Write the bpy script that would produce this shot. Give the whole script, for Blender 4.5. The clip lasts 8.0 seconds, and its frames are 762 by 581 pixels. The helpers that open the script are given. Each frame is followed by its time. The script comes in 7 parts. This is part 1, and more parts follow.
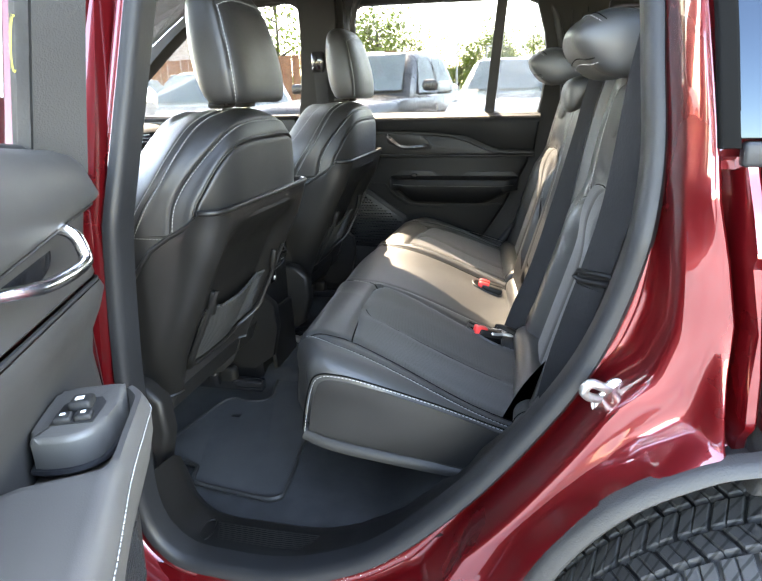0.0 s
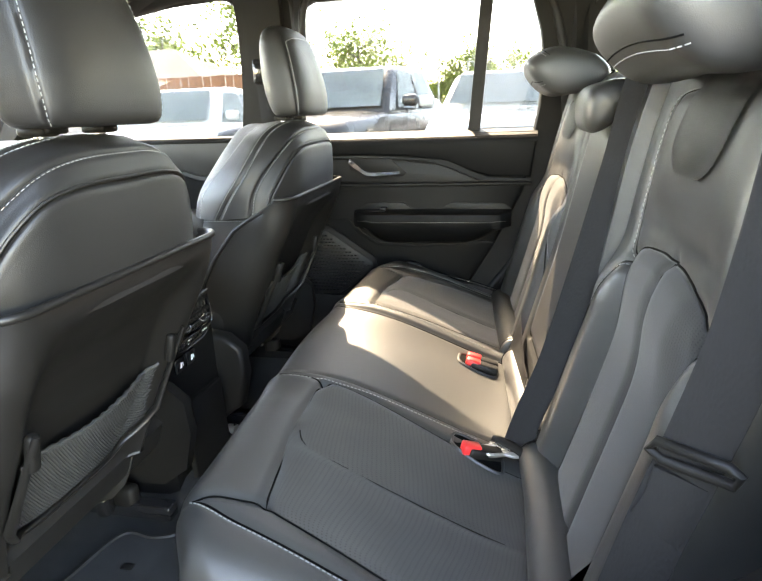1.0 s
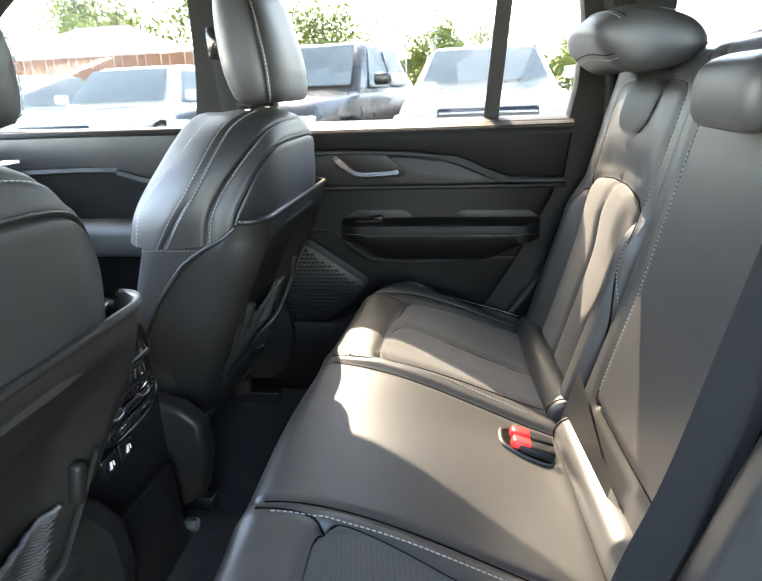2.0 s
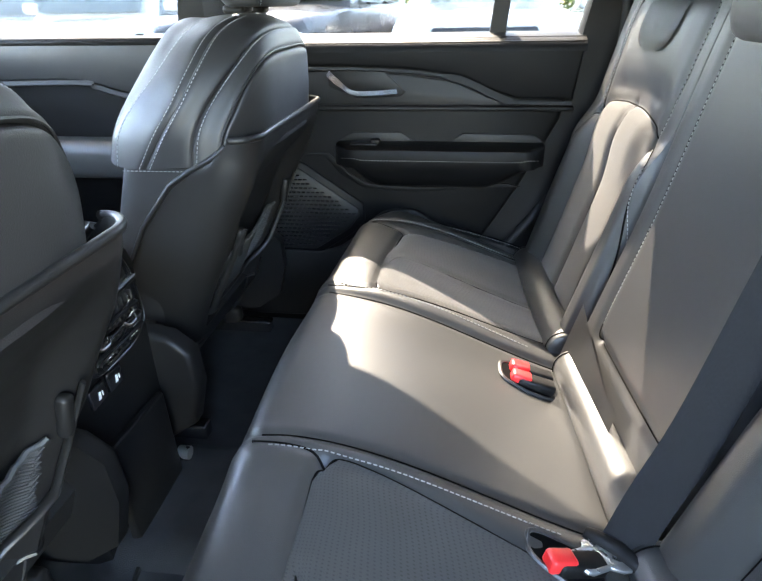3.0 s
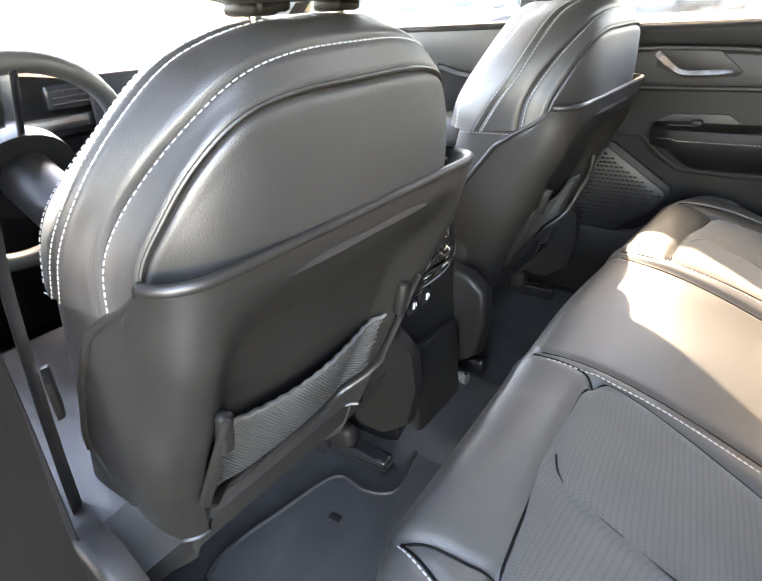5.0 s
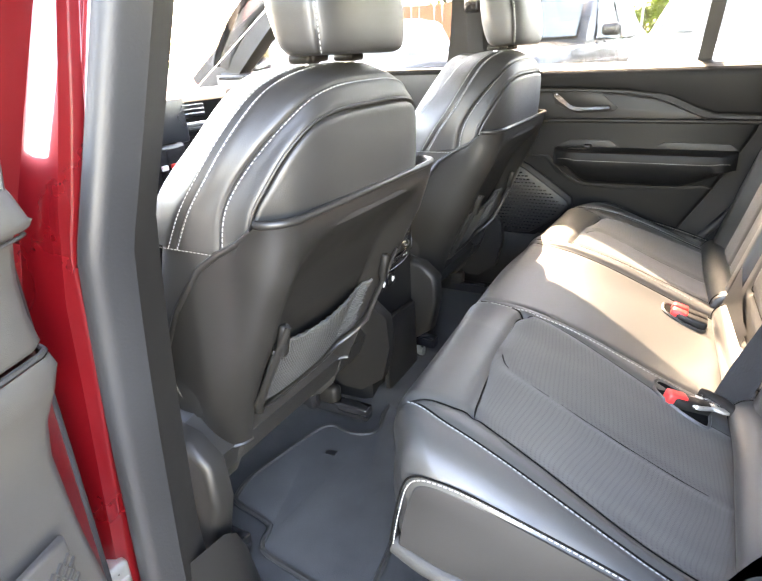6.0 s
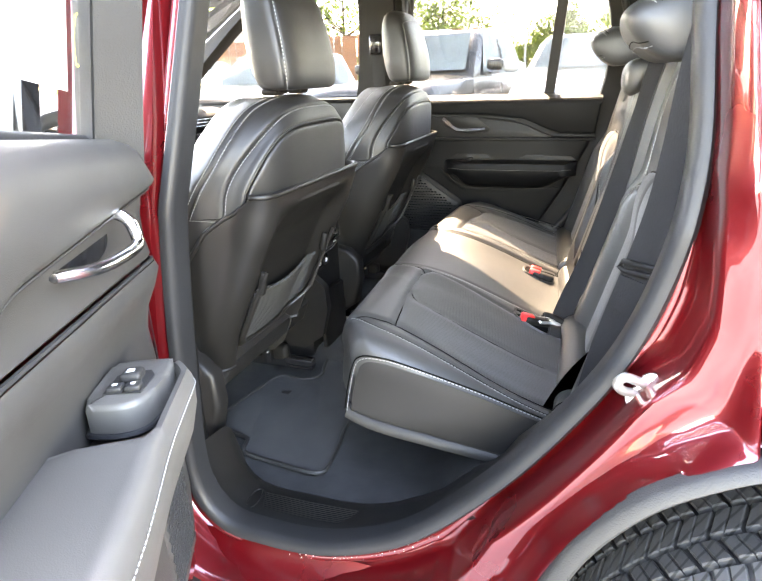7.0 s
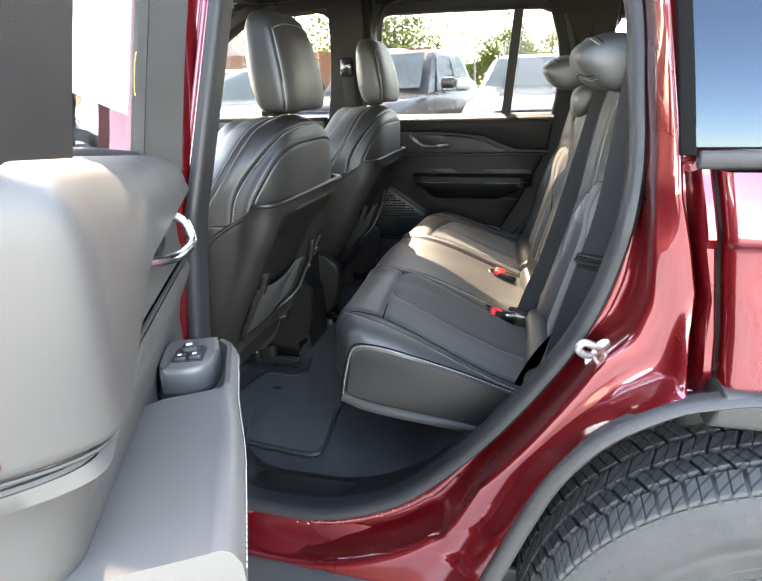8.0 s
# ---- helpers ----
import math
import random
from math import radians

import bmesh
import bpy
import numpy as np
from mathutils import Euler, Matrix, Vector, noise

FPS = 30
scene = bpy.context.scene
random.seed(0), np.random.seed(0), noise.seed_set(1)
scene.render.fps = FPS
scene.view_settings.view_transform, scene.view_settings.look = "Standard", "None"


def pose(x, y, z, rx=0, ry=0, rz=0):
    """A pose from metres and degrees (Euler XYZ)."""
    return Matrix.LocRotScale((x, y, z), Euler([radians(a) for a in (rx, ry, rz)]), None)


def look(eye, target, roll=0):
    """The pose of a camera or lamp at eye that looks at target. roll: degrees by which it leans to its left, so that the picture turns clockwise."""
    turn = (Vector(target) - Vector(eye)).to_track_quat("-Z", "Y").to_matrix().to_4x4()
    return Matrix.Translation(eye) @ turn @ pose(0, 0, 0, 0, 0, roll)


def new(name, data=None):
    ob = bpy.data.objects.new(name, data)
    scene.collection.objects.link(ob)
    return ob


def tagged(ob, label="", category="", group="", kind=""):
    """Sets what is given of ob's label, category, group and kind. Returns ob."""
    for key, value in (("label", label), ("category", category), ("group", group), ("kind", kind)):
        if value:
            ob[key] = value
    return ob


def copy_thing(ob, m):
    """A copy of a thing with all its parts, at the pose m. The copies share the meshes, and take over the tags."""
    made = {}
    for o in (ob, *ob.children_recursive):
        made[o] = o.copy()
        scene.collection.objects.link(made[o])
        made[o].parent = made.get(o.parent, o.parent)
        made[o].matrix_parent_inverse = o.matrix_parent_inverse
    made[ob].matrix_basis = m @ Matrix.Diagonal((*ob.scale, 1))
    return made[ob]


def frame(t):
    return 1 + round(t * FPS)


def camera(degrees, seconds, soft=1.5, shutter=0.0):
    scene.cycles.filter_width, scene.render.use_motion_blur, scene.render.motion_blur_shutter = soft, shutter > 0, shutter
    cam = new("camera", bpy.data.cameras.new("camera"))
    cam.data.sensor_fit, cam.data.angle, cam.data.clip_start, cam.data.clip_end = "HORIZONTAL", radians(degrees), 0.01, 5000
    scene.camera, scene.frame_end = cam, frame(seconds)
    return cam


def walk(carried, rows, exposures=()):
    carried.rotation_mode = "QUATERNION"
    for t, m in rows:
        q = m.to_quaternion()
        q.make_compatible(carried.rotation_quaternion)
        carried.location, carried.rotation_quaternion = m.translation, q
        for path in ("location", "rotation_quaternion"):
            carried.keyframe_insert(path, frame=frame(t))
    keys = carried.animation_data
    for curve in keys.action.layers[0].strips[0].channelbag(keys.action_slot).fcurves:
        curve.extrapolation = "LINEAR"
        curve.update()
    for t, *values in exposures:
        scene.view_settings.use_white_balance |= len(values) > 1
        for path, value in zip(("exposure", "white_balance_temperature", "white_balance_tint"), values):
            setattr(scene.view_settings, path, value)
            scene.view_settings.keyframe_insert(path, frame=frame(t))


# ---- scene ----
cam = camera(66.9, 8.0)
PATH = [
    (0, (-0.044, -1.471, 1.257), (-0.492, 0.37, 0.616), -1.5),
    (0.5, (-0.009, -1.274, 1.259), (-0.44, 0.579, 0.64), -1.8),
    (1, (-0.074, -1.037, 1.255), (-0.48, 0.829, 0.66), -2.2),
    (1.2, (-0.112, -0.952, 1.267), (-0.518, 0.918, 0.686), -2.6),
    (2.3, (-0.222, -0.662, 1.266), (-0.488, 1.182, 0.538), -1.9),
    (2.5, (-0.228, -0.66, 1.262), (-0.481, 1.166, 0.485), -1.6),
    (3, (-0.23, -0.66, 1.25), (-0.48, 1.114, 0.362), -1.1),
    (3.5, (-0.231, -0.666, 1.247), (-0.562, 1.062, 0.296), -1.0),
    (4, (-0.235, -0.711, 1.248), (-0.885, 0.923, 0.301), -2.0),
    (4.5, (-0.215, -0.755, 1.237), (-1.24, 0.708, 0.342), -3.8),
    (4.7, (-0.212, -0.768, 1.238), (-1.318, 0.643, 0.351), -4.1),
    (5.8, (-0.157, -1.023, 1.245), (-1.131, 0.537, 0.459), -3.2),
    (6, (-0.13, -1.098, 1.251), (-1.042, 0.51, 0.486), -2.9),
    (6.5, (-0.037, -1.291, 1.257), (-0.804, 0.409, 0.534), -2.4),
    (7, (-0.013, -1.476, 1.267), (-0.654, 0.287, 0.572), -2.1),
    (7.5, (-0.043, -1.584, 1.277), (-0.593, 0.218, 0.607), -1.9),
    (8, (-0.031, -1.637, 1.284), (-0.532, 0.186, 0.632), -1.7),
]
walk(cam, [(t, look(eye, target, roll)) for t, eye, target, roll in PATH], [(0, 5.38, 8600, 14), (1.2, 5.67, 9600, 14), (2.5, 5.65, 7400, 13), (3.5, 5.95, 7800, 13), (4.5, 6.58, 9100, 18), (6, 6.72, 9700, 20), (7, 6.06, 9700, 19), (8, 5.27, 9000, 17)])

# ---- light ----
SUN = Vector((-0.33, 1.02, 1.0)).normalized()
world = bpy.data.worlds.new("sky")
scene.world = world
world.use_nodes = True
wn = world.node_tree
wn.nodes.clear()
sky = wn.nodes.new("ShaderNodeTexSky")
sky.sky_type, sky.sun_disc = "NISHITA", False
sky.sun_elevation = math.asin(SUN.z)
sky.sun_rotation = math.atan2(SUN.x, SUN.y)
sky.dust_density, sky.ozone_density = 0.4, 1.2
back = wn.nodes.new("ShaderNodeBackground")
back.inputs["Strength"].default_value = 0.15
wout = wn.nodes.new("ShaderNodeOutputWorld")
wn.links.new(sky.outputs[0], back.inputs[0])
wn.links.new(back.outputs[0], wout.inputs[0])
sun_data = bpy.data.lights.new("sun", "SUN")
sun_data.energy, sun_data.angle, sun_data.color = 0.54, radians(0.5), (1.0, 0.95, 0.86)
sun_lamp = new("sun", sun_data)
sun_lamp.matrix_world = look(SUN * 50, (0, 0, 0))


# ---- materials ----
def material(name, colour, rough=0.5, metal=0.0, grain=0.0, grain_scale=300.0, vary=0.12, vary_scale=6.0,
             coat=0.0, sheen=0.0, glass=False, emit=0.0, specular=0.5, cells=False, stretch=(1, 1, 1), wear=0.06, tint=(1, 1, 1)):
    """A procedural surface: base colour with two scales of variation, roughness wear and fine relief."""
    m = bpy.data.materials.new(name)
    m.use_nodes = True
    t = m.node_tree
    b = t.nodes["Principled BSDF"]
    b.inputs["Metallic"].default_value = metal
    b.inputs["Specular IOR Level"].default_value = specular
    b.inputs["Specular Tint"].default_value = (*tint, 1)
    b.inputs["Coat Weight"].default_value = coat
    b.inputs["Coat Roughness"].default_value = 0.03
    b.inputs["Sheen Weight"].default_value = sheen
    if glass:
        b.inputs["Transmission Weight"].default_value = 1.0
        b.inputs["IOR"].default_value = 1.45
    if emit:
        b.inputs["Emission Color"].default_value = (*colour, 1)
        b.inputs["Emission Strength"].default_value = emit
    co = t.nodes.new("ShaderNodeTexCoord")
    mp = t.nodes.new("ShaderNodeMapping")
    mp.inputs["Scale"].default_value = stretch
    t.links.new(co.outputs["Object"], mp.inputs[0])
    big = t.nodes.new("ShaderNodeTexNoise")
    big.inputs["Scale"].default_value, big.inputs["Detail"].default_value = vary_scale, 5.0
    t.links.new(mp.outputs[0], big.inputs["Vector"])
    ramp = t.nodes.new("ShaderNodeMapRange")
    ramp.inputs[1].default_value, ramp.inputs[2].default_value = 0.3, 0.7
    ramp.inputs[3].default_value, ramp.inputs[4].default_value = 1 - vary, 1 + vary
    t.links.new(big.outputs[0], ramp.inputs[0])
    mul = t.nodes.new("ShaderNodeVectorMath")
    mul.operation = "SCALE"
    mul.inputs[0].default_value = colour
    t.links.new(ramp.outputs[0], mul.inputs["Scale"])
    t.links.new(mul.outputs[0], b.inputs["Base Color"])
    rr = t.nodes.new("ShaderNodeMapRange")
    rr.inputs[1].default_value, rr.inputs[2].default_value = 0.3, 0.7
    rr.inputs[3].default_value, rr.inputs[4].default_value = max(rough - wear, 0.0), min(rough + wear, 1.0)
    if glass or rough < 0.1:
        rr.inputs[3].default_value = rr.inputs[4].default_value = rough
    t.links.new(big.outputs[0], rr.inputs[0])
    t.links.new(rr.outputs[0], b.inputs["Roughness"])
    if grain:
        fine = t.nodes.new("ShaderNodeTexVoronoi" if cells else "ShaderNodeTexNoise")
        fine.inputs["Scale"].default_value = grain_scale
        t.links.new(mp.outputs[0], fine.inputs["Vector"])
        bump = t.nodes.new("ShaderNodeBump")
        bump.inputs["Strength"].default_value, bump.inputs["Distance"].default_value = grain, 0.001
        t.links.new(fine.outputs[0], bump.inputs["Height"])
        t.links.new(bump.outputs[0], b.inputs["Normal"])
    return m


LEATHER = material("black leatherette", (0.029, 0.0287, 0.0275), 0.44, grain=0.14, grain_scale=1100, cells=True, vary=0.12, specular=0.62, wear=0.03)
# Sun and sky light on the armrest is put into this paler colour.
ARM_SUNLIT = material("armrest vinyl in sunlit grey", (0.072, 0.067, 0.060), 0.42, grain=0.12, grain_scale=1000, cells=True, vary=0.10)
LEATHER_BACK = material("grained vinyl", (0.014, 0.0133, 0.0128), 0.45, grain=0.16, grain_scale=900, cells=True, vary=0.14, specular=0.40)
SUEDE = material("perforated suede", (0.032, 0.030, 0.0275), 0.85, grain=0.2, grain_scale=700, cells=True, sheen=0.15, specular=0.3, vary=0.2, vary_scale=14)
PLASTIC = material("black trim plastic", (0.0085, 0.008, 0.0076), 0.46, grain=0.15, grain_scale=1200, vary=0.08, specular=0.2)
SHELL = material("hard seat shell plastic", (0.0105, 0.0098, 0.0092), 0.36, grain=0.15, grain_scale=1200, vary=0.08, specular=0.32)
# Cabin shade is put into this near black; the open door has a lighter copy.
PLASTIC_SOFT_SHADE = material("soft trim in shaded charcoal", (0.0042, 0.0041, 0.0042), 0.46, grain=0.13, grain_scale=1200, cells=True, vary=0.08, specular=0.10)
GLOSS_BLACK = material("gloss black plastic", (0.010, 0.010, 0.011), 0.08, vary=0.05)
CARPET = material("black carpet", (0.024, 0.0245, 0.0255), 0.95, grain=1.0, grain_scale=900, sheen=0.05, specular=0.2, vary=0.3, vary_scale=25)
MAT_FELT = material("black carpet mat", (0.027, 0.0273, 0.028), 0.95, grain=1.0, grain_scale=800, sheen=0.08, specular=0.2, vary=0.25, vary_scale=18)
RUBBER = material("black rubber seal", (0.011, 0.0114, 0.0125), 0.5, grain=0.2, grain_scale=300, specular=0.28)
TYRE = material("tyre rubber", (0.024, 0.0235, 0.023), 0.72, grain=0.4, grain_scale=260, specular=0.3, vary=0.25, vary_scale=20)
RED = material("dark red metallic paint", (0.112, 0.0024, 0.0044), 0.30, metal=0.6, coat=1.0, vary=0.05)
RED.node_tree.nodes["Principled BSDF"].inputs["Coat IOR"].default_value = 1.62
CLADDING = material("grey moulded plastic", (0.021, 0.0203, 0.0195), 0.55, grain=0.5, grain_scale=500, specular=0.28)
CHROME = material("satin chrome", (0.75, 0.75, 0.76), 0.18, metal=1.0, vary=0.04)
STEEL = material("galvanised steel", (0.50, 0.50, 0.48), 0.30, metal=0.9, vary=0.1, vary_scale=60)
GLASS = material("clear window glass", (1.0, 1.0, 1.0), 0.0, glass=True, vary=0.0)
# Both dark tints hold down the outdoor brightness; the panes themselves are clearer.
DIM_GLASS = material("rear window glass dimming the outdoors", (0.155, 0.158, 0.153), 0.0, glass=True, vary=0.0)
DIM_GLASS_FRONT = material("front window glass dimming the outdoors", (0.165, 0.168, 0.162), 0.0, glass=True, vary=0.0)
# Blue specular tint puts the sky's colour into the reflections.
TINT = material("privacy glass", (0.006, 0.007, 0.009), 0.02, vary=0.0, specular=0.30, tint=(0.50, 0.72, 1.0))
WEBBING = material("black belt webbing", (0.011, 0.011, 0.012), 0.8, specular=0.2, grain=0.3, grain_scale=420, cells=True, stretch=(1, 1, 0.45), vary=0.15)
THREAD = material("pale grey thread", (0.27, 0.27, 0.26), 0.7, vary=0.05)
# Near black that paints the shade in seam creases and buckle pockets.
SEAM = material("flat black for seam shade and trim", (0.003, 0.003, 0.003), 0.85, vary=0.05, specular=0.05)
BUCKLE_RED = material("red buckle button", (0.75, 0.03, 0.03), 0.35)
FELT = material("grey headliner cloth", (0.014, 0.0135, 0.013), 0.95, grain=0.4, grain_scale=500, sheen=0.05, specular=0.1)
PILLAR = material("dark pillar trim", (0.0115, 0.011, 0.0107), 0.6, grain=0.2, grain_scale=900, specular=0.14)
NETTING = material("grey elastic netting", (0.032, 0.032, 0.032), 0.7, grain=0.5, grain_scale=900)
SPECK = material("dried water spots", (0.55, 0.53, 0.50), 0.8, vary=0.1)
WHITE_PAINT = material("white car paint", (0.66, 0.66, 0.65), 0.25, coat=1.0, vary=0.02)
BRONZE_PAINT = material("grey brown car paint", (0.060, 0.052, 0.045), 0.3, metal=0.2, coat=0.4, vary=0.05)
SILVER_PAINT = material("silver blue car paint", (0.45, 0.50, 0.56), 0.25, metal=0.4, coat=1.0, vary=0.03)
# Pale base colour stands in for bright sky mirrored in the glass.
CAR_GLASS = material("car glass paled for sky reflection", (0.34, 0.38, 0.375), 0.15, vary=0.1, vary_scale=2)
ASPHALT = material("bleached gravelly asphalt", (0.24, 0.225, 0.205), 0.9, grain=1.0, grain_scale=120, vary=0.3, vary_scale=3)
LEAF = material("spring foliage", (0.22, 0.27, 0.05), 0.6, vary=0.5, vary_scale=0.8)
BARK = material("grey bark", (0.12, 0.10, 0.08), 0.9, grain=1.0, grain_scale=40, vary=0.3)
FENCE_WOOD = material("red brown fence boards", (0.30, 0.14, 0.08), 0.85, grain=0.6, grain_scale=60, vary=0.25)
SHINGLE = material("tan roof shingle", (0.34, 0.28, 0.23), 0.9, grain=1.0, grain_scale=40, vary=0.2)
GALVANISED = material("painted light pole", (0.45, 0.45, 0.44), 0.5)
PAPER = material("white window sticker paper", (0.85, 0.85, 0.83), 0.8, vary=0.03)
YELLOW_MARK = material("yellow paint marker", (0.75, 0.70, 0.10), 0.7)
# Lighter copy of the soft trim: skylight on the open door, as colour.
DOOR_TRIM_LIT = material("padded door trim in skylit grey", (0.037, 0.0345, 0.0318), 0.46, grain=0.13, grain_scale=1200, cells=True, vary=0.10, specular=0.4)
SCREEN = material("dashboard screen", (0.006, 0.007, 0.009), 0.3)


def perforate(m, pitch):
    """Rows of small punched holes, darker than the cloth round them."""
    t = m.node_tree
    b = t.nodes["Principled BSDF"]
    co = t.nodes.new("ShaderNodeTexCoord")
    sep = t.nodes.new("ShaderNodeSeparateXYZ")
    t.links.new(co.outputs["Object"], sep.inputs[0])
    add = t.nodes.new("ShaderNodeMath")
    t.links.new(sep.outputs[0], add.inputs[0])
    t.links.new(sep.outputs[2], add.inputs[1])
    com = t.nodes.new("ShaderNodeCombineXYZ")
    t.links.new(sep.outputs[1], com.inputs[0])
    t.links.new(add.outputs[0], com.inputs[1])
    vor = t.nodes.new("ShaderNodeTexVoronoi")
    vor.voronoi_dimensions = "2D"
    vor.inputs["Scale"].default_value = 1.0 / pitch
    vor.inputs["Randomness"].default_value = 0.0
    t.links.new(com.outputs[0], vor.inputs["Vector"])
    rg = t.nodes.new("ShaderNodeMapRange")
    rg.inputs[1].default_value, rg.inputs[2].default_value = 0.14, 0.24
    rg.inputs[3].default_value, rg.inputs[4].default_value = 0.40, 1.0
    t.links.new(vor.outputs["Distance"], rg.inputs[0])
    old = b.inputs["Base Color"].links[0].from_socket
    mul = t.nodes.new("ShaderNodeVectorMath")
    mul.operation = "SCALE"
    t.links.new(old, mul.inputs[0])
    t.links.new(rg.outputs[0], mul.inputs["Scale"])
    t.links.new(mul.outputs[0], b.inputs["Base Color"])


perforate(SUEDE, 0.0036)


def sipes(m, scale):
    """Fine moulded cuts across the rubber."""
    t = m.node_tree
    b = t.nodes["Principled BSDF"]
    co = t.nodes.new("ShaderNodeTexCoord")
    wv = t.nodes.new("ShaderNodeTexWave")
    wv.bands_direction = "DIAGONAL"
    wv.inputs["Scale"].default_value = scale
    wv.inputs["Distortion"].default_value = 1.5
    t.links.new(co.outputs["Object"], wv.inputs["Vector"])
    rg = t.nodes.new("ShaderNodeMapRange")
    rg.inputs[1].default_value, rg.inputs[2].default_value = 0.04, 0.20
    rg.inputs[3].default_value, rg.inputs[4].default_value = 0.25, 1.0
    t.links.new(wv.outputs[1], rg.inputs[0])
    mul = t.nodes.new("ShaderNodeVectorMath")
    mul.operation = "SCALE"
    t.links.new(b.inputs["Base Color"].links[0].from_socket, mul.inputs[0])
    t.links.new(rg.outputs[0], mul.inputs["Scale"])
    t.links.new(mul.outputs[0], b.inputs["Base Color"])


TREAD = material("siped tread rubber", (0.032, 0.0315, 0.031), 0.75, grain=0.4, grain_scale=260, vary=0.25, vary_scale=20, specular=0.3)
sipes(TREAD, 30.0)


# ---- helpers ----
def thing(name, label, category, group="", kind="", at=(0, 0, 0)):
    ob = new(name)
    ob.location = at
    ob.empty_display_size = 0.1
    return tagged(ob, label, category, group, kind)


def part(name, bm, mat, parent=None, label="", smooth=True, angle=50):
    bmesh.ops.recalc_face_normals(bm, faces=bm.faces)
    me = bpy.data.meshes.new(name)
    for f in bm.faces:
        f.smooth = smooth
    if smooth:
        for e in bm.edges:
            if len(e.link_faces) == 2 and e.calc_face_angle(0) > radians(angle):
                e.smooth = False
    bm.to_mesh(me)
    bm.free()
    me.materials.append(mat)
    ob = new(name, me)
    if parent is not None:
        ob.parent = parent
        ob.matrix_parent_inverse = Matrix.Translation(-Vector(parent.location)) if parent.type == "EMPTY" else Matrix()
        if parent.type != "EMPTY" and parent.parent is not None:
            ob.matrix_parent_inverse = Matrix()
    if label:
        ob["label"] = label
    if name == "stitching":
        ob["kind"] = "stuff"
    return ob


def spline(pts, n, closed=False):
    """n points along a Catmull-Rom curve through pts."""
    p = [Vector(q) for q in pts]
    k = len(p)
    spans = k if closed else k - 1
    out = []
    for i in range(n):
        s = i * spans / (n if closed else n - 1)
        a = min(int(s), spans - 1)
        f = s - a
        if closed:
            q = [p[(a + d) % k] for d in (-1, 0, 1, 2)]
        else:
            q = [p[max(0, min(k - 1, a + d))] for d in (-1, 0, 1, 2)]
        out.append(0.5 * ((2 * q[1]) + (q[2] - q[0]) * f + (2 * q[0] - 5 * q[1] + 4 * q[2] - q[3]) * f * f
                          + (3 * q[1] - q[0] - 3 * q[2] + q[3]) * f ** 3))
    return out


def skin(rings, closed=True, caps=True, bm=None, loop=False):
    """A skin over rings of equal length. closed: each ring is closed; loop: the last ring joins the first."""
    bm = bm or bmesh.new()
    rows = [[bm.verts.new(v) for v in r] for r in rings]
    n = len(rows[0])
    for a in range(len(rows) if loop else len(rows) - 1):
        r, s = rows[a], rows[(a + 1) % len(rows)]
        for i in range(n if closed else n - 1):
            j = (i + 1) % n
            try:
                bm.faces.new((r[i], r[j], s[j], s[i]))
            except ValueError:
                pass
    if caps and closed and not loop:
        bm.faces.new(rows[0])
        bm.faces.new(list(reversed(rows[-1])))
    return bm


def tube(pts, r, n=8, closed=False, bm=None, flat=1.0):
    """A round bar along pts; r may be a number or one per point."""
    pts = [Vector(p) for p in pts]
    k = len(pts)
    rings = []
    up = None
    for i, p in enumerate(pts):
        a = pts[(i - 1) % k] if closed or i else pts[0]
        b = pts[(i + 1) % k] if closed or i < k - 1 else pts[-1]
        t = (b - a).normalized()
        if up is None:
            up = t.orthogonal().normalized()
        up = (up - t * up.dot(t)).normalized()
        side = t.cross(up)
        rad = r[i] if isinstance(r, (list, tuple)) else r
        rings.append([p + (up * math.cos(c) + side * math.sin(c) * flat) * rad for c in [2 * math.pi * j / n for j in range(n)]])
    return skin(rings, True, not closed, bm, loop=closed)


def block(size, at=(0, 0, 0), r=0.01, seg=2, m=None, bm=None):
    """A box with rounded edges."""
    b = bmesh.new()
    bmesh.ops.create_cube(b, size=1.0)
    bmesh.ops.scale(b, vec=size, verts=b.verts)
    if r:
        bmesh.ops.bevel(b, geom=b.edges[:], offset=min(r, 0.49 * min(size)), segments=seg, profile=0.5, affect="EDGES")
    mm = Matrix.Translation(at) @ (m or Matrix())
    b.transform(mm)
    if bm is None:
        return b
    me = bpy.data.meshes.new("tmp")
    b.to_mesh(me)
    b.free()
    bm.from_mesh(me)
    bpy.data.meshes.remove(me)
    return bm


def slab(outline, depth, place, r=0.004, seg=2, holes=()):
    """A plate: a 2D outline set into space by place(u, v, w), thick from w = 0 to depth, with eased edges."""
    bm = bmesh.new()
    vs = [bm.verts.new((u, v, 0)) for u, v in outline]
    f = bm.faces.new(vs)
    if f.normal.z < 0:
        f.normal_flip()
    top = bmesh.ops.extrude_face_region(bm, geom=[f])
    tv = [e for e in top["geom"] if isinstance(e, bmesh.types.BMVert)]
    for v in tv:
        v.co.z = depth
    if r:
        tf = [e for e in top["geom"] if isinstance(e, bmesh.types.BMFace)]
        ed = [e for g in tf for e in g.edges]
        bmesh.ops.bevel(bm, geom=ed, offset=r, segments=seg, profile=0.5, affect="EDGES")
    for v in bm.verts:
        v.co = place(*v.co)
    return bm


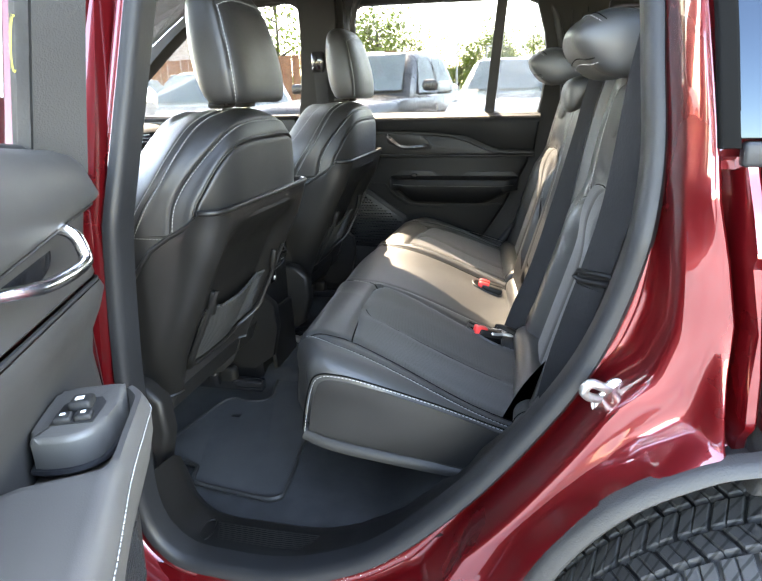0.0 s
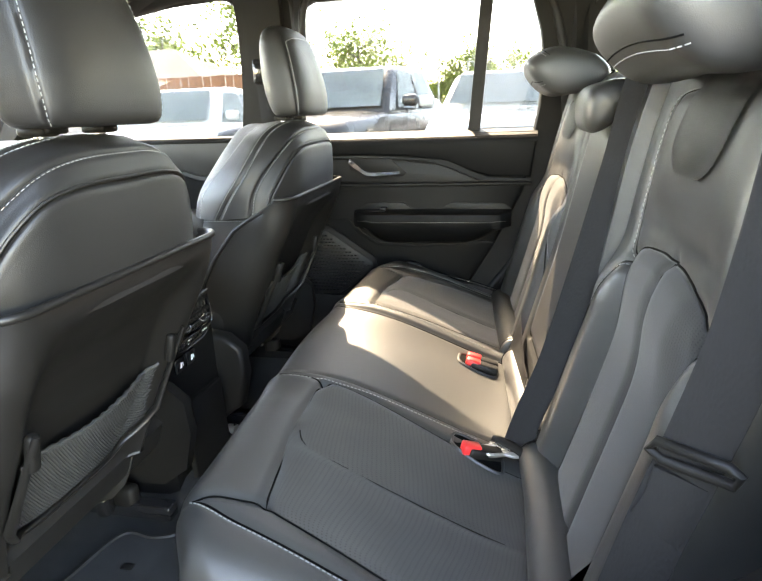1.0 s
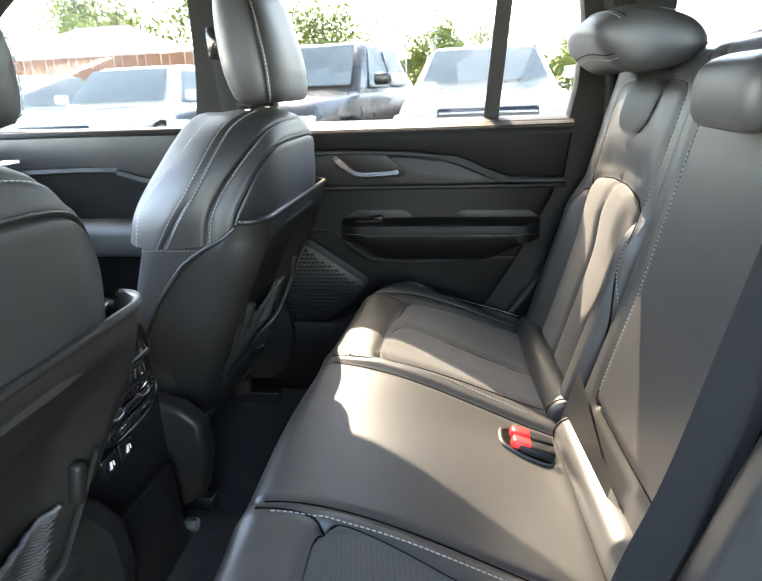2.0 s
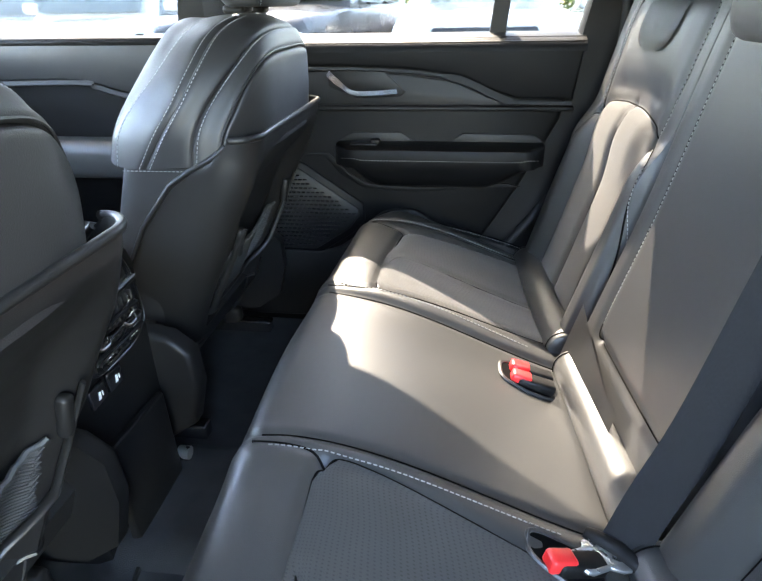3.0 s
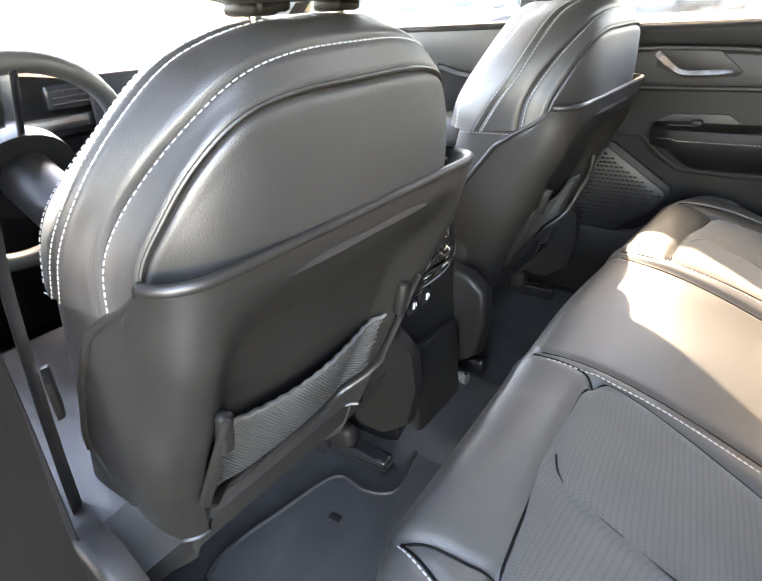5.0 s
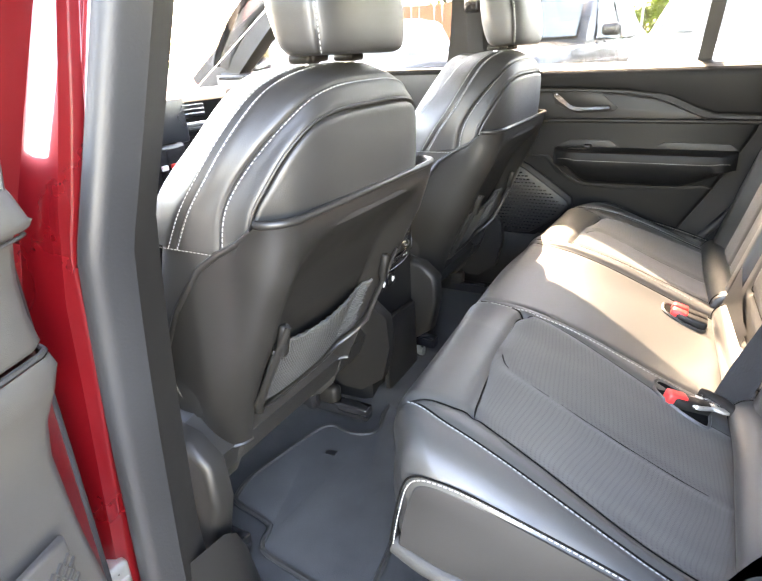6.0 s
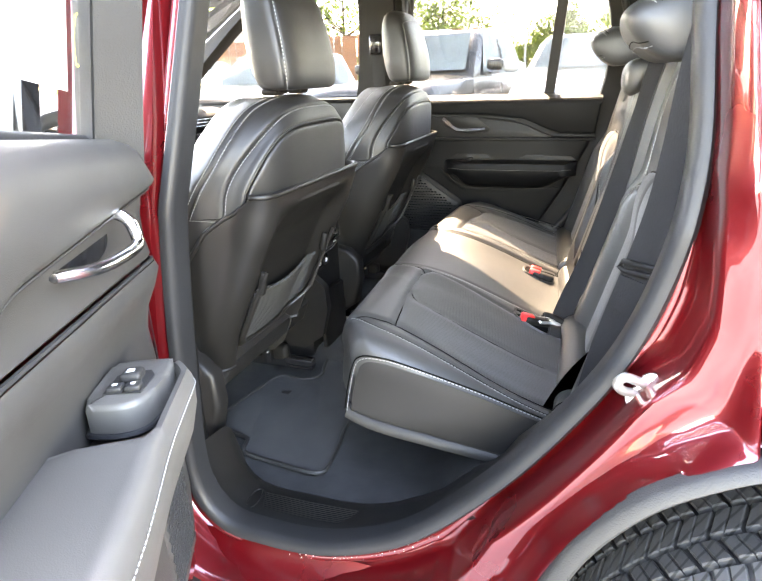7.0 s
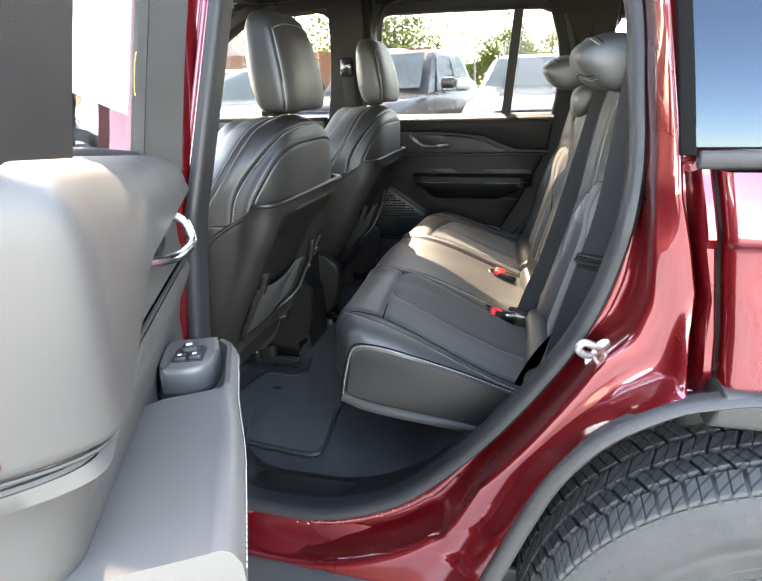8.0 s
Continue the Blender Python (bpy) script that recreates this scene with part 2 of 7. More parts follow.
def ribbon(pts, width_dir, width, thick, bm=None):
    """A flat strap along pts."""
    pts = [Vector(p) for p in pts]
    rings = []
    for i, p in enumerate(pts):
        t = (pts[min(i + 1, len(pts) - 1)] - pts[max(i - 1, 0)]).normalized()
        wd = width_dir[i] if isinstance(width_dir, list) else Vector(width_dir)
        wd = (wd - t * wd.dot(t)).normalized()
        nn = t.cross(wd)
        w = width[i] if isinstance(width, list) else width
        rings.append([p + wd * a * w / 2 + nn * b * thick / 2 for a, b in ((-1, -0.6), (-0.96, -1), (0.96, -1), (1, -0.6), (1, 0.6), (0.96, 1), (-0.96, 1), (-1, 0.6))])
    return skin(rings, True, True, bm)


def stitches(paths, r=0.00055, dash=0.0040, gap=0.0026):
    """Thread dashes along paths, joined into one mesh."""
    bm = bmesh.new()
    for path in paths:
        p = [Vector(q) for q in path]
        acc = [0.0]
        for a, b in zip(p, p[1:]):
            acc.append(acc[-1] + (b - a).length)

        def at(s):
            for i in range(len(p) - 1):
                if s <= acc[i + 1]:
                    return p[i].lerp(p[i + 1], (s - acc[i]) / max(acc[i + 1] - acc[i], 1e-9))
            return p[-1]
        s = 0.0
        while s + dash < acc[-1]:
            a, b = at(s), at(s + dash)
            t = (b - a).normalized()
            u = t.orthogonal().normalized()
            w = t.cross(u)
            ra = [bm.verts.new(a + (u * math.cos(c) + w * math.sin(c)) * r) for c in (0, 1.57, 3.14, 4.71)]
            rb = [bm.verts.new(b + (u * math.cos(c) + w * math.sin(c)) * r) for c in (0, 1.57, 3.14, 4.71)]
            for i in range(4):
                bm.faces.new((ra[i], ra[(i + 1) % 4], rb[(i + 1) % 4], rb[i]))
            bm.faces.new(ra)
            bm.faces.new(rb[::-1])
            s += dash + gap
    return bm


def smooth01(a, b, x):
    t = max(0.0, min(1.0, (x - a) / (b - a)))
    return t * t * (3 - 2 * t)


def groove(d, width=0.006, depth=0.004):
    return -depth * math.exp(-(d / width) ** 2)


def seg_dist(px, py, line):
    best = 9.0
    for (ax, ay), (bx, by) in zip(line, line[1:]):
        dx, dy = bx - ax, by - ay
        t = max(0.0, min(1.0, ((px - ax) * dx + (py - ay) * dy) / (dx * dx + dy * dy + 1e-12)))
        d = math.hypot(px - ax - t * dx, py - ay - t * dy)
        best = min(best, d)
    return best


def table(rows, z):
    """Smooth look-up in rows of (z, value)."""
    if z <= rows[0][0]:
        return rows[0][1]
    for (a, p), (b, q) in zip(rows, rows[1:]):
        if z <= b:
            f = (z - a) / (b - a)
            return p + (q - p) * f
    return rows[-1][1]

# ---- the lot ----
GROUND = 0.078
bm = bmesh.new()
bmesh.ops.create_grid(bm, x_segments=40, y_segments=40, size=600)
bmesh.ops.translate(bm, verts=bm.verts, vec=(0, 0, GROUND))
tagged(part("ground", bm, ASPHALT), "worn grey asphalt car lot under all the vehicles", "ground", kind="structure")

# ---- the car: body shell ----
car = thing("suv", "dark red metallic sport utility vehicle with its rear door open", "car", at=(0, 0, GROUND))


def side_y(z):
    """The flank of the body at the door opening leans in above the belt line."""
    return -0.80 + 0.24 * max(0.0, z - 1.10)


OPENING = [Vector((p[0], p[1], 0)) for p in spline([(a, b, 0) for a, b in (
        (-0.57, 0.540), (-0.48, 0.525), (-0.38, 0.532), (-0.28, 0.568), (-0.20, 0.622), (-0.10, 0.725), (-0.016, 0.838),
        (0.046, 0.945), (0.083, 1.06), (0.098, 1.17), (0.092, 1.28), (0.078, 1.40), (0.03, 1.53), (-0.08, 1.59), (-0.28, 1.605),
        (-0.46, 1.595), (-0.522, 1.54), (-0.540, 1.40), (-0.568, 1.19), (-0.595, 1.00), (-0.613, 0.80), (-0.618, 0.62))], 220, True)]
OPEN_N = []
for i, p in enumerate(OPENING):
    t = (OPENING[(i + 1) % 220] - OPENING[i - 1]).normalized()
    OPEN_N.append(Vector((t.y, -t.x, 0)))


def band(x, z):
    """How wide the door jamb is round the opening: broad at the lower rear corner, slim up the pillars."""
    if x > -0.2:
        return table(((0.60, 0.85), (0.72, 0.80), (0.838, 0.72), (0.945, 0.56), (1.03, 0.53), (1.10, 0.28), (1.17, 0.15), (1.30, 0.12), (1.60, 0.12)), z)
    return 0.62


# the line of the wheel arch, from the rocker over the wheel
WHEEL = Vector((0.36, -0.852, 0.465))
ARCH = [Vector((a, 0, b)) for a, b, _ in spline([(x, z, 0) for x, z in ((-0.16, 0.36), (-0.115, 0.48), (-0.074, 0.588), (-0.030, 0.701), (0.010, 0.786), (0.066, 0.856), (0.130, 0.901), (0.176, 0.920), (0.26, 0.935), (0.46, 0.935), (0.62, 0.88), (0.74, 0.74), (0.82, 0.56))], 60)]
ROOM = [min(math.hypot(p.x - q.x, p.y - q.z) for q in ARCH) for p in OPENING]


def jamb(d, dy, closed=True):
    out = []
    for p, n, room in zip(OPENING, OPEN_N, ROOM):
        w = min(band(p.x, p.y), max(0.3, (room - 0.045) / 0.110))
        q = p + n * d * w
        out.append(Vector((q.x, side_y(p.y) + dy, q.y)))
    return out


JAMB = ((0.006, 0.03), (0.010, 0.002), (0.014, -0.006), (0.032, -0.011), (0.036, -0.010), (0.039, -0.002), (0.042, 0.004), (0.047, 0.006), (0.060, 0.000), (0.066, -0.010),
        (0.072, -0.040), (0.077, -0.066), (0.080, -0.074), (0.084, -0.079), (0.089, -0.081), (0.092, -0.082))
part("jamb", skin([jamb(d, dy) for d, dy in JAMB], caps=False), RED, car, "dark red painted door jamb", angle=80)
part("weatherstrip", skin([[Vector(((p + n * a).x, side_y(p.y) + b, (p + n * a).y)) for p, n in zip(OPENING, OPEN_N)]
                           for a, b in ((-0.010, 0.03), (-0.012, 0.0), (-0.010, -0.010), (-0.003, -0.016), (0.006, -0.016), (0.012, -0.008), (0.013, 0.004), (0.0, 0.03))],
                          caps=False, loop=True), RUBBER, car, "black rubber door seal")
# dried spots on the lower jamb
rnd = random.Random(4)
lanes = [jamb(d, dy) for d, dy in ((0.016, -0.0075), (0.031, -0.0115), (0.048, 0.0080), (0.061, 0.0028), (0.086, -0.0465), (0.095, -0.0610))]
low_run = [i for i in range(220) if OPENING[i].y < 0.86 and -0.45 < OPENING[i].x < 0.03]
bm = bmesh.new()
for _ in range(260):
    i = rnd.choice(low_run)
    a, b = rnd.choice(((0, 1), (2, 3), (2, 3), (4, 5)))
    f = rnd.random()
    p = lanes[a][i].lerp(lanes[b][i], f).lerp(lanes[a][i - 1].lerp(lanes[b][i - 1], f), rnd.random())
    bmesh.ops.create_icosphere(bm, subdivisions=1, radius=rnd.uniform(0.0004, 0.0010), matrix=Matrix.Translation(p + Vector((0, -0.0005, 0))))
tagged(part("water_spots", bm, SPECK, car, "dried water spots on the jamb"), kind="stuff")
# inner trim round the opening
part("pillar_trim", skin([jamb(d, dy) for d, dy in ((-0.004, 0.020), (0.0, 0.03), (0.02, 0.05), (0.05, 0.08), (0.08, 0.11))], caps=False), PILLAR, car)

# dogleg: from the jamb's outer edge down to the arch
FACE_OUT = ((0.90, 0.164), (0.97, 0.164), (1.037, 0.164), (1.10, 0.150), (1.158, 0.134), (1.215, 0.128), (1.32, 0.113), (1.42, 0.098), (1.60, 0.068), (1.70, 0.05))


def pillar_y(z):
    return -0.893 + 0.25 * max(0.0, z - 1.16)


edge = jamb(0.092, -0.082)
lo = min(range(220), key=lambda i: (edge[i] - Vector((-0.34, edge[i].y, 0.42))).length)
hi = min((i for i in range(220) if edge[i].x > 0), key=lambda i: abs(edge[i].z - 0.935))
top = min((i for i in range(220) if edge[i].x > 0), key=lambda i: abs(edge[i].z - 1.585))
strip = [edge[lo + (hi - lo) * k // 40] for k in range(41)]
arch_cut = [ARCH[k * 33 // 40] for k in range(41)]
FLARE = ((0, 0), (0.05, 0.0), (0.3, 0.003), (0.50, 0.006), (0.64, 0.002), (0.74, -0.011), (0.82, -0.027), (0.90, -0.040), (0.96, -0.045), (1.0, -0.041))
rings = [[Vector((a.x + (b.x - a.x) * f, a.y + (-0.895 - a.y) * f + dy, a.z + (b.z - a.z) * f)) for f, dy in FLARE] for a, b in zip(strip, arch_cut)]
# pillar face going on upwards from the dogleg
b0 = arch_cut[-1]
for i in range(hi + 1, top + 1):
    a = edge[i]
    k = smooth01(hi, hi + 9, i)
    z = b0.z + (a.z - b0.z) * max(k, 0.0)
    fx = table(FACE_OUT, z)
    rings.append([Vector((a.x + (fx - a.x) * f, a.y + (pillar_y(z) - a.y) * (1 - (1 - f) ** 1.6) + dy * (1 - k), a.z + (z - a.z) * f)) for f, dy in FLARE])
part("quarter_panel", skin(rings, closed=False, caps=False), RED, car, "dark red dogleg and pillar in front of the wheel arch", angle=40)


def arch_ring(d, y):
    return [Vector((p.x + (WHEEL.x - p.x) / math.hypot(WHEEL.x - p.x, WHEEL.z - p.z) * d, y, p.z + (WHEEL.z - p.z) / (WHEEL - p).length * d)) for p in ARCH]


part("arch_moulding", skin([arch_ring(d, y) for d, y in ((-0.002, -0.930), (-0.001, -0.944), (0.003, -0.950), (0.019, -0.954), (0.024, -0.951), (0.026, -0.94), (0.026, -0.90))], closed=False, caps=False), CLADDING, car, "grey plastic wheel arch moulding")
part("wheel_well", skin([arch_ring(d, y) for d, y in ((0.033, -0.90), (0.02, -0.86), (0.01, -0.55))], closed=False, caps=False), RUBBER, car)
bm = bmesh.new()
bm.faces.new([bm.verts.new(p) for p in arch_ring(-0.03, -0.56)])
bmesh.ops.solidify(bm, geom=bm.faces[:], thickness=0.01)
part("well_liner", bm, CARPET, car)
# flank behind the door: lower panel, crease, belt, quarter window
prof = [(0.925, -0.937), (0.96, -0.935), (1.00, -0.933), (1.06, -0.931), (1.100, -0.929), (1.106, -0.930), (1.110, -0.936), (1.116, -0.938), (1.124, -0.935), (1.15, -0.928), (1.188, -0.912)]


def shut_x(z):
    """Where the quarter panel begins behind the door gap."""
    return table(((0.90, 0.202), (0.995, 0.196), (1.055, 0.188), (1.11, 0.181), (1.167, 0.172), (1.20, 0.167)), z)


rings = []
for z, y in prof:
    x0 = shut_x(z)
    row = [Vector((x0 + 0.002, y + 0.055, z)), Vector((x0, y + 0.03, z)), Vector((x0 + 0.002, y + 0.008, z)), Vector((x0 + 0.012, y, z))]
    row += [Vector((x0 + 0.05 * k, y, z)) for k in range(1, 22)]
    rings.append(row)
part("quarter_panel", skin(rings, closed=False, caps=False), RED, car, "dark red rear quarter panel")
# recessed channel between pillar face and quarter panel, with its raised flange
ch = []
for k in range(44):
    z = 0.898 + 0.299 * k / 43
    y = table(prof, z)
    x0, xa, ya = shut_x(z), table(FACE_OUT, z), pillar_y(z)
    xr = max(x0 - 0.021, xa + 0.012)
    up = 0.042 * smooth01(1.197, 1.182, z) * smooth01(0.900, 0.925, z)
    out = 0.014 + 0.004 * smooth01(1.108, 1.100, z) + 0.02 * smooth01(0.945, 0.915, z)
    ch.append([Vector(p) for p in ((xa - 0.006, ya + 0.002, z), (xa, ya + 0.0005, z), (xa + 0.003, ya + 0.004, z), (xa + 0.004, ya + up * 0.6, z), (xa + 0.007, ya + up, z), (xr - 0.005, ya + up, z), (xr - 0.001, ya + up * 0.7, z),
                                   (xr, y + out + 0.008, z), (xr + 0.003, y + out, z), (x0 - 0.010, y + out, z), (x0 - 0.007, y + out + 0.004, z), (x0 - 0.006, y + 0.055, z))])
part("shut_channel", skin(ch, closed=False, caps=False), RED, car, "dark red door shut channel", angle=30)
# Added dark strip closes the gap and stands for its shade.
part("gap_backing", skin([[Vector((shut_x(z) - 0.008, y + 0.050, z)), Vector((shut_x(z) + 0.004, y + 0.050, z))] for z, y in prof], closed=False, caps=False), RUBBER, car, "dark strip added behind the shut gap")
rings = []
for k in range(20):
    z = 1.185 + 0.42 * k / 19
    xa, ya = table(FACE_OUT, z), pillar_y(z)
    rings.append([Vector((xa - 0.005, ya + 0.003, z)), Vector((xa, ya + 0.001, z)), Vector((xa + 0.002, ya + 0.008, z)), Vector((xa + 0.03, ya + 0.012, z)), Vector((xa + 0.06, ya + 0.014, z))])
part("upper_pillar", skin(rings, closed=False, caps=False), RED, car, angle=30)
part("lower_moulding", slab([(0.186, 0.885), (1.24, 0.885), (1.24, 0.934), (0.200, 0.934)], 0.06, lambda u, v, w: (u, -0.890 - w, v), 0.010, 3), CLADDING, car, "grey plastic lower moulding")
part("belt_moulding", block((1.09, 0.016, 0.022), (0.69, -0.893, 1.200), 0.004), RUBBER, car, "black belt moulding")
qw = [(0.136, 1.213), (1.20, 1.213), (1.10, 1.50), (0.090, 1.60), (0.110, 1.40)]
part("quarter_window", slab(qw, 0.006, lambda u, v, w: (u, -0.892 + (v - 1.21) * 0.25 - w, v), 0.002), TINT, car, "privacy glass with sky blue put into its reflection")
fr = [(0.126, 1.205), (0.143, 1.205), (0.133, 1.30), (0.119, 1.42), (0.097, 1.62), (0.084, 1.62), (0.104, 1.42), (0.117, 1.30)]
part("window_surround", slab(fr, 0.012, lambda u, v, w: (u, -0.888 + (v - 1.21) * 0.25 - w, v), 0.003), SEAM, car, "black window surround")

# rocker below the opening
rk = [(-0.805, 0.520), (-0.815, 0.500), (-0.840, 0.482), (-0.862, 0.478), (-0.872, 0.470), (-0.870, 0.44)]
part("rocker", skin([[Vector((-1.6 + 1.38 * k / 12 + (0.06 if k == 12 else 0), y, z)) for k in range(13)] for y, z in rk], closed=False, caps=False), RED, car, "dark red painted rocker")
st = [(-0.855, 0.470), (-0.885, 0.474), (-0.893, 0.468), (-0.935, 0.464), (-0.950, 0.452), (-0.952, 0.40), (-0.93, 0.30), (-0.85, 0.28)]
part("sill_step", skin([[Vector((-1.6 + 1.46 * k / 8, y, z)) for k in range(9)] for y, z in st], closed=False, caps=False), CLADDING, car, "grey plastic rocker cladding")

# roof and headliner
hl = []
for k in range(13):
    y = -0.62 + 1.28 * k / 12
    hl.append([Vector((x, y + (0.03 if k == 0 else 0), 1.66 + 0.03 * math.cos((y - 0.02) / 0.64 * 1.5) - 0.05 * smooth01(0.8, 1.0, abs(y - 0.02) / 0.64) - 0.05 * smooth01(-0.9, -1.5, x) - 0.06 * smooth01(0.5, 1.4, x))) for x in [-1.55 + 0.2 * j for j in range(17)]])
part("headliner", skin(hl, closed=False, caps=False), FELT, car, "grey cloth headliner")
rf = [[v + Vector((0, (0.07 if v.y > 0 else -0.07) if abs(v.y) > 0.6 else 0, 0.05 - (0.03 if abs(v.y) > 0.6 else 0))) for v in r] for r in hl]
part("roof", skin(rf, closed=False, caps=False), RED, car, "dark red roof")

# floor
bm = bmesh.new()
fl = []
for k in range(57):
    y = -0.70 + 1.40 * k / 56
    row = []
    for j in range(64):
        x = -1.7 + 0.045 * j
        hump = 0.035 * smooth01(-0.16, -0.10, y) * (1 - smooth01(0.10, 0.15, y))
        wall = 0.16 * smooth01(-0.26, -0.12, x) if x > -0.26 else 0
        row.append(Vector((x, y, 0.497 + hump + wall * 0.9 + 0.05 * smooth01(-0.78, -1.1, x) + 0.003 * noise.noise((x * 9, y * 9, 0)))))
    fl.append(row)
part("carpet", skin(fl, closed=False, caps=False, bm=bm), CARPET, car, "black moulded floor carpet")
# sill plate inside the opening
def open_low(x):
    zs = [q.y for q in OPENING if abs(q.x - x) < 0.02 and q.y < 1.12]
    return max(0.527, min(zs) if zs else 0.527)


sl = [(-0.80, 0.505), (-0.775, 0.520), (-0.755, 0.528), (-0.735, 0.524), (-0.70, 0.520), (-0.675, 0.516), (-0.655, 0.50), (-0.64, 0.46)]
part("sill_plate", skin([[Vector((x, y, z + open_low(x) - 0.527)) for x in [-0.70 + 0.02 * j for j in range(36)]] for y, z in sl], closed=False, caps=False), PLASTIC, car, "black plastic scuff plate")
for k in range(9):
    y = -0.703 - 0.0048 * k
    part("scuff_rib", tube([(-0.545 + 0.002 * k, y, 0.5255 + 0.0002 * k), (-0.45 + 0.003 * k, y - 0.001, 0.5262 + 0.0002 * k), (-0.345 - 0.004 * k, y + 0.004, 0.5258 + 0.0002 * k)], 0.0011, 5), PLASTIC, car)
part("scuff_frame", tube(spline([(-0.553, -0.699, 0.5262), (-0.566, -0.706, 0.5264), (-0.564, -0.742, 0.528), (-0.548, -0.749, 0.528), (-0.545, -0.725, 0.5275)], 30, True), 0.0016, 6, closed=True), PLASTIC, car)
part("sill_joint", tube([(-0.622, -0.694, 0.5205), (-0.620, -0.735, 0.5245), (-0.618, -0.772, 0.5215)], 0.0016, 6), RUBBER, car)


# ---- rear bench ----
bench = thing("rear_bench", "black leatherette rear bench seat with suede inserts and pale stitching", "car seat", at=(-0.2, 0, 0.5))
YC = -0.015
END = 0.615


def flip(line):
    return [(x, 2 * YC - y) for x, y in line]


def fine2(line, n=40):
    return [(q.x, q.y) for q in spline([(a, b, 0) for a, b in line], n)]


# seam plan of one outer place: insert border, pillow sides, outer welt, pleat
INSERT_IN = fine2([(0.055, -0.262), (-0.06, -0.252), (-0.20, -0.232), (-0.30, -0.216), (-0.338, -0.213), (-0.354, -0.222)])
INSERT_FRONT = fine2([(-0.354, -0.222), (-0.361, -0.245), (-0.358, -0.33), (-0.350, -0.42), (-0.342, -0.485), (-0.338, -0.506)])
INSERT_OUT = fine2([(-0.338, -0.506), (-0.318, -0.517), (-0.215, -0.540), (-0.13, -0.556), (-0.06, -0.560), (0.055, -0.560)])
PILLOW_IN = fine2([(-0.354, -0.222), (-0.372, -0.209), (-0.40, -0.205), (-0.435, -0.206)], 16)
PILLOW_OUT = fine2([(-0.338, -0.506), (-0.365, -0.514), (-0.395, -0.521), (-0.418, -0.530)], 16)
WELT = fine2([(-0.418, -0.530), (-0.391, -0.538), (-0.346, -0.552), (-0.25, -0.568), (-0.15, -0.578), (-0.08, -0.583), (0.055, -0.585)])
PLEAT = fine2([(-0.352, -0.345), (-0.336, -0.374), (-0.30, -0.386), (-0.05, -0.396), (0.055, -0.396)])
CREASE = fine2([(-0.43, -0.190), (-0.38, -0.184), (-0.25, -0.181), (-0.10, -0.181), (0.06, -0.181)])
CUSHION_SEAMS = []
for line, depth in ((INSERT_IN, 0.0035), (INSERT_FRONT, 0.006), (INSERT_OUT, 0.0035), (PILLOW_IN, 0.004), (PILLOW_OUT, 0.004), (WELT, 0.004), (PLEAT, 0.003), (CREASE, 0.006)):
    short = line[::4] + [line[-1]]
    CUSHION_SEAMS += [(short, depth, min(a for a, _ in short) - 0.03, min(b for _, b in short) - 0.03, max(b for _, b in short) + 0.03)]
    other = flip(short)
    CUSHION_SEAMS += [(other, depth, min(a for a, _ in other) - 0.03, min(b for _, b in other) - 0.03, max(b for _, b in other) + 0.03)]


def cushion_top(x, y):
    """Height of the cushion's upper face."""
    s = y - YC
    z = 0.832 - 0.140 * smooth01(-0.42, 0.06, x)
    for c in (-0.385, 0.385):
        d = abs(s - c)
        z -= 0.010 * (1 - smooth01(0.02, 0.14, d)) * smooth01(-0.38, -0.2, x)
        z += 0.009 * smooth01(0.11, 0.19, d) * (1 - smooth01(0.19, 0.235, d))
        z += 0.007 * math.exp(-((x + 0.40) / 0.035) ** 2) * (1 - smooth01(0.10, 0.17, d))
    z += 0.006 * math.exp(-(s / 0.13) ** 2)
    for line, depth, x0, y0, y1 in CUSHION_SEAMS:
        if x > x0 and y0 < y < y1:
            z += groove(seg_dist(x, y, line), 0.0075, depth)
    return z


def cushion_ring(y, shrink):
    s = abs(y - YC)
    xf = -0.455 - 0.012 * math.cos(s * 5.2) + 0.055 * smooth01(0.5, 0.62, s)
    pts = []
    n = 120
    for k in range(n):
        x = 0.07 - (0.07 - xf - 0.035) * k / (n - 1)
        pts.append([x, cushion_top(x, y)])
    zt = pts[-1][1]
    for a in range(1, 9):
        c = a / 8 * math.pi / 2
        pts.append([xf + 0.035 - 0.035 * math.sin(c), zt - 0.045 + 0.045 * math.cos(c)])
    pts += [[xf + 0.002, 0.76], [xf - 0.002, 0.73], [xf - 0.004, 0.70], [xf + 0.01, 0.682], [xf + 0.14, 0.650], [xf + 0.28, 0.63], [0.07, 0.62]]
    if shrink:
        cx, cz = -0.18, 0.71
        for p in pts:
            dx, dz = p[0] - cx, p[1] - cz
            p[0] -= shrink * dx / max(abs(dx), 0.06)
            p[1] -= shrink * max(-1, min(1, dz / 0.05))
    return [Vector((p[0], y, p[1])) for p in pts]


ys = [(YC - END, 0.022), (YC - END + 0.002, 0.013), (YC - END + 0.006, 0.007), (YC - END + 0.012, 0.003), (YC - END + 0.02, 0.0)]
inner = [YC - END + 0.02 + (2 * END - 0.04) * k / 300 for k in range(1, 300)]
ring_list = [cushion_ring(y, s) for y, s in ys] + [cushion_ring(y, 0) for y in inner] + [cushion_ring(2 * YC - y, s) for y, s in reversed(ys)]
cushion = part("cushion", skin(ring_list), LEATHER, bench)


def lay(line, lift=0.0, shift=0.0):
    """A plan line laid on the cushion, moved sideways by shift."""
    return [Vector((x, y + shift, cushion_top(x, y + shift) + lift)) for x, y in line]


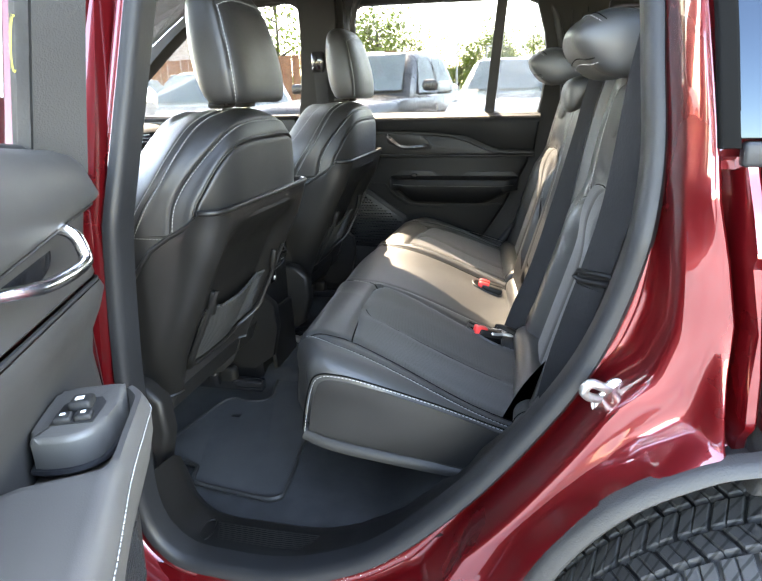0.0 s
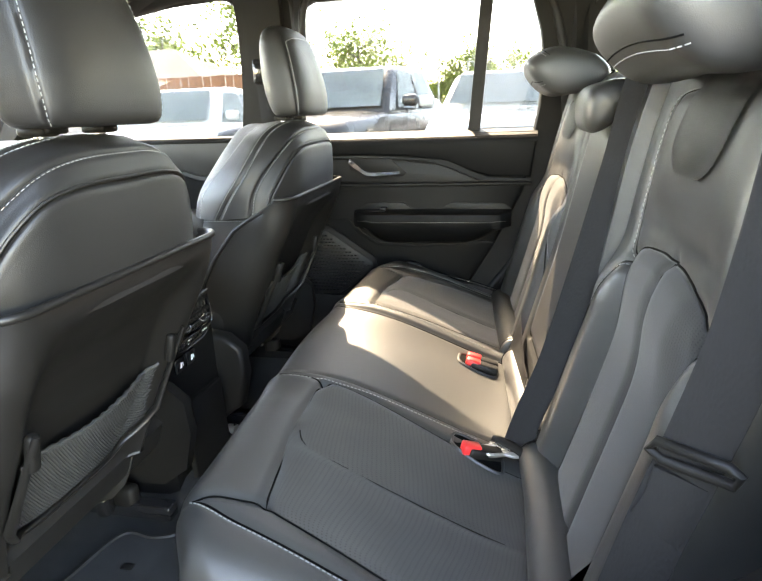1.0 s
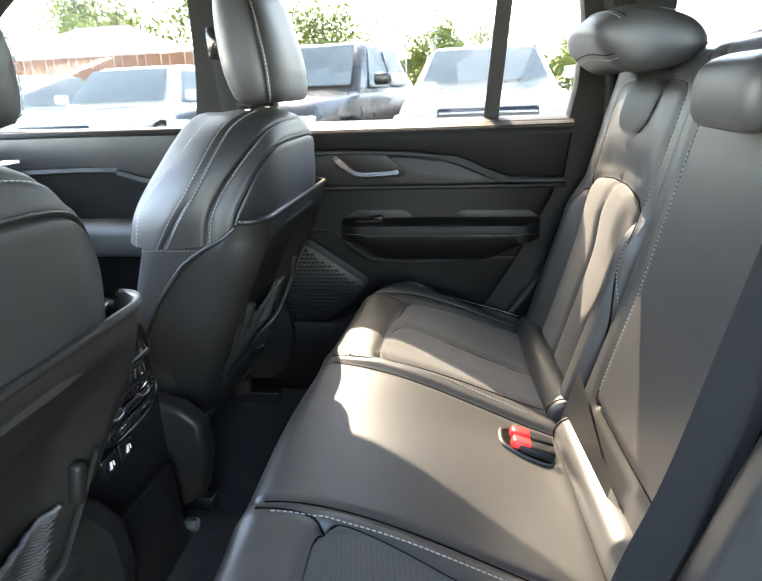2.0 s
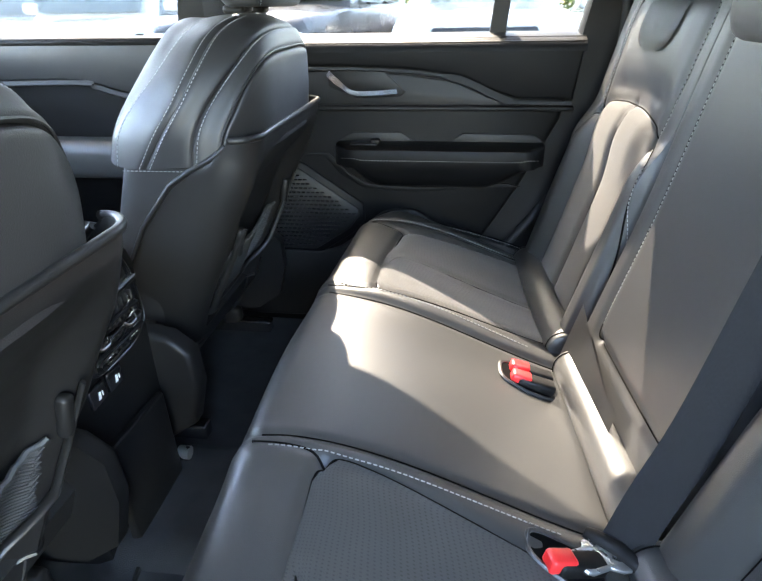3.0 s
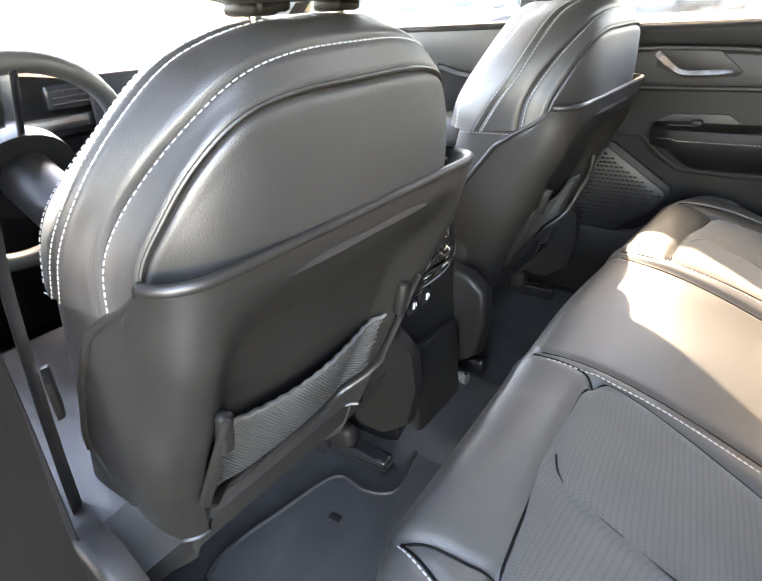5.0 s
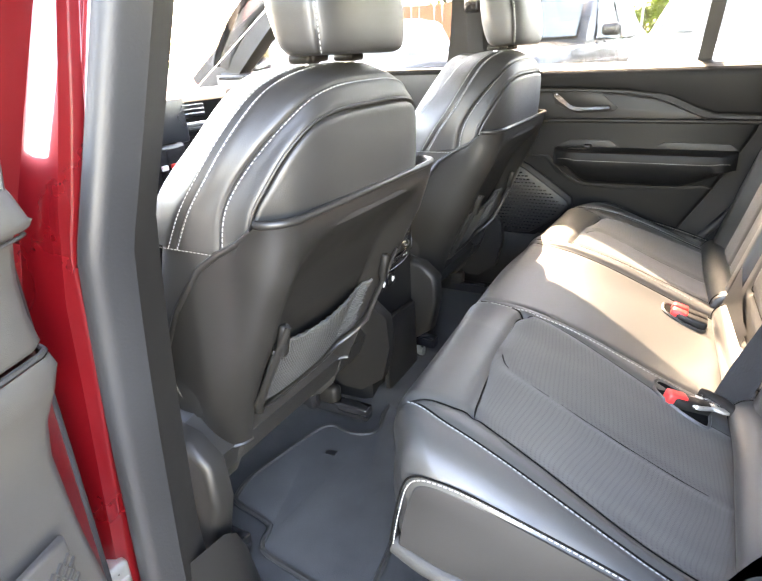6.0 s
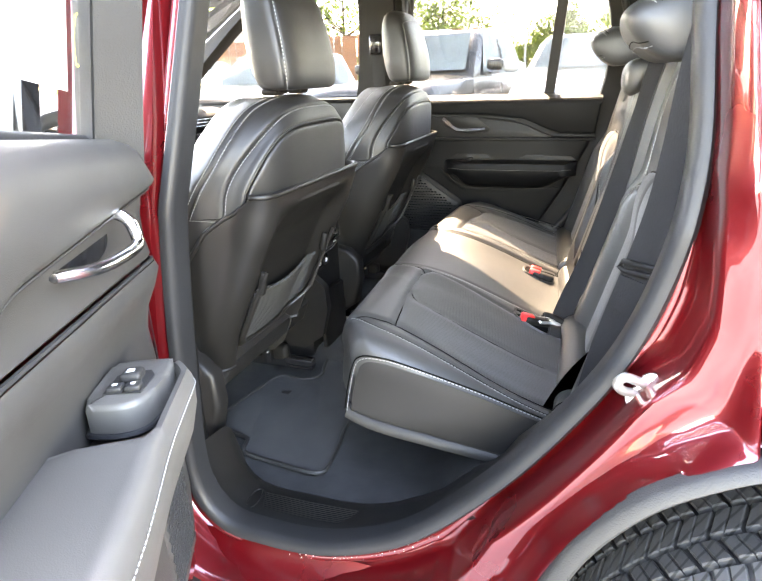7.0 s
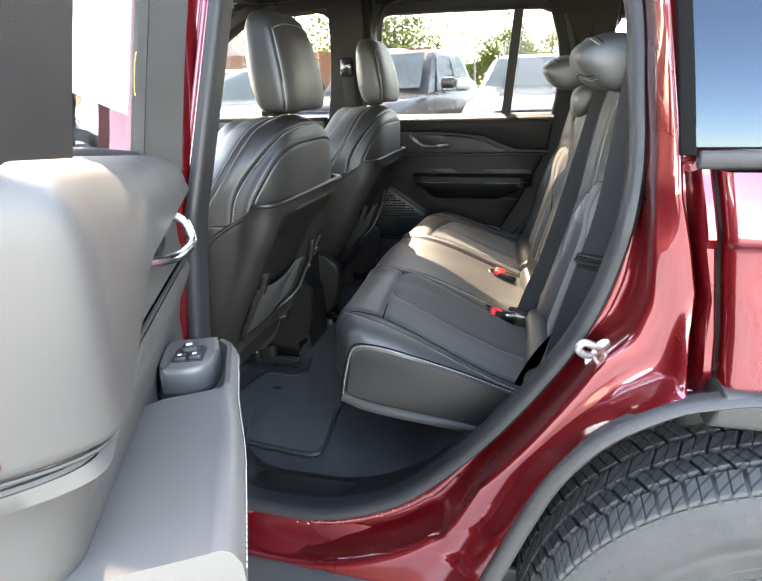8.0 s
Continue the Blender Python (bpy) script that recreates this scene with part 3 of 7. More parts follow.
for side in (1, -1):
    pick = (lambda l: l) if side == 1 else flip
    for line in (INSERT_IN, INSERT_FRONT, INSERT_OUT, PILLOW_IN, PILLOW_OUT, WELT, PLEAT, CREASE):
        part("seam", tube(lay(pick(line), 0.0 if line is not PLEAT else 0.0016), 0.0016 if line is not PLEAT else 0.0012, 6), SEAM, cushion)
    y_in = [(a, b) for a, b in reversed(INSERT_IN)]
    y_out = list(INSERT_OUT)
    rows = []
    for i in range(46):
        row = []
        for j in range(41):
            a = j / 40
            xf = -0.3385 - 0.0225 * smooth01(0.0, 0.6, a) + 0.012 * smooth01(0.90, 1.0, a) ** 2
            x = xf + (0.056 - xf) * i / 45
            yo, yi = table(y_out, x), table(y_in, x)
            y = yo + 0.001 + (yi - yo - 0.002) * a
            if side == -1:
                y = 2 * YC - y
            puff = 0.0018 * abs(math.sin(2 * math.pi * a)) ** 0.7 * smooth01(0, 4, i)
            row.append(Vector((x, y, cushion_top(x, y) + 0.0016 + puff)))
        rows.append(row)
    part("seat_insert", skin(rows, closed=False, caps=False), SUEDE, cushion, "perforated dark suede insert")
paths = []
for side in (1, -1):
    pick = (lambda l: l) if side == 1 else flip
    paths.append(lay(pick(WELT), 0.0009, -0.005 * side))
    paths.append(lay(pick(fine2([(-0.415, -0.212), (-0.38, -0.208), (-0.25, -0.208), (-0.14, -0.206), (-0.10, -0.204)])), 0.0009))
    yf = YC - side * (END + 0.0006)
    rim = [Vector((q.x, yf, q.y)) for q in spline([(a, b, 0) for a, b in ((-0.396, 0.690), (-0.388, 0.735), (-0.376, 0.782), (-0.362, 0.800), (-0.335, 0.804), (-0.282, 0.797), (-0.158, 0.766), (-0.061, 0.736), (0.03, 0.710))], 80)]
    paths.append(rim)
    part("seam", tube([p + Vector((-0.004, 0.0006 * side, 0.004)) for p in rim], 0.0014, 6), SEAM, cushion)
part("stitching", stitches(paths, 0.0007, 0.0042, 0.0024), THREAD, bench, "pale grey seam stitching")
for side in (1, -1):
    yf = YC - side * (END + 0.0004)
    top_line = [(q.x, q.y) for q in spline([(a, b, 0) for a, b in ((-0.388, 0.692), (-0.380, 0.735), (-0.369, 0.778), (-0.358, 0.793), (-0.335, 0.797), (-0.282, 0.790), (-0.158, 0.759), (-0.061, 0.729), (0.025, 0.704))], 40)]
    part("side_cover", slab(top_line + [(0.025, 0.640), (-0.08, 0.648), (-0.22, 0.664), (-0.34, 0.680)], 0.0024, lambda u, v, w, yf=yf, side=side: (u, yf - side * (w - 0.002), v), 0.001), LEATHER_BACK, bench, "smooth black vinyl side cover")
part("seat_base", block((0.26, 1.06, 0.14), (-0.04, YC + 0.03, 0.575), 0.02), CARPET, bench, "black carpeted seat base")
for sg in (1, -1):
    part("base_valance", tube(spline([(-0.398, YC - sg * 0.606, 0.683), (-0.34, YC - sg * 0.612, 0.668), (-0.22, YC - sg * 0.612, 0.653), (-0.08, YC - sg * 0.606, 0.636), (0.03, YC - sg * 0.60, 0.628)], 24), 0.013, 8, flat=0.8), CLADDING, bench, "grey moulded valance under the cushion")


def skew(y):
    return -0.075 * max(0.0, y + 0.30)


for y0, y1 in ((-0.61, -0.212), (-0.200, 0.150), (0.19, 0.585)):
    row = [(y0 - 0.001, 0.018), (y0, 0.0275), (y0 + 0.003, 0.0298)] + [(y0 + 0.02 + (y1 - y0 - 0.04) * k / 8, 0.0306) for k in range(9)] + [(y1 - 0.003, 0.0298), (y1, 0.0275), (y1 + 0.001, 0.018)]
    roll = part("back_roll", tube([(-0.004 + skew(y), y, 0.726) for y, _ in row], [r for _, r in row], 22), LEATHER, bench)
    for ye in (y0 + 0.010, y1 - 0.010):
        part("seam", tube([(-0.004 + skew(ye) + 0.0308 * math.cos(q), ye, 0.726 + 0.0308 * math.sin(q)) for q in [math.pi * k / 14 + 0.5 for k in range(15)]], 0.0010, 5), SEAM, roll)

BU = Vector((0.262, 0, 0.965)).normalized()
BN = Vector((-BU.z, 0, BU.x))
BO = Vector((0.045, 0, 0.69))
BACK_H = 0.640


def back_at(y, h, d):
    return BO + BU * h + BN * d + Vector((skew(y), y, 0))


def back_surface(y, h, y0, y1, side):
    """Front face of a backrest section: y across, h up along it."""
    c = (y0 + y1) / 2
    e = (y - c) / ((y1 - y0) / 2)
    d = 0.045
    if side:
        d += 0.024 * smooth01(0.56, 0.80, abs(e)) * (1 - smooth01(0.30, 0.40, h))
        d += 0.010 * math.exp(-((h - 0.35) / 0.05) ** 2) * (1 - smooth01(0.4, 0.62, abs(e)))
        d -= 0.010 * math.exp(-((h - 0.425) / 0.022) ** 2) * (1 - smooth01(0.35, 0.7, abs(e)))
        d += 0.006 * math.exp(-((h - 0.51) / 0.06) ** 2) * (1 - smooth01(0.5, 0.75, abs(e)))
    else:
        d += 0.012
    d += (0.024 - 0.016 * smooth01(-0.3, 0.4, y)) * smooth01(0.25, 0.56, h)
    d -= 0.045 * smooth01(0.91, 1.0, abs(e)) ** 2 + 0.035 * smooth01(0.600, 0.640, h) ** 2
    return d


def backrest(y0, y1, side, seams):
    rings = []
    n, ny = 110, 84
    coarse = [line[::3] + [line[-1]] for line in seams]

    def face(y, h, lift=0.0):
        d = back_surface(y, h, y0, y1, side)
        for line in coarse:
            d += groove(seg_dist(y, h, line), 0.008, 0.005)
        return back_at(y, h, d + lift)
    for k in range(ny + 1):
        y = y0 + (y1 - y0) * k / ny
        rings.append([face(y, BACK_H * i / n) for i in range(n + 1)] + [back_at(y, h, -0.05) for h in (0.620, 0.4, 0.2, 0.0)])
    bk = part("backrest", skin(rings), LEATHER, bench)
    for line in seams:
        part("seam", tube([face(a, b) for a, b in line], 0.0015, 6), SEAM, bk)
    return bk, face


def side_seams(y0, y1):
    """Seam lines of an outer backrest: horseshoe, wings, insert sides, insert top, pleat."""
    c, w = (y0 + y1) / 2, (y1 - y0)
    out = []
    for s in (-1, 1):
        out.append(fine2([(c + s * w * 0.345, 0.368), (c + s * w * 0.362, 0.44), (c + s * w * 0.372, 0.53), (c + s * w * 0.355, 0.566), (c + s * w * 0.29, 0.576), (c + s * w * 0.135, 0.580)]))
        out.append(fine2([(c + s * w * 0.345, 0.368), (c + s * w * 0.39, 0.358), (c + s * w * 0.445, 0.31), (c + s * w * 0.478, 0.22), (c + s * w * 0.488, 0.0)]))
        out.append(fine2([(c + s * w * 0.345, 0.368), (c + s * w * 0.302, 0.28), (c + s * w * 0.298, 0.15), (c + s * w * 0.31, 0.0)]))
    out.append(fine2([(c - w * 0.345, 0.368), (c - w * 0.28, 0.392), (c - w * 0.12, 0.404), (c, 0.405), (c + w * 0.12, 0.404), (c + w * 0.28, 0.392), (c + w * 0.345, 0.368)]))
    out.append(fine2([(c, 0.405), (c, 0.2), (c, 0.0)], 20))
    return out


HEAD_SECTION = spline([(x, 0, z) for x, z in ((0.016, 1.340), (0.034, 1.360), (0.072, 1.373), (0.118, 1.368), (0.165, 1.350), (0.188, 1.320), (0.168, 1.294), (0.112, 1.277), (0.066, 1.281), (0.028, 1.312))], 48, True)
HX, HZ = 0.105, 1.324


def head_ring(t, c, grow=1.0):
    rr = max(0.006, 1 - abs(t) ** 16) ** 0.5 * (1 - 0.07 * t * t) * grow
    bow = -0.010 * t * t
    return [Vector((HX + (p.x - HX) * rr + skew(c), c + t * 0.150, HZ + (p.z - HZ) * rr + bow)) for p in HEAD_SECTION]


for y0, y1, sd in ((-0.615, -0.205, True), (-0.200, 0.178, False), (0.183, 0.595, True)):
    c, w = (y0 + y1) / 2, y1 - y0
    if not sd:
        lines = [fine2([(y0 + 0.05, 0.60), (y0 + 0.048, 0.30), (y0 + 0.052, 0.12), (y0 + 0.07, 0.10)]), fine2([(y1 - 0.05, 0.60), (y1 - 0.048, 0.30), (y1 - 0.052, 0.12), (y1 - 0.07, 0.10)]), fine2([(y0 + 0.07, 0.10), (c, 0.099), (y1 - 0.07, 0.10)])]
        bk, face = backrest(y0, y1, False, lines)
        tagged(bk, "leatherette centre backrest with fold down armrest")
        part("stitching", stitches([[face(yy, 0.12 + 0.46 * k / 40, 0.001) for k in range(41)] for yy in (y0 + 0.056, y1 - 0.056)], 0.0007, 0.0042, 0.0024), THREAD, bk, "pale grey seam stitching")
        continue
    se = side_seams(y0, y1)
    bk, face = backrest(y0, y1, True, se)
    th = []
    for k, (dy, dh) in ((0, (-0.005, 0.0)), (3, (0.005, 0.0)), (1, (-0.003, -0.005)), (4, (0.003, -0.005))):
        th.append([face(a + dy, max(0.0, b + dh), 0.001) for a, b in se[k]])
    part("stitching", stitches(th, 0.0007, 0.0042, 0.0024), THREAD, bk, "pale grey seam stitching")
    side_l = [(b, a) for a, b in reversed(se[2])]
    side_r = [(b, a) for a, b in reversed(se[5])]
    top_line = sorted(se[6])
    rows = []
    for i in range(44):
        row = []
        for j in range(37):
            a = j / 36
            h = 0.004
            for _ in range(3):
                yl, yr = table(side_l, h), table(side_r, h)
                y = yl + 0.001 + (yr - yl - 0.002) * a
                h = 0.004 + (table(top_line, y) - 0.006) * i / 43
            row.append(face(y, h, 0.0016 + 0.0022 * abs(math.sin(2 * math.pi * a)) ** 0.6 * (1 - smooth01(36, 43, i) * 0.7)))
        rows.append(row)
    part("seam", tube([face(c, 0.005 + 0.398 * k / 24, 0.0016) for k in range(25)], 0.0012, 6), SEAM, bk)
    part("back_insert", skin(rows, closed=False, caps=False), SUEDE, bk, "perforated dark suede insert")
    rows = []
    for i in range(30):
        f = i / 29
        h = 0.640 - 0.150 * f
        ww = (0.084 - 0.012 * f) * (1 - max(0.0, (f - 0.70) / 0.30) ** 3 * 0.72) ** 0.5
        rows.append([face(c + a * ww, min(h, 0.60), 0.003 + 0.003 * (1 - a ** 6) - 0.03 * smooth01(0.22, 0.0, f) ** 2) + BU * max(0.0, h - 0.60) for a in [-1 + j / 8 for j in range(17)]])
    bm = skin(rows, closed=False, caps=False)
    bmesh.ops.solidify(bm, geom=bm.faces[:], thickness=0.006)
    part("pull_flap", bm, LEATHER, bk)
    ends_t = [0.80, 0.85, 0.89, 0.92, 0.945, 0.965, 0.98, 0.99, 0.996, 0.999, 1.0]
    ts = [-t for t in reversed(ends_t)] + [-0.7 + 0.1 * k for k in range(15)] + ends_t
    hr = part("headrest", skin([head_ring(t, c) for t in ts]), LEATHER, bench)
    th = []
    run = [-0.93 + 1.86 * k / 60 for k in range(61)]
    for idx in (6, 41):
        th.append([head_ring(t, c, 1.02)[idx] for t in run])
        part("seam", tube([head_ring(t, c, 1.002)[idx + 1] for t in run], 0.0009, 5), SEAM, hr)
    part("stitching", stitches(th, 0.0007, 0.0042, 0.0024), THREAD, hr, "pale grey seam stitching")
    for dy in (-0.05, 0.05):
        part("post", tube([(0.186 + skew(c), c + dy, 1.27), (0.160 + skew(c), c + dy, 1.31)], 0.006, 10), CHROME, bench, "chrome headrest post")
# low centre headrest folded over the backrest
rings = []
sec = spline([(x, 0, z) for x, z in ((0.046, 1.225), (0.046, 1.262), (0.062, 1.282), (0.10, 1.288), (0.135, 1.275), (0.138, 1.255), (0.10, 1.244), (0.085, 1.222), (0.060, 1.210))], 40, True)
for t in (-1, -0.998, -0.99, -0.975, -0.95, -0.91, -0.85, -0.75, -0.6, -0.3, 0, 0.3, 0.6, 0.75, 0.85, 0.91, 0.95, 0.975, 0.99, 0.998, 1):
    rr = max(0.01, 1 - abs(t) ** 9) ** 0.5
    rings.append([Vector((0.08 + (p.x - 0.08) * rr + skew(0) + 0.02, -0.02 + t * 0.090, 1.255 + (p.z - 1.255) * rr)) for p in sec])
part("centre_headrest", skin(rings), LEATHER, bench)
# side flap of the centre armrest
bm = skin([[back_at(y, h + 0.02, 0.075 - 0.3 * (0.19 - y) * (1 - h / 0.11) * 0.12) for h in (0.0, 0.03, 0.06, 0.06 + 0.05 * (y - 0.0) / 0.19)] for y in (0.165, 0.12, 0.06, 0.0, -0.05)], closed=False, caps=False)
bmesh.ops.solidify(bm, geom=bm.faces[:], thickness=0.012)
part("armrest_flap", bm, LEATHER, bench)

part("side_bolster", block((0.17, 0.05, 0.24), (0.095, -0.628, 0.70), 0.022, 4, m=pose(0, 0, 0, 0, 15, 0)), LEATHER, bench)


# buckles
def buckle(y, x, n, turn=0):
    b = thing("belt_buckle", "black seat belt buckle with red release button in a seat pocket", "seat belt", "belt buckles", at=(x, y, 0.73))
    hx, hy = 0.040, 0.010 + 0.013 * n
    rim = []
    for k in range(32):
        q = 2 * math.pi * k / 32
        dx = hx * math.copysign(abs(math.cos(q)) ** 0.5, math.cos(q))
        dy = hy * math.copysign(abs(math.sin(q)) ** 0.5, math.sin(q)) * (1 - 0.25 * (dx < 0) * abs(dx) / hx)
        rim.append(Vector((x + dx, y + dy - 0.25 * dx * (1 if n == 1 else 0), cushion_top(x + dx, y + dy) + 0.002)))
    part("pocket_rim", tube(rim, 0.0030, 6, closed=True), LEATHER, b)
    # Flat black face on the cushion stands for the shaded hollow.
    bm = bmesh.new()
    bm.faces.new([bm.verts.new(p + Vector((0, 0, 0.0008))) for p in rim])
    part("pocket", bm, SEAM, b)
    for k in range(n):
        yy = y + (k - (n - 1) / 2) * 0.027
        m = pose(0, 0, 0, 0, 16, turn)
        part("buckle_body", block((0.058, 0.024, 0.022), (x + 0.012, yy, cushion_top(x, yy) + 0.001), 0.005, 2, m=m), PLASTIC, b)
        part("release_button", block((0.030, 0.021, 0.018), Vector((x + 0.008, yy, cushion_top(x, yy) + 0.002)) + m @ Vector((-0.020, 0, 0.005)), 0.004, 2, m=m), BUCKLE_RED, b, "red release button")
    return b


buckle(0.082, -0.116, 2)
buckle(-0.238, -0.104, 1, 20)
# centre belt, latched, and its tongue
belt = thing("seat_belt", "black webbing seat belt latched into the centre buckle", "seat belt", "seat belts", at=(0, -0.2, 0.75))
line = spline([(0.200, -0.165, 1.300), (0.160, -0.162, 1.330), (0.112, -0.160, 1.300), (0.082, -0.164, 1.17), (0.046, -0.174, 1.02), (0.008, -0.190, 0.88), (-0.026, -0.203, 0.79), (-0.046, -0.212, 0.728)], 40)
part("webbing", ribbon(line, [Vector((0.5, 0.6, 0)).lerp(Vector((0.9, -0.55, 0.0)), smooth01(2, 9, k)) if k < 14 else Vector((0.9, -0.55, 0)) for k in range(40)], 0.046, 0.0022), WEBBING, belt)


def tongue_at(u, v, w):
    """u from the grip towards the buckle, v along the grip."""
    return Vector((-0.052, -0.217, 0.733)) + Vector((-0.87, -0.49, 0.16)) * u + Vector((0.79, -0.60, -0.1)) * v + Vector((0.1, 0, 0.99)) * w


part("tongue", slab([(0.0, -0.027), (0.018, -0.025), (0.028, -0.012), (0.028, 0.014), (0.018, 0.025), (0.0, 0.027)], 0.004, tongue_at, 0.001), STEEL, belt, "bright steel latch tongue")
part("tongue_loop", tube([tongue_at(u, v, 0.0015) for u, v in ((0.018, -0.014), (0.046, -0.014), (0.050, -0.011), (0.050, 0.011), (0.046, 0.014), (0.018, 0.014))], 0.0036, 8, closed=True), STEEL, belt, "bright steel latch loop")
part("tongue_grip", tube([tongue_at(-0.004 + 0.006 * abs(v) / 0.034, v, 0.004) for v in (-0.034, -0.024, -0.012, 0.0, 0.012, 0.024, 0.034)], [0.006, 0.009, 0.0095, 0.010, 0.0095, 0.009, 0.006], 10), PLASTIC, belt)
# outer belt of the near place with its guide
belt2 = thing("seat_belt", "black webbing seat belt hanging beside the backrest through a guide", "seat belt", "seat belts", at=(0.05, -0.6, 0.75))
line = spline([(0.125, -0.670, 1.42), (0.104, -0.655, 1.28), (0.095, -0.645, 1.17), (0.086, -0.637, 1.09), (0.069, -0.631, 1.01), (0.046, -0.628, 0.92), (0.026, -0.626, 0.83), (0.008, -0.622, 0.70)], 40)
part("webbing", ribbon(line, (1, -0.75, 0.0), 0.046, 0.0022), WEBBING, belt2)
part("belt_guide", tube([(0.046, -0.618, 1.007), (0.086, -0.652, 1.009), (0.091, -0.656, 1.005), (0.088, -0.656, 0.998), (0.050, -0.622, 0.993), (0.042, -0.614, 0.998)], 0.0045, 8, closed=True), PLASTIC, belt2)
part("guide_strap", ribbon(spline([(0.062, -0.632, 0.985), (0.056, -0.632, 0.955), (0.048, -0.630, 0.935)], 8), (1, -0.55, 0), 0.04, 0.004), WEBBING, belt2)

# ---- front seats ----
SEAT_C = -0.405
seat = thing("bucket_seat", "black leatherette front seat with hard shell back and net pocket", "car seat", "front seats", at=(-0.75, SEAT_C, 0.50))
SPINE = ((0.66, -0.716), (0.70, -0.700), (0.763, -0.676), (0.80, -0.660), (0.85, -0.634), (0.90, -0.606), (0.95, -0.583), (1.00, -0.556), (1.06, -0.535), (1.12, -0.528), (1.18, -0.525))


def arch(half, n=97):
    """A curve over the seat back from half its points (across, up, along), evenly stepped by length."""
    half = [Vector((s, z, x)) for s, z, x in half]
    full = [Vector((-p.x, p.y, p.z)) for p in reversed(half[1:])] + half
    fine = spline(full, 400)
    acc = [0.0]
    for a, b in zip(fine, fine[1:]):
        acc.append(acc[-1] + (b - a).length)
    out, i = [], 0
    for k in range(n):
        s = acc[-1] * k / (n - 1)
        while i < 398 and acc[i + 1] < s:
            i += 1
        q = fine[i].lerp(fine[i + 1], (s - acc[i]) / max(acc[i + 1] - acc[i], 1e-9))
        out.append(Vector((q.z, SEAT_C + q.x, q.y)))
    return out


# nested arches of the upper back: lip, rear face, inner seam, middle seam, outer seam, front edge, front face
ARCHES = [arch(a) for a in (
    ((0, 1.050, -0.524), (0.08, 1.050, -0.524), (0.14, 1.050, -0.532), (0.170, 1.048, -0.546), (0.184, 1.045, -0.556)),
    ((0, 1.130, -0.518), (0.08, 1.130, -0.519), (0.130, 1.122, -0.524), (0.166, 1.100, -0.539), (0.188, 1.072, -0.558), (0.195, 1.044, -0.567)),
    ((0, 1.188, -0.519), (0.08, 1.187, -0.520), (0.130, 1.177, -0.526), (0.164, 1.150, -0.541), (0.188, 1.115, -0.557), (0.203, 1.083, -0.571), (0.209, 1.042, -0.580)),
    ((0, 1.221, -0.530), (0.065, 1.219, -0.532), (0.115, 1.208, -0.539), (0.150, 1.184, -0.554), (0.182, 1.149, -0.577), (0.203, 1.116, -0.597), (0.215, 1.083, -0.611), (0.218, 1.040, -0.620)),
    ((0, 1.240, -0.572), (0.06, 1.238, -0.577), (0.112, 1.226, -0.588), (0.150, 1.206, -0.598), (0.190, 1.166, -0.613), (0.213, 1.126, -0.632), (0.221, 1.085, -0.661), (0.218, 1.036, -0.695)),
    ((0, 1.236, -0.650), (0.06, 1.228, -0.652), (0.112, 1.206, -0.662), (0.150, 1.161, -0.690), (0.182, 1.115, -0.722), (0.194, 1.079, -0.742), (0.202, 1.036, -0.748)),
    ((0, 1.215, -0.715), (0.04, 1.205, -0.720), (0.07, 1.180, -0.730), (0.10, 1.140, -0.750), (0.135, 1.100, -0.764), (0.155, 1.070, -0.771), (0.168, 1.040, -0.776)),
    ((0, 1.040, -0.750), (0.05, 1.040, -0.750), (0.09, 1.040, -0.756), (0.12, 1.040, -0.765), (0.14, 1.040, -0.772)))]
HEART = Vector((-0.63, SEAT_C, 1.06))


def catmull(a, f, k):
    m = len(ARCHES) - 1
    q = [ARCHES[max(0, min(m, a + d))][k] for d in (-1, 0, 1, 2)]
    return 0.5 * ((2 * q[1]) + (q[2] - q[0]) * f + (2 * q[0] - 5 * q[1] + 4 * q[2] - q[3]) * f * f + (3 * q[1] - q[0] - 3 * q[2] + q[3]) * f ** 3)


def back_point(v, k, lift=0.0):
    """The upper back's skin: v runs over the arches, k along them."""
    a = min(int(v), len(ARCHES) - 2)
    p = catmull(a, v - a, k)
    if lift:
        e = 0.04 if v < len(ARCHES) - 1.05 else -0.04
        b = min(int(v + e), len(ARCHES) - 2)
        tv = (catmull(b, v + e - b, k) - p) * (1 if e > 0 else -1)
        tk = catmull(a, v - a, min(k + 1, 96)) - catmull(a, v - a, max(k - 1, 0))
        n = tv.cross(tk)
        n = n.normalized() if n.length > 1e-12 else (p - HEART).normalized()
        if n.dot(p - HEART) < 0:
            n = -n
        p = p + n * lift
    return p


SEAM_V = ((2.0, 0.0044), (3.0, 0.0036), (4.0, 0.0040))


def seam_lift(v, k):
    d = 0.0
    u = abs(k - 48) / 48
    for s, depth in SEAM_V:
        w = abs(v - s)
        fade = smooth01(0.10, 0.22, u) if s == 4.0 else 1.0
        d += fade * (-depth * max(0.0, 1 - w / 0.11) ** 1.5 + 0.0012 * math.exp(-((w - 0.22) / 0.12) ** 2))
    return d


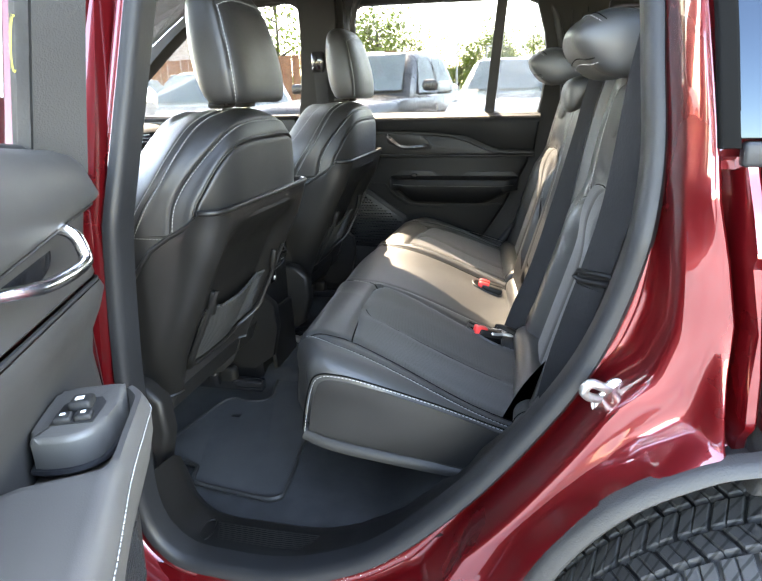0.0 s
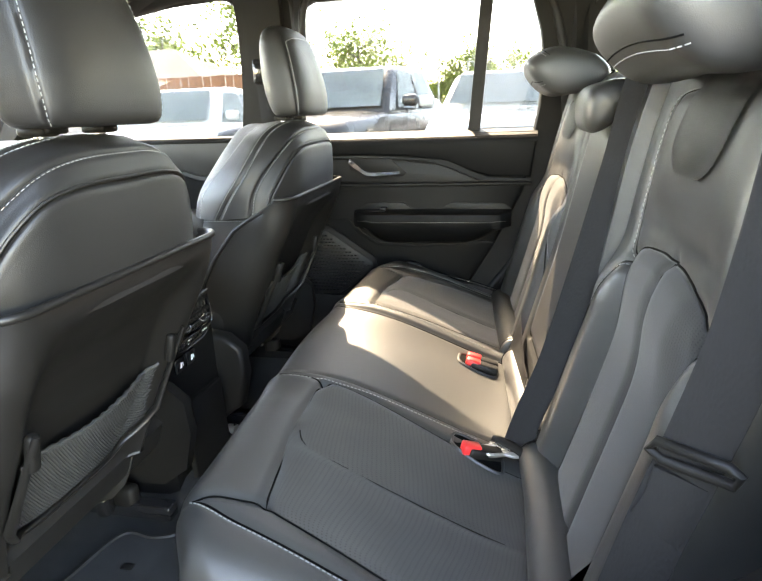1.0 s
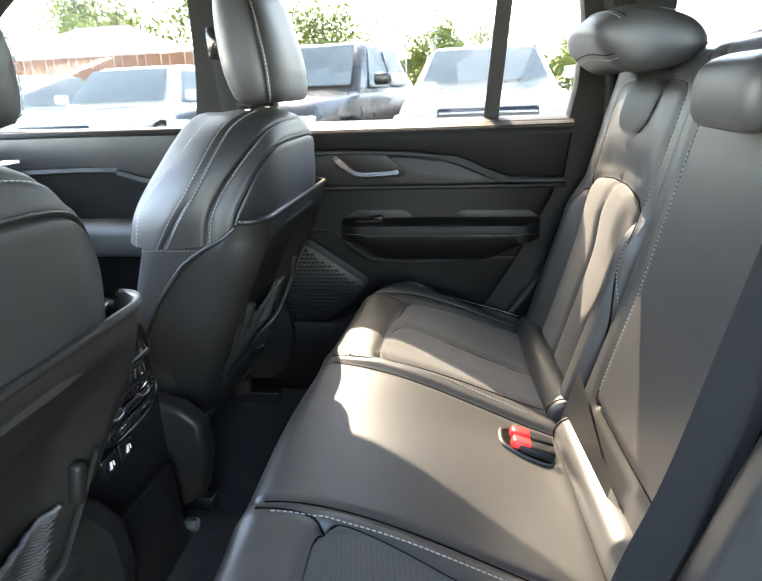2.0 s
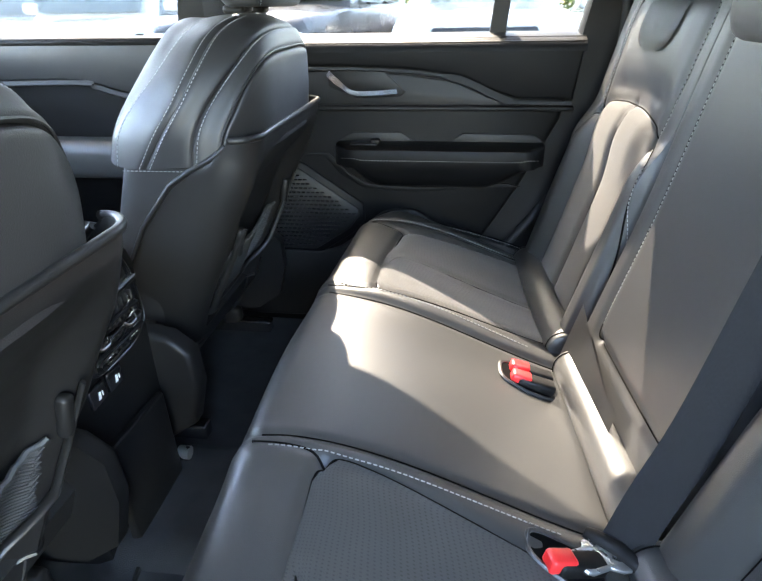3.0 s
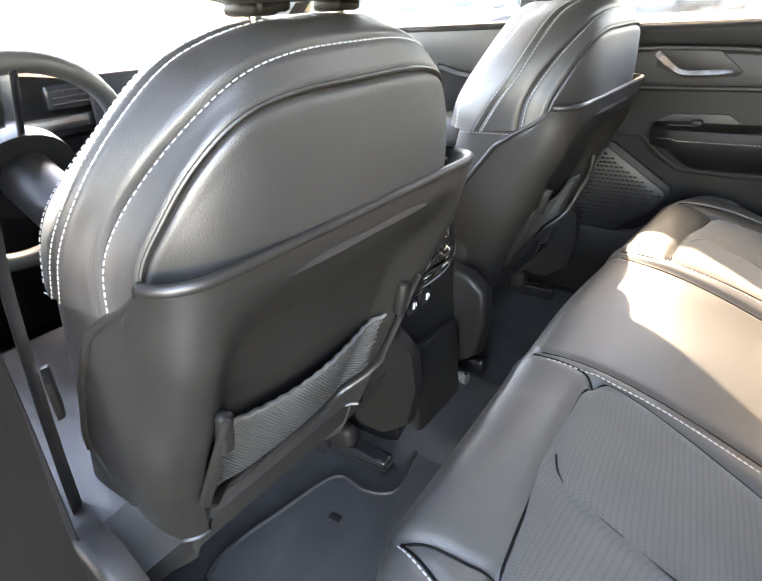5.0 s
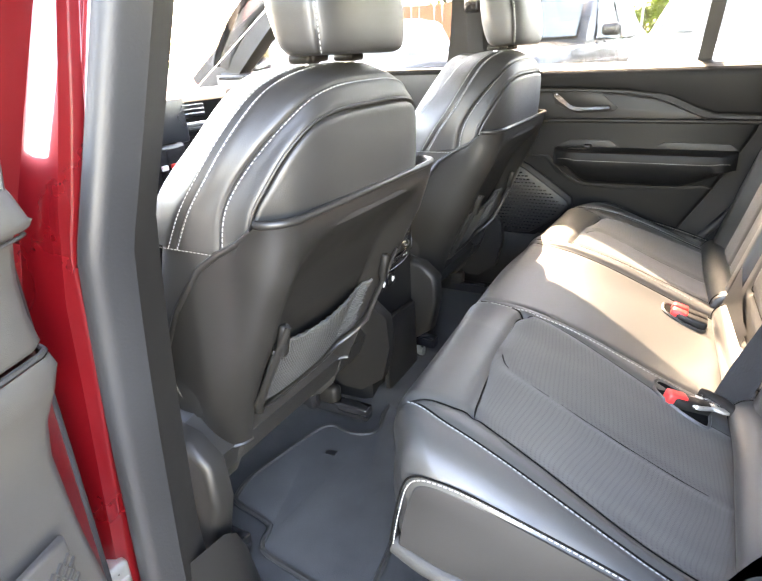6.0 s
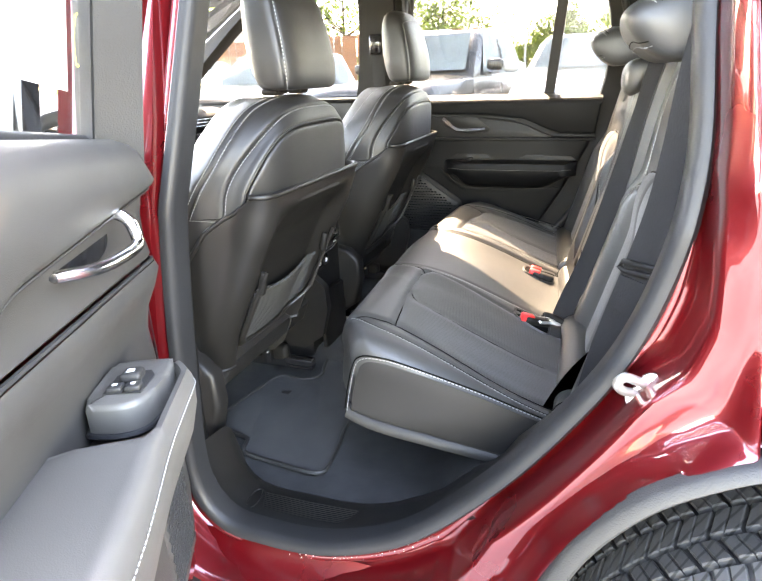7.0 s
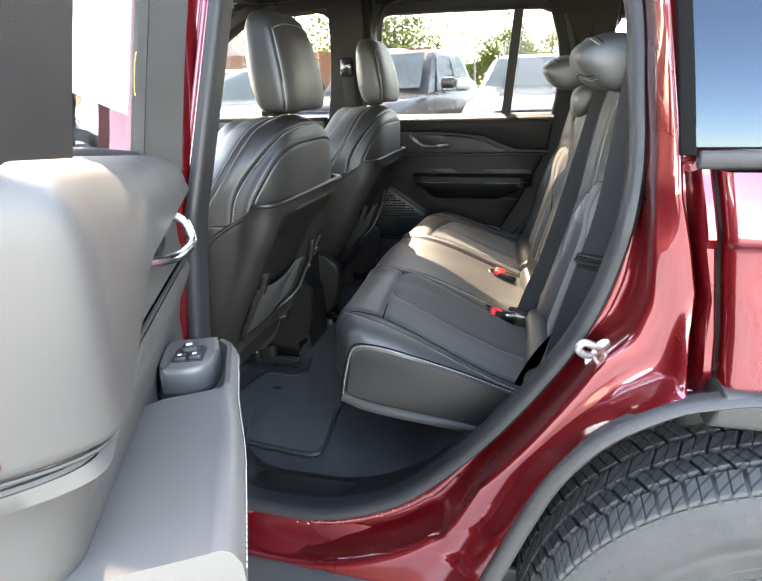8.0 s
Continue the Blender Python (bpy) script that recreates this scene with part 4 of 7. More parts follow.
vs = sorted(set([round(7 * i / 56, 4) for i in range(57)] + [round(s + o, 4) for s, _ in SEAM_V for o in (-0.17, -0.11, -0.07, -0.035, 0, 0.035, 0.07, 0.11, 0.17)]))
backrest_f = part("backrest", skin([[back_point(v, k, seam_lift(v, k)) for k in range(97)] for v in vs], closed=False, caps=False), LEATHER_BACK, seat, angle=70)
th = []
for v, k0, lift in ((1.86, 0, 0.0002), (2.86, 0, 0.0011), (3.86, 0, 0.0011), (4.13, 0, 0.0011), (4.93, 0, 0.0012)):
    if v > 3.5:
        th += [[back_point(v, k, lift) for k in range(0, 42)], [back_point(v, k, lift) for k in range(55, 97)]]
    else:
        th.append([back_point(v, k, lift) for k in range(97)])
part("stitching", stitches(th[1:]), THREAD, backrest_f, "pale grey seam stitching")
part("stitching", stitches(th[:1], 0.0006, 0.0035, 0.0035), LEATHER, backrest_f, "black seam stitching")
part("piping", tube([back_point(2.06, k, 0.0004) for k in range(97)], 0.0017, 6), LEATHER_BACK, backrest_f)
# lower side panels below the cross seam
rings = []
for z in (1.038, 1.035, 1.028, 1.0, 0.94, 0.88, 0.82, 0.76):
    x1 = table(SPINE, z) - 0.020
    x0 = -0.758 - 0.32 * (1.04 - z)
    w = 0.210 - 0.010 * smooth01(1.03, 0.76, z) - (0.004 if z > 1.036 else 0)
    row = []
    for k in range(64):
        q = 2 * math.pi * k / 64
        cx, sy = math.cos(q), math.sin(q)
        row.append(Vector(((x0 + x1) / 2 + (x1 - x0) / 2 * math.copysign(abs(cx) ** 0.45, cx), SEAT_C + w * math.copysign(abs(sy) ** 0.35, sy), z)))
    rings.append(row)
side_panel = part("side_panel", skin(rings), LEATHER_BACK, seat)
part("stitching", stitches([[Vector((-0.735 + 0.11 * i / 20, SEAT_C + sg * 0.2106, 1.031)) for i in range(21)] for sg in (-1, 1)]), THREAD, side_panel, "pale grey seam stitching")
# hard shell: rear face, rounded corners, sides that reach forward as they go down
SHELL_W = ((0.66, 0.172), (0.70, 0.181), (0.76, 0.192), (0.85, 0.204), (0.95, 0.212), (1.03, 0.216), (1.075, 0.214))
SHELL_FRONT = ((0.70, -0.795), (0.797, -0.795), (0.854, -0.772), (0.94, -0.721), (1.011, -0.661), (1.035, -0.623), (1.055, -0.583), (1.078, -0.556))


def shell_x(z, a):
    """The shell's rear face: a runs from -1 to 1 across it."""
    a = max(-1.0, min(1.0, a))
    sink = 0.032 * (1 - smooth01(0.56, 0.84, abs(a))) * smooth01(1.056, 0.975, z)
    return table(SPINE, z) + 0.013 - sink


def shell_plan(z, f):
    """f from -1 to 1 round the shell: side, corner, rear, corner, side."""
    w = table(SHELL_W, z) + 0.004
    xf = table(SHELL_FRONT, z)
    g, sg = abs(f), (1 if f >= 0 else -1)
    r = 0.042
    rear = shell_x(z, 1.0)
    deep = min(0.060, max(0.012, rear - xf))
    if g < 0.62:
        s = (w - r) * g / 0.62
        return Vector((shell_x(z, s / w), SEAT_C + sg * s, z))
    if g < 0.84:
        c = (g - 0.62) / 0.22 * math.pi / 2
        return Vector((rear - deep * (1 - math.cos(c)), SEAT_C + sg * (w - r + r * math.sin(c)), z))
    h = (g - 0.84) / 0.16
    return Vector((rear - deep + min(0.0, xf - rear + deep) * h, SEAT_C + sg * (w - 0.004 * h), z))


FS = [-1 + 2 * j / 90 for j in range(91)]


def shell_row(t, f):
    low = 0.682 + 0.016 * smooth01(0.3, 0.62, abs(f)) + 0.125 * smooth01(0.80, 1.0, abs(f))
    return shell_plan(low + (1.078 - low) * t, f)


bm = skin([[shell_row(t, f) for f in FS] for t in [i / 44 for i in range(45)]], closed=False, caps=False)
bmesh.ops.recalc_face_normals(bm, faces=bm.faces)
bmesh.ops.solidify(bm, geom=bm.faces[:], thickness=0.006)
back_shell = part("back_shell", bm, SHELL, seat, "hard black plastic shell")


def shell_pt(y, z, lift):
    a = max(-1, min(1, (y - SEAT_C) / table(SHELL_W, z)))
    return Vector((shell_x(z, a) + lift, y, z))


part("shell_lip", tube([shell_row(1.0, f) + Vector((-0.001, 0, 0.001)) for f in FS[3:-3]], 0.0052, 8), SHELL, back_shell)
part("shell_edge", tube([shell_row(0.0, f) for f in FS], 0.0034, 6), SHELL, back_shell)
for sg in (-1, 1):
    part("shell_edge", tube([shell_row(i / 30, sg) for i in range(30)], 0.0045, 8), SHELL, back_shell)
# skirt under the shell
part("lower_skirt", skin([[shell_row(0.0, f * 0.80) + Vector((dx, 0, dz)) for f in FS[4:-4]] for dx, dz in ((-0.012, 0.02), (-0.012, 0.0), (-0.022, -0.030), (-0.045, -0.075), (-0.075, -0.105))], closed=False, caps=False), CLADDING, seat, "grey plastic skirt under the shell")
# net pocket: clips, elastic edge, mesh strands
NET_L, NET_R = SEAT_C - 0.152, SEAT_C + 0.142


def net_top(f):
    return 0.872 - 0.020 * math.sin(math.pi * f)


def net_low(f):
    return 0.735 + 0.040 * abs(2 * f - 1) ** 4


def net_pt(f, g):
    y = NET_L + (NET_R - NET_L) * f
    z = net_low(f) + (net_top(f) - net_low(f)) * g
    return shell_pt(y, z, 0.006 + 0.018 * math.sin(math.pi * f) * (0.4 + 0.6 * g))


net_parts = part("pocket_frame", tube([shell_pt(NET_L - 0.012, 0.925, 0.014)] + [shell_pt(NET_L - 0.012 + (NET_R - NET_L + 0.024) * k / 24, net_low(k / 24) - 0.010 + (0.02 * (abs(k / 12 - 1) ** 6)), 0.010) for k in range(25)] + [shell_pt(NET_R + 0.012, 0.935, 0.014)], [0.004] + [0.007] * 25 + [0.004], 10, flat=0.6), SHELL, seat)
bm = bmesh.new()
for k in range(-24, 62):
    a, b = [], []
    for i in range(11):
        g = i / 10
        f = (k + 22 * g) / 60
        if 0 <= f <= 1:
            a.append(net_pt(f, g))
        f = (k + 22 * (1 - g)) / 60
        if 0 <= f <= 1:
            b.append(net_pt(f, g) + Vector((0.0012, 0, 0)))
    for s in (a, b):
        if len(s) > 2:
            tube(s, 0.0009, 4, bm=bm)
tagged(part("net", bm, NETTING, seat, "fine grey elastic net"), kind="stuff")
part("net_backing", skin([[net_pt(i / 24, g) - Vector((0.003, 0, 0)) for i in range(25)] for g in (0.02, 0.3, 0.6, 0.96)], closed=False, caps=False), CARPET, seat)
part("elastic_edge", tube([net_pt(k / 50, 1.0) + Vector((0, 0, 0.0015 * math.sin(k * 1.9))) for k in range(51)], 0.0034, 6), NETTING, seat)
for y in (NET_L - 0.006, NET_R + 0.004):
    p = shell_pt(y, 0.90, 0.012)
    part("pocket_clip", block((0.014, 0.016, 0.05), p, 0.005, 2, m=pose(0, 0, 0, 0, 12, 0)), PLASTIC, seat)
# headrest
H_ROWS = ((1.250, 0.096, 0.069), (1.253, 0.106, 0.085), (1.260, 0.111, 0.096), (1.275, 0.114, 0.105), (1.30, 0.116, 0.112), (1.33, 0.114, 0.112), (1.36, 0.111, 0.107), (1.39, 0.106, 0.098), (1.41, 0.102, 0.088), (1.425, 0.095, 0.076), (1.435, 0.086, 0.063), (1.442, 0.074, 0.046), (1.446, 0.056, 0.028))
HC = -0.565


def head_point(z, q, lift=0.0):
    w = table([(a, b) for a, b, _ in H_ROWS], z)
    d = table([(a, c) for a, _, c in H_ROWS], z)
    cx, sy = math.cos(q), math.sin(q)
    pw = 3.4 if cx > 0 else 2.6
    ex, ey = math.copysign(abs(cx) ** (2 / pw), cx), math.copysign(abs(sy) ** (2 / pw), sy)
    return Vector((HC - 0.16 * (z - 1.30) + ex * (d / 2 + lift), SEAT_C + ey * (w + lift), z))


HS = [(1.252 + 0.155 * min(1, k / 22), 1.12 - 0.10 * (k / 22) if k < 22 else 1.02) for k in range(23)] + [(1.407 + 0.013 * math.sin(k / 12 * 1.57), 1.02 * (1 - k / 12)) for k in range(1, 13)]


def head_groove(z, q):
    a = abs(q)
    best = min(((z - zz) / 0.005) ** 2 + ((a - qq) * 0.11 / 0.005) ** 2 for zz, qq in HS)
    return -0.003 * math.exp(-best)


rings = [[head_point(z, q if q <= math.pi else q - 2 * math.pi, head_groove(z, q if q <= math.pi else q - 2 * math.pi)) for q in [2 * math.pi * k / 112 for k in range(112)]]
         for z in [1.250, 1.2515, 1.253, 1.256, 1.260, 1.267] + [1.275 + 0.0058 * k for k in range(27)] + [1.434, 1.438, 1.442, 1.446]]
headrest = part("headrest", skin(rings), LEATHER_BACK, seat)
part("stitching", stitches([[head_point(z, sg * (q - 0.045), 0.0012) for z, q in HS] for sg in (-1, 1)]), THREAD, headrest, "pale grey seam stitching")
for dy in (-0.052, 0.052):
    part("post", tube([(-0.588, SEAT_C + dy, 1.22), (-0.580, SEAT_C + dy, 1.275)], 0.0065, 12), CHROME, seat, "chrome headrest post")
    part("guide", block((0.034, 0.034, 0.012), (-0.586, SEAT_C + dy, 1.247), 0.005, 2), PLASTIC, seat)
part("height_button", block((0.02, 0.035, 0.012), (-0.575, SEAT_C - 0.045, 1.249), 0.004, 2), PLASTIC, seat)
# lower seat: cushion, side valance, recliner cover, rails
cr = []
for k in range(15):
    f = -1 + k / 7
    rr = (1 - abs(f) ** 6 * 0.35)
    cr.append([Vector((x, SEAT_C + f * 0.265, z)) for x, z in [(-0.70, 0.70), (-0.74, 0.77 * rr + 0.70 * (1 - rr)), (-0.95, 0.775 * rr + 0.70 * (1 - rr)), (-1.15, 0.80 * rr + 0.70 * (1 - rr)), (-1.20, 0.77), (-1.20, 0.68), (-1.0, 0.65), (-0.72, 0.65)]])
part("seat_cushion", skin(cr), LEATHER_BACK, seat)
for sg in (-1, 1):
    y = SEAT_C + sg * 0.238
    part("recliner_cover", slab([(-0.72, 0.56), (-0.665, 0.60), (-0.645, 0.68), (-0.650, 0.745), (-0.685, 0.775), (-0.74, 0.785), (-0.95, 0.74), (-1.15, 0.70), (-1.15, 0.60), (-0.9, 0.56)], 0.034, lambda u, v, w, y=y, sg=sg: (u, y + sg * w, v), 0.012, 3), PLASTIC, seat)
    part("rail", block((0.50, 0.030, 0.030), (-0.93, SEAT_C + sg * 0.20, 0.532), 0.004), GLOSS_BLACK, seat)
    part("rail_bracket", block((0.05, 0.03, 0.05), (-0.78, SEAT_C + sg * 0.20, 0.555), 0.01), PLASTIC, seat)
part("seat_frame", block((0.34, 0.38, 0.10), (-0.96, SEAT_C, 0.63), 0.03, 2), CARPET, seat)
part("floor_hook", block((0.025, 0.03, 0.045), (-0.80, SEAT_C + 0.165, 0.56), 0.008), GLOSS_BLACK, seat)
far_seat = copy_thing(seat, pose(-0.75, SEAT_C + 0.76, 0.50))

# ---- far side: doors, windows, pillars ----
FY = 0.655


def plate(parent, name, outline, y, depth, mat, label="", r=0.004, n=0):
    """A plate on the far side that stands proud of y towards the cabin."""
    pts = [(p.x, p.y) for p in spline([(a, b, 0) for a, b in outline], n, True)] if n else outline
    return part(name, slab(pts, depth, lambda u, v, w: (u, y - w, v), r), mat, parent, label)


def handle_set(parent, x, z, y, length=0.15):
    part("handle_bezel", slab([(x - length * 0.55, z + 0.035), (x + length * 0.30, z + 0.030), (x + length * 0.62, z - 0.012), (x + length * 0.55, z - 0.022), (x - length * 0.1, z - 0.026), (x - length * 0.5, z - 0.002)], 0.004, lambda u, v, w: (u, y - w, v), 0.002), PLASTIC, parent)
    part("door_handle", ribbon(spline([(x - length * 0.50, y - 0.010, z + 0.026), (x - length * 0.30, y - 0.024, z + 0.004), (x - length * 0.1, y - 0.030, z - 0.012), (x + length * 0.25, y - 0.028, z - 0.012), (x + length * 0.5, y - 0.016, z - 0.010)], 16), (0, 0.35, 1), [0.013] * 4 + [0.010] * 12, 0.006), CHROME, parent, "satin silver door handle")


far_door = thing("rear_car_door", "closed rear car door with black trim and clear window", "car door", "car doors", at=(-0.3, 0.7, 0.5))
# Far door trim is coloured darker for the shade inside the cabin.
plate(far_door, "door_panel", [(-0.80, 0.47), (-0.36, 0.49), (-0.22, 0.66), (-0.10, 0.86), (-0.02, 1.02), (0.015, 1.188), (-0.80, 1.188)], FY + 0.07, 0.07, PLASTIC_SOFT_SHADE, r=0.012)
plate(far_door, "upper_pad", [(-0.80, 1.133), (-0.50, 1.133), (-0.34, 1.126), (-0.235, 1.112), (-0.165, 1.082), (-0.115, 1.066), (0.0, 1.064), (0.014, 1.180), (-0.80, 1.180)], FY, 0.016, PLASTIC_SOFT_SHADE, r=0.007)
part("sill_cap", skin([[Vector((x, y, z)) for x in (-0.80, -0.5, -0.2, 0.015)] for y, z in ((0.632, 1.160), (0.633, 1.168), (0.637, 1.175), (0.655, 1.184), (0.69, 1.192), (0.722, 1.194))], closed=False, caps=False), PLASTIC_SOFT_SHADE, far_door)
part("trim_strip", ribbon(spline([(-0.80, FY - 0.012, 1.128), (-0.50, FY - 0.012, 1.127), (-0.34, FY - 0.012, 1.120), (-0.235, FY - 0.014, 1.104), (-0.165, FY - 0.014, 1.074), (-0.115, FY - 0.012, 1.058), (0.0, FY - 0.010, 1.056)], 40), (0, 0.5, 1), [0.006] * 18 + [0.016] * 14 + [0.007] * 8, 0.006), CLADDING, far_door, "satin grey trim strip")
plate(far_door, "decor_panel", [(-0.80, 1.058), (-0.13, 1.052), (-0.18, 1.070), (-0.25, 1.100), (-0.35, 1.114), (-0.50, 1.121), (-0.80, 1.122)], FY, 0.005, PLASTIC, "dark patterned decor panel", r=0.002)
part("ledge", block((0.80, 0.022, 0.010), (-0.395, FY - 0.008, 1.046), 0.004, 2), PLASTIC, far_door)
handle_set(far_door, -0.445, 1.092, FY - 0.005)
# armrest with its pull and switch
arm = []
for k in range(41):
    x = -0.505 + 0.455 * k / 40
    f = k / 40
    drop = 0.05 * smooth01(0.16, 0.0, f) + 0.03 * smooth01(0.90, 1.0, f)
    low = 0.880 + 0.055 * smooth01(0.22, 0.0, f) + 0.045 * smooth01(0.7, 1.0, f)
    bulge = 0.085 * min(1.0, smooth01(-0.12, 0.10, f)) * (1 - 0.5 * smooth01(0.93, 1.0, f))
    arm.append([Vector((x, FY + 0.01, 0.972)), Vector((x, FY - bulge * 0.75, 0.974)), Vector((x, FY - bulge * 0.95, 0.968)), Vector((x, FY - bulge, 0.955)), Vector((x, FY - bulge * 0.97, 0.930)),
                Vector((x, FY - bulge * 0.80, low + 0.012)), Vector((x, FY - bulge * 0.55, low + 0.002)), Vector((x, FY + 0.01, low - 0.006))])
armrest = part("armrest", skin(arm), PLASTIC_SOFT_SHADE, far_door)
part("stitching", stitches([[Vector((-0.485 + 0.425 * k / 30, FY - 0.0865, 0.948 + (0.0 if 2 < k < 28 else 0.004))) for k in range(31)]]), THREAD, armrest, "grey seam stitching")
plate(far_door, "upper_recess", [(-0.505, 0.972), (-0.472, 0.992), (-0.362, 0.992), (-0.335, 0.972)], FY, 0.004, PLASTIC, r=0.001)
plate(far_door, "upper_recess", [(-0.25, 0.972), (-0.225, 0.991), (-0.07, 0.989), (-0.048, 0.972)], FY, 0.004, PLASTIC, r=0.001)
part("window_switch", block((0.06, 0.03, 0.004), (-0.44, FY - 0.045, 0.976), 0.003), PLASTIC, far_door)
part("switch_key", block((0.02, 0.018, 0.01), (-0.415, FY - 0.045, 0.981), 0.003), PLASTIC, far_door)
plate(far_door, "lower_crease", [(-0.80, 0.947), (-0.53, 0.945), (-0.49, 0.90), (-0.44, 0.872), (-0.33, 0.866), (-0.12, 0.880), (-0.09, 0.872), (-0.33, 0.855), (-0.45, 0.862), (-0.505, 0.895), (-0.54, 0.937), (-0.80, 0.940)], FY, 0.004, PLASTIC_SOFT_SHADE, r=0.001)
GR = [(-0.72, 0.935), (-0.645, 0.925), (-0.60, 0.905), (-0.465, 0.812), (-0.462, 0.795), (-0.49, 0.760), (-0.575, 0.705), (-0.74, 0.700)]
plate(far_door, "speaker_surround", [(a + (0.012 if a > -0.66 else 0), b + (0.012 if b > 0.8 else -0.01)) for a, b in GR], FY, 0.006, PLASTIC_SOFT_SHADE, r=0.003)
grille = plate(far_door, "speaker_grille", GR, FY - 0.003, 0.006, PLASTIC, "black perforated speaker grille", r=0.003)


def inside(x, z, poly):
    hit = False
    for (ax, ay), (bx, by) in zip(poly, poly[1:] + poly[:1]):
        if (ay > z) != (by > z) and x < (bx - ax) * (z - ay) / (by - ay) + ax:
            hit = not hit
    return hit


bm = bmesh.new()
for i in range(26):
    for j in range(22):
        x, z = -0.735 + 0.0115 * i + (0.0057 if j % 2 else 0), 0.708 + 0.0102 * j
        if inside(x, z, GR) and inside(x + 0.012, z + 0.008, GR) and inside(x + 0.012, z - 0.006, GR):
            block((0.0085, 0.002, 0.0034), (x, FY - 0.0098, z), 0, bm=bm)
tagged(part("grille_perforation", bm, GLOSS_BLACK, grille, smooth=False), kind="stuff")
plate(far_door, "map_pocket", [(-0.80, 0.695), (-0.56, 0.70), (-0.47, 0.745), (-0.415, 0.80), (-0.35, 0.815), (-0.305, 0.80), (-0.255, 0.745), (-0.225, 0.70), (-0.25, 0.56), (-0.80, 0.52)], FY, 0.010, PLASTIC, "dark moulded map pocket", r=0.006, n=60)
plate(far_door, "pocket_lip", [(-0.425, 0.700), (-0.40, 0.770), (-0.35, 0.795), (-0.31, 0.780), (-0.27, 0.73), (-0.25, 0.70)], FY - 0.010, 0.006, PLASTIC_SOFT_SHADE, r=0.004, n=40)
glass_panes = []


def pane(parent, outline, y, mat, lean=0.12):
    ob = part("window_pane", slab(outline, 0.004, lambda u, v, w: (u, y - (v - 1.19) * lean - w, v), 0), mat, parent, "clear window glass", smooth=False)
    ob.visible_shadow = False
    glass_panes.append(ob)


WIN_R = [(-0.672, 1.188), (-0.668, 1.40), (-0.655, 1.50), (-0.625, 1.545), (-0.56, 1.552), (-0.35, 1.550), (-0.10, 1.545), (-0.03, 1.535), (0.010, 1.505), (0.028, 1.45), (0.034, 1.188)]
WIN_F = [(-0.868, 1.190), (-0.845, 1.40), (-0.832, 1.52), (-0.86, 1.566), (-0.95, 1.578), (-1.08, 1.565), (-1.27, 1.528), (-1.45, 1.455), (-1.60, 1.378), (-1.72, 1.260), (-1.75, 1.205)]


def window_frame(parent, outline, n, mat, grow=0.10):
    """Trim round a side window: from the glass edge inwards and outwards to the headliner."""
    cx = sum(a for a, _ in outline) / len(outline)
    pts = [(q.x, q.y) for q in spline([(a, b, 0) for a, b in outline], n)]
    rings = []
    for d, y in ((0.0, 0.735), (0.0, 0.705), (0.006, 0.695), (0.018, 0.690), (0.05, 0.685), (grow, 0.660)):
        row = []
        for k, (a, b) in enumerate(pts):
            p, q = pts[max(k - 1, 0)], pts[min(k + 1, n - 1)]
            t = Vector((q[0] - p[0], q[1] - p[1])).normalized()
            nn = Vector((-t.y, t.x))
            if nn.dot(Vector((a - cx, b - 1.30))) < 0:
                nn = -nn
            row.append(Vector((a + nn.x * d, y - max(0, b - 1.19) * 0.12, b + nn.y * d)))
        rings.append(row)
    return part("window_frame", skin(rings, closed=False, caps=False), mat, parent)


window_frame(far_door, WIN_R, 70, RUBBER, 0.07)
pane(far_door, WIN_R, 0.728, DIM_GLASS)
part("divider_bar", ribbon([(-0.162, 0.716, 1.180), (-0.145, 0.700, 1.36), (-0.126, 0.676, 1.56)], (1, 0, 0), 0.034, 0.026), PLASTIC, far_door)
front_far = thing("front_car_door", "closed front car door with black trim and clear window", "car door", "car doors", at=(-1.3, 0.7, 0.5))
plate(front_far, "door_panel", [(-1.80, 0.50), (-0.86, 0.50), (-0.865, 1.188), (-1.80, 1.205)], FY + 0.10, 0.075, PLASTIC_SOFT_SHADE, r=0.012)
plate(front_far, "upper_pad", [(-1.80, 1.09), (-1.16, 1.105), (-1.08, 1.095), (-1.0, 1.075), (-0.875, 1.075), (-0.88, 1.18), (-1.80, 1.196)], FY + 0.02, 0.014, LEATHER_BACK, r=0.006)
part("trim_strip", ribbon(spline([(-1.8, 0.66, 1.085), (-1.16, 0.66, 1.098), (-1.08, 0.66, 1.088), (-1.0, 0.66, 1.068), (-0.875, 0.66, 1.066)], 30), (0, 0.5, 1), 0.011, 0.006), CLADDING, front_far, "satin grey trim strip")
part("sill_cap", block((0.92, 0.09, 0.02), (-1.335, 0.705, 1.184), 0.008, 3), PLASTIC_SOFT_SHADE, front_far)
handle_set(front_far, -1.42, 1.135, FY + 0.015)
part("armrest", block((0.55, 0.10, 0.09), (-1.25, 0.635, 0.93), 0.03, 4), LEATHER, front_far)
window_frame(front_far, WIN_F, 70, RUBBER, 0.06)
pane(front_far, WIN_F, 0.735, DIM_GLASS_FRONT)
# body trim behind and between the doors
def post(pts, wid, th, name="pillar", mat=PILLAR, label=""):
    return part(name, ribbon(spline(pts, 16), (1, 0, 0), wid, th), mat, car, label)


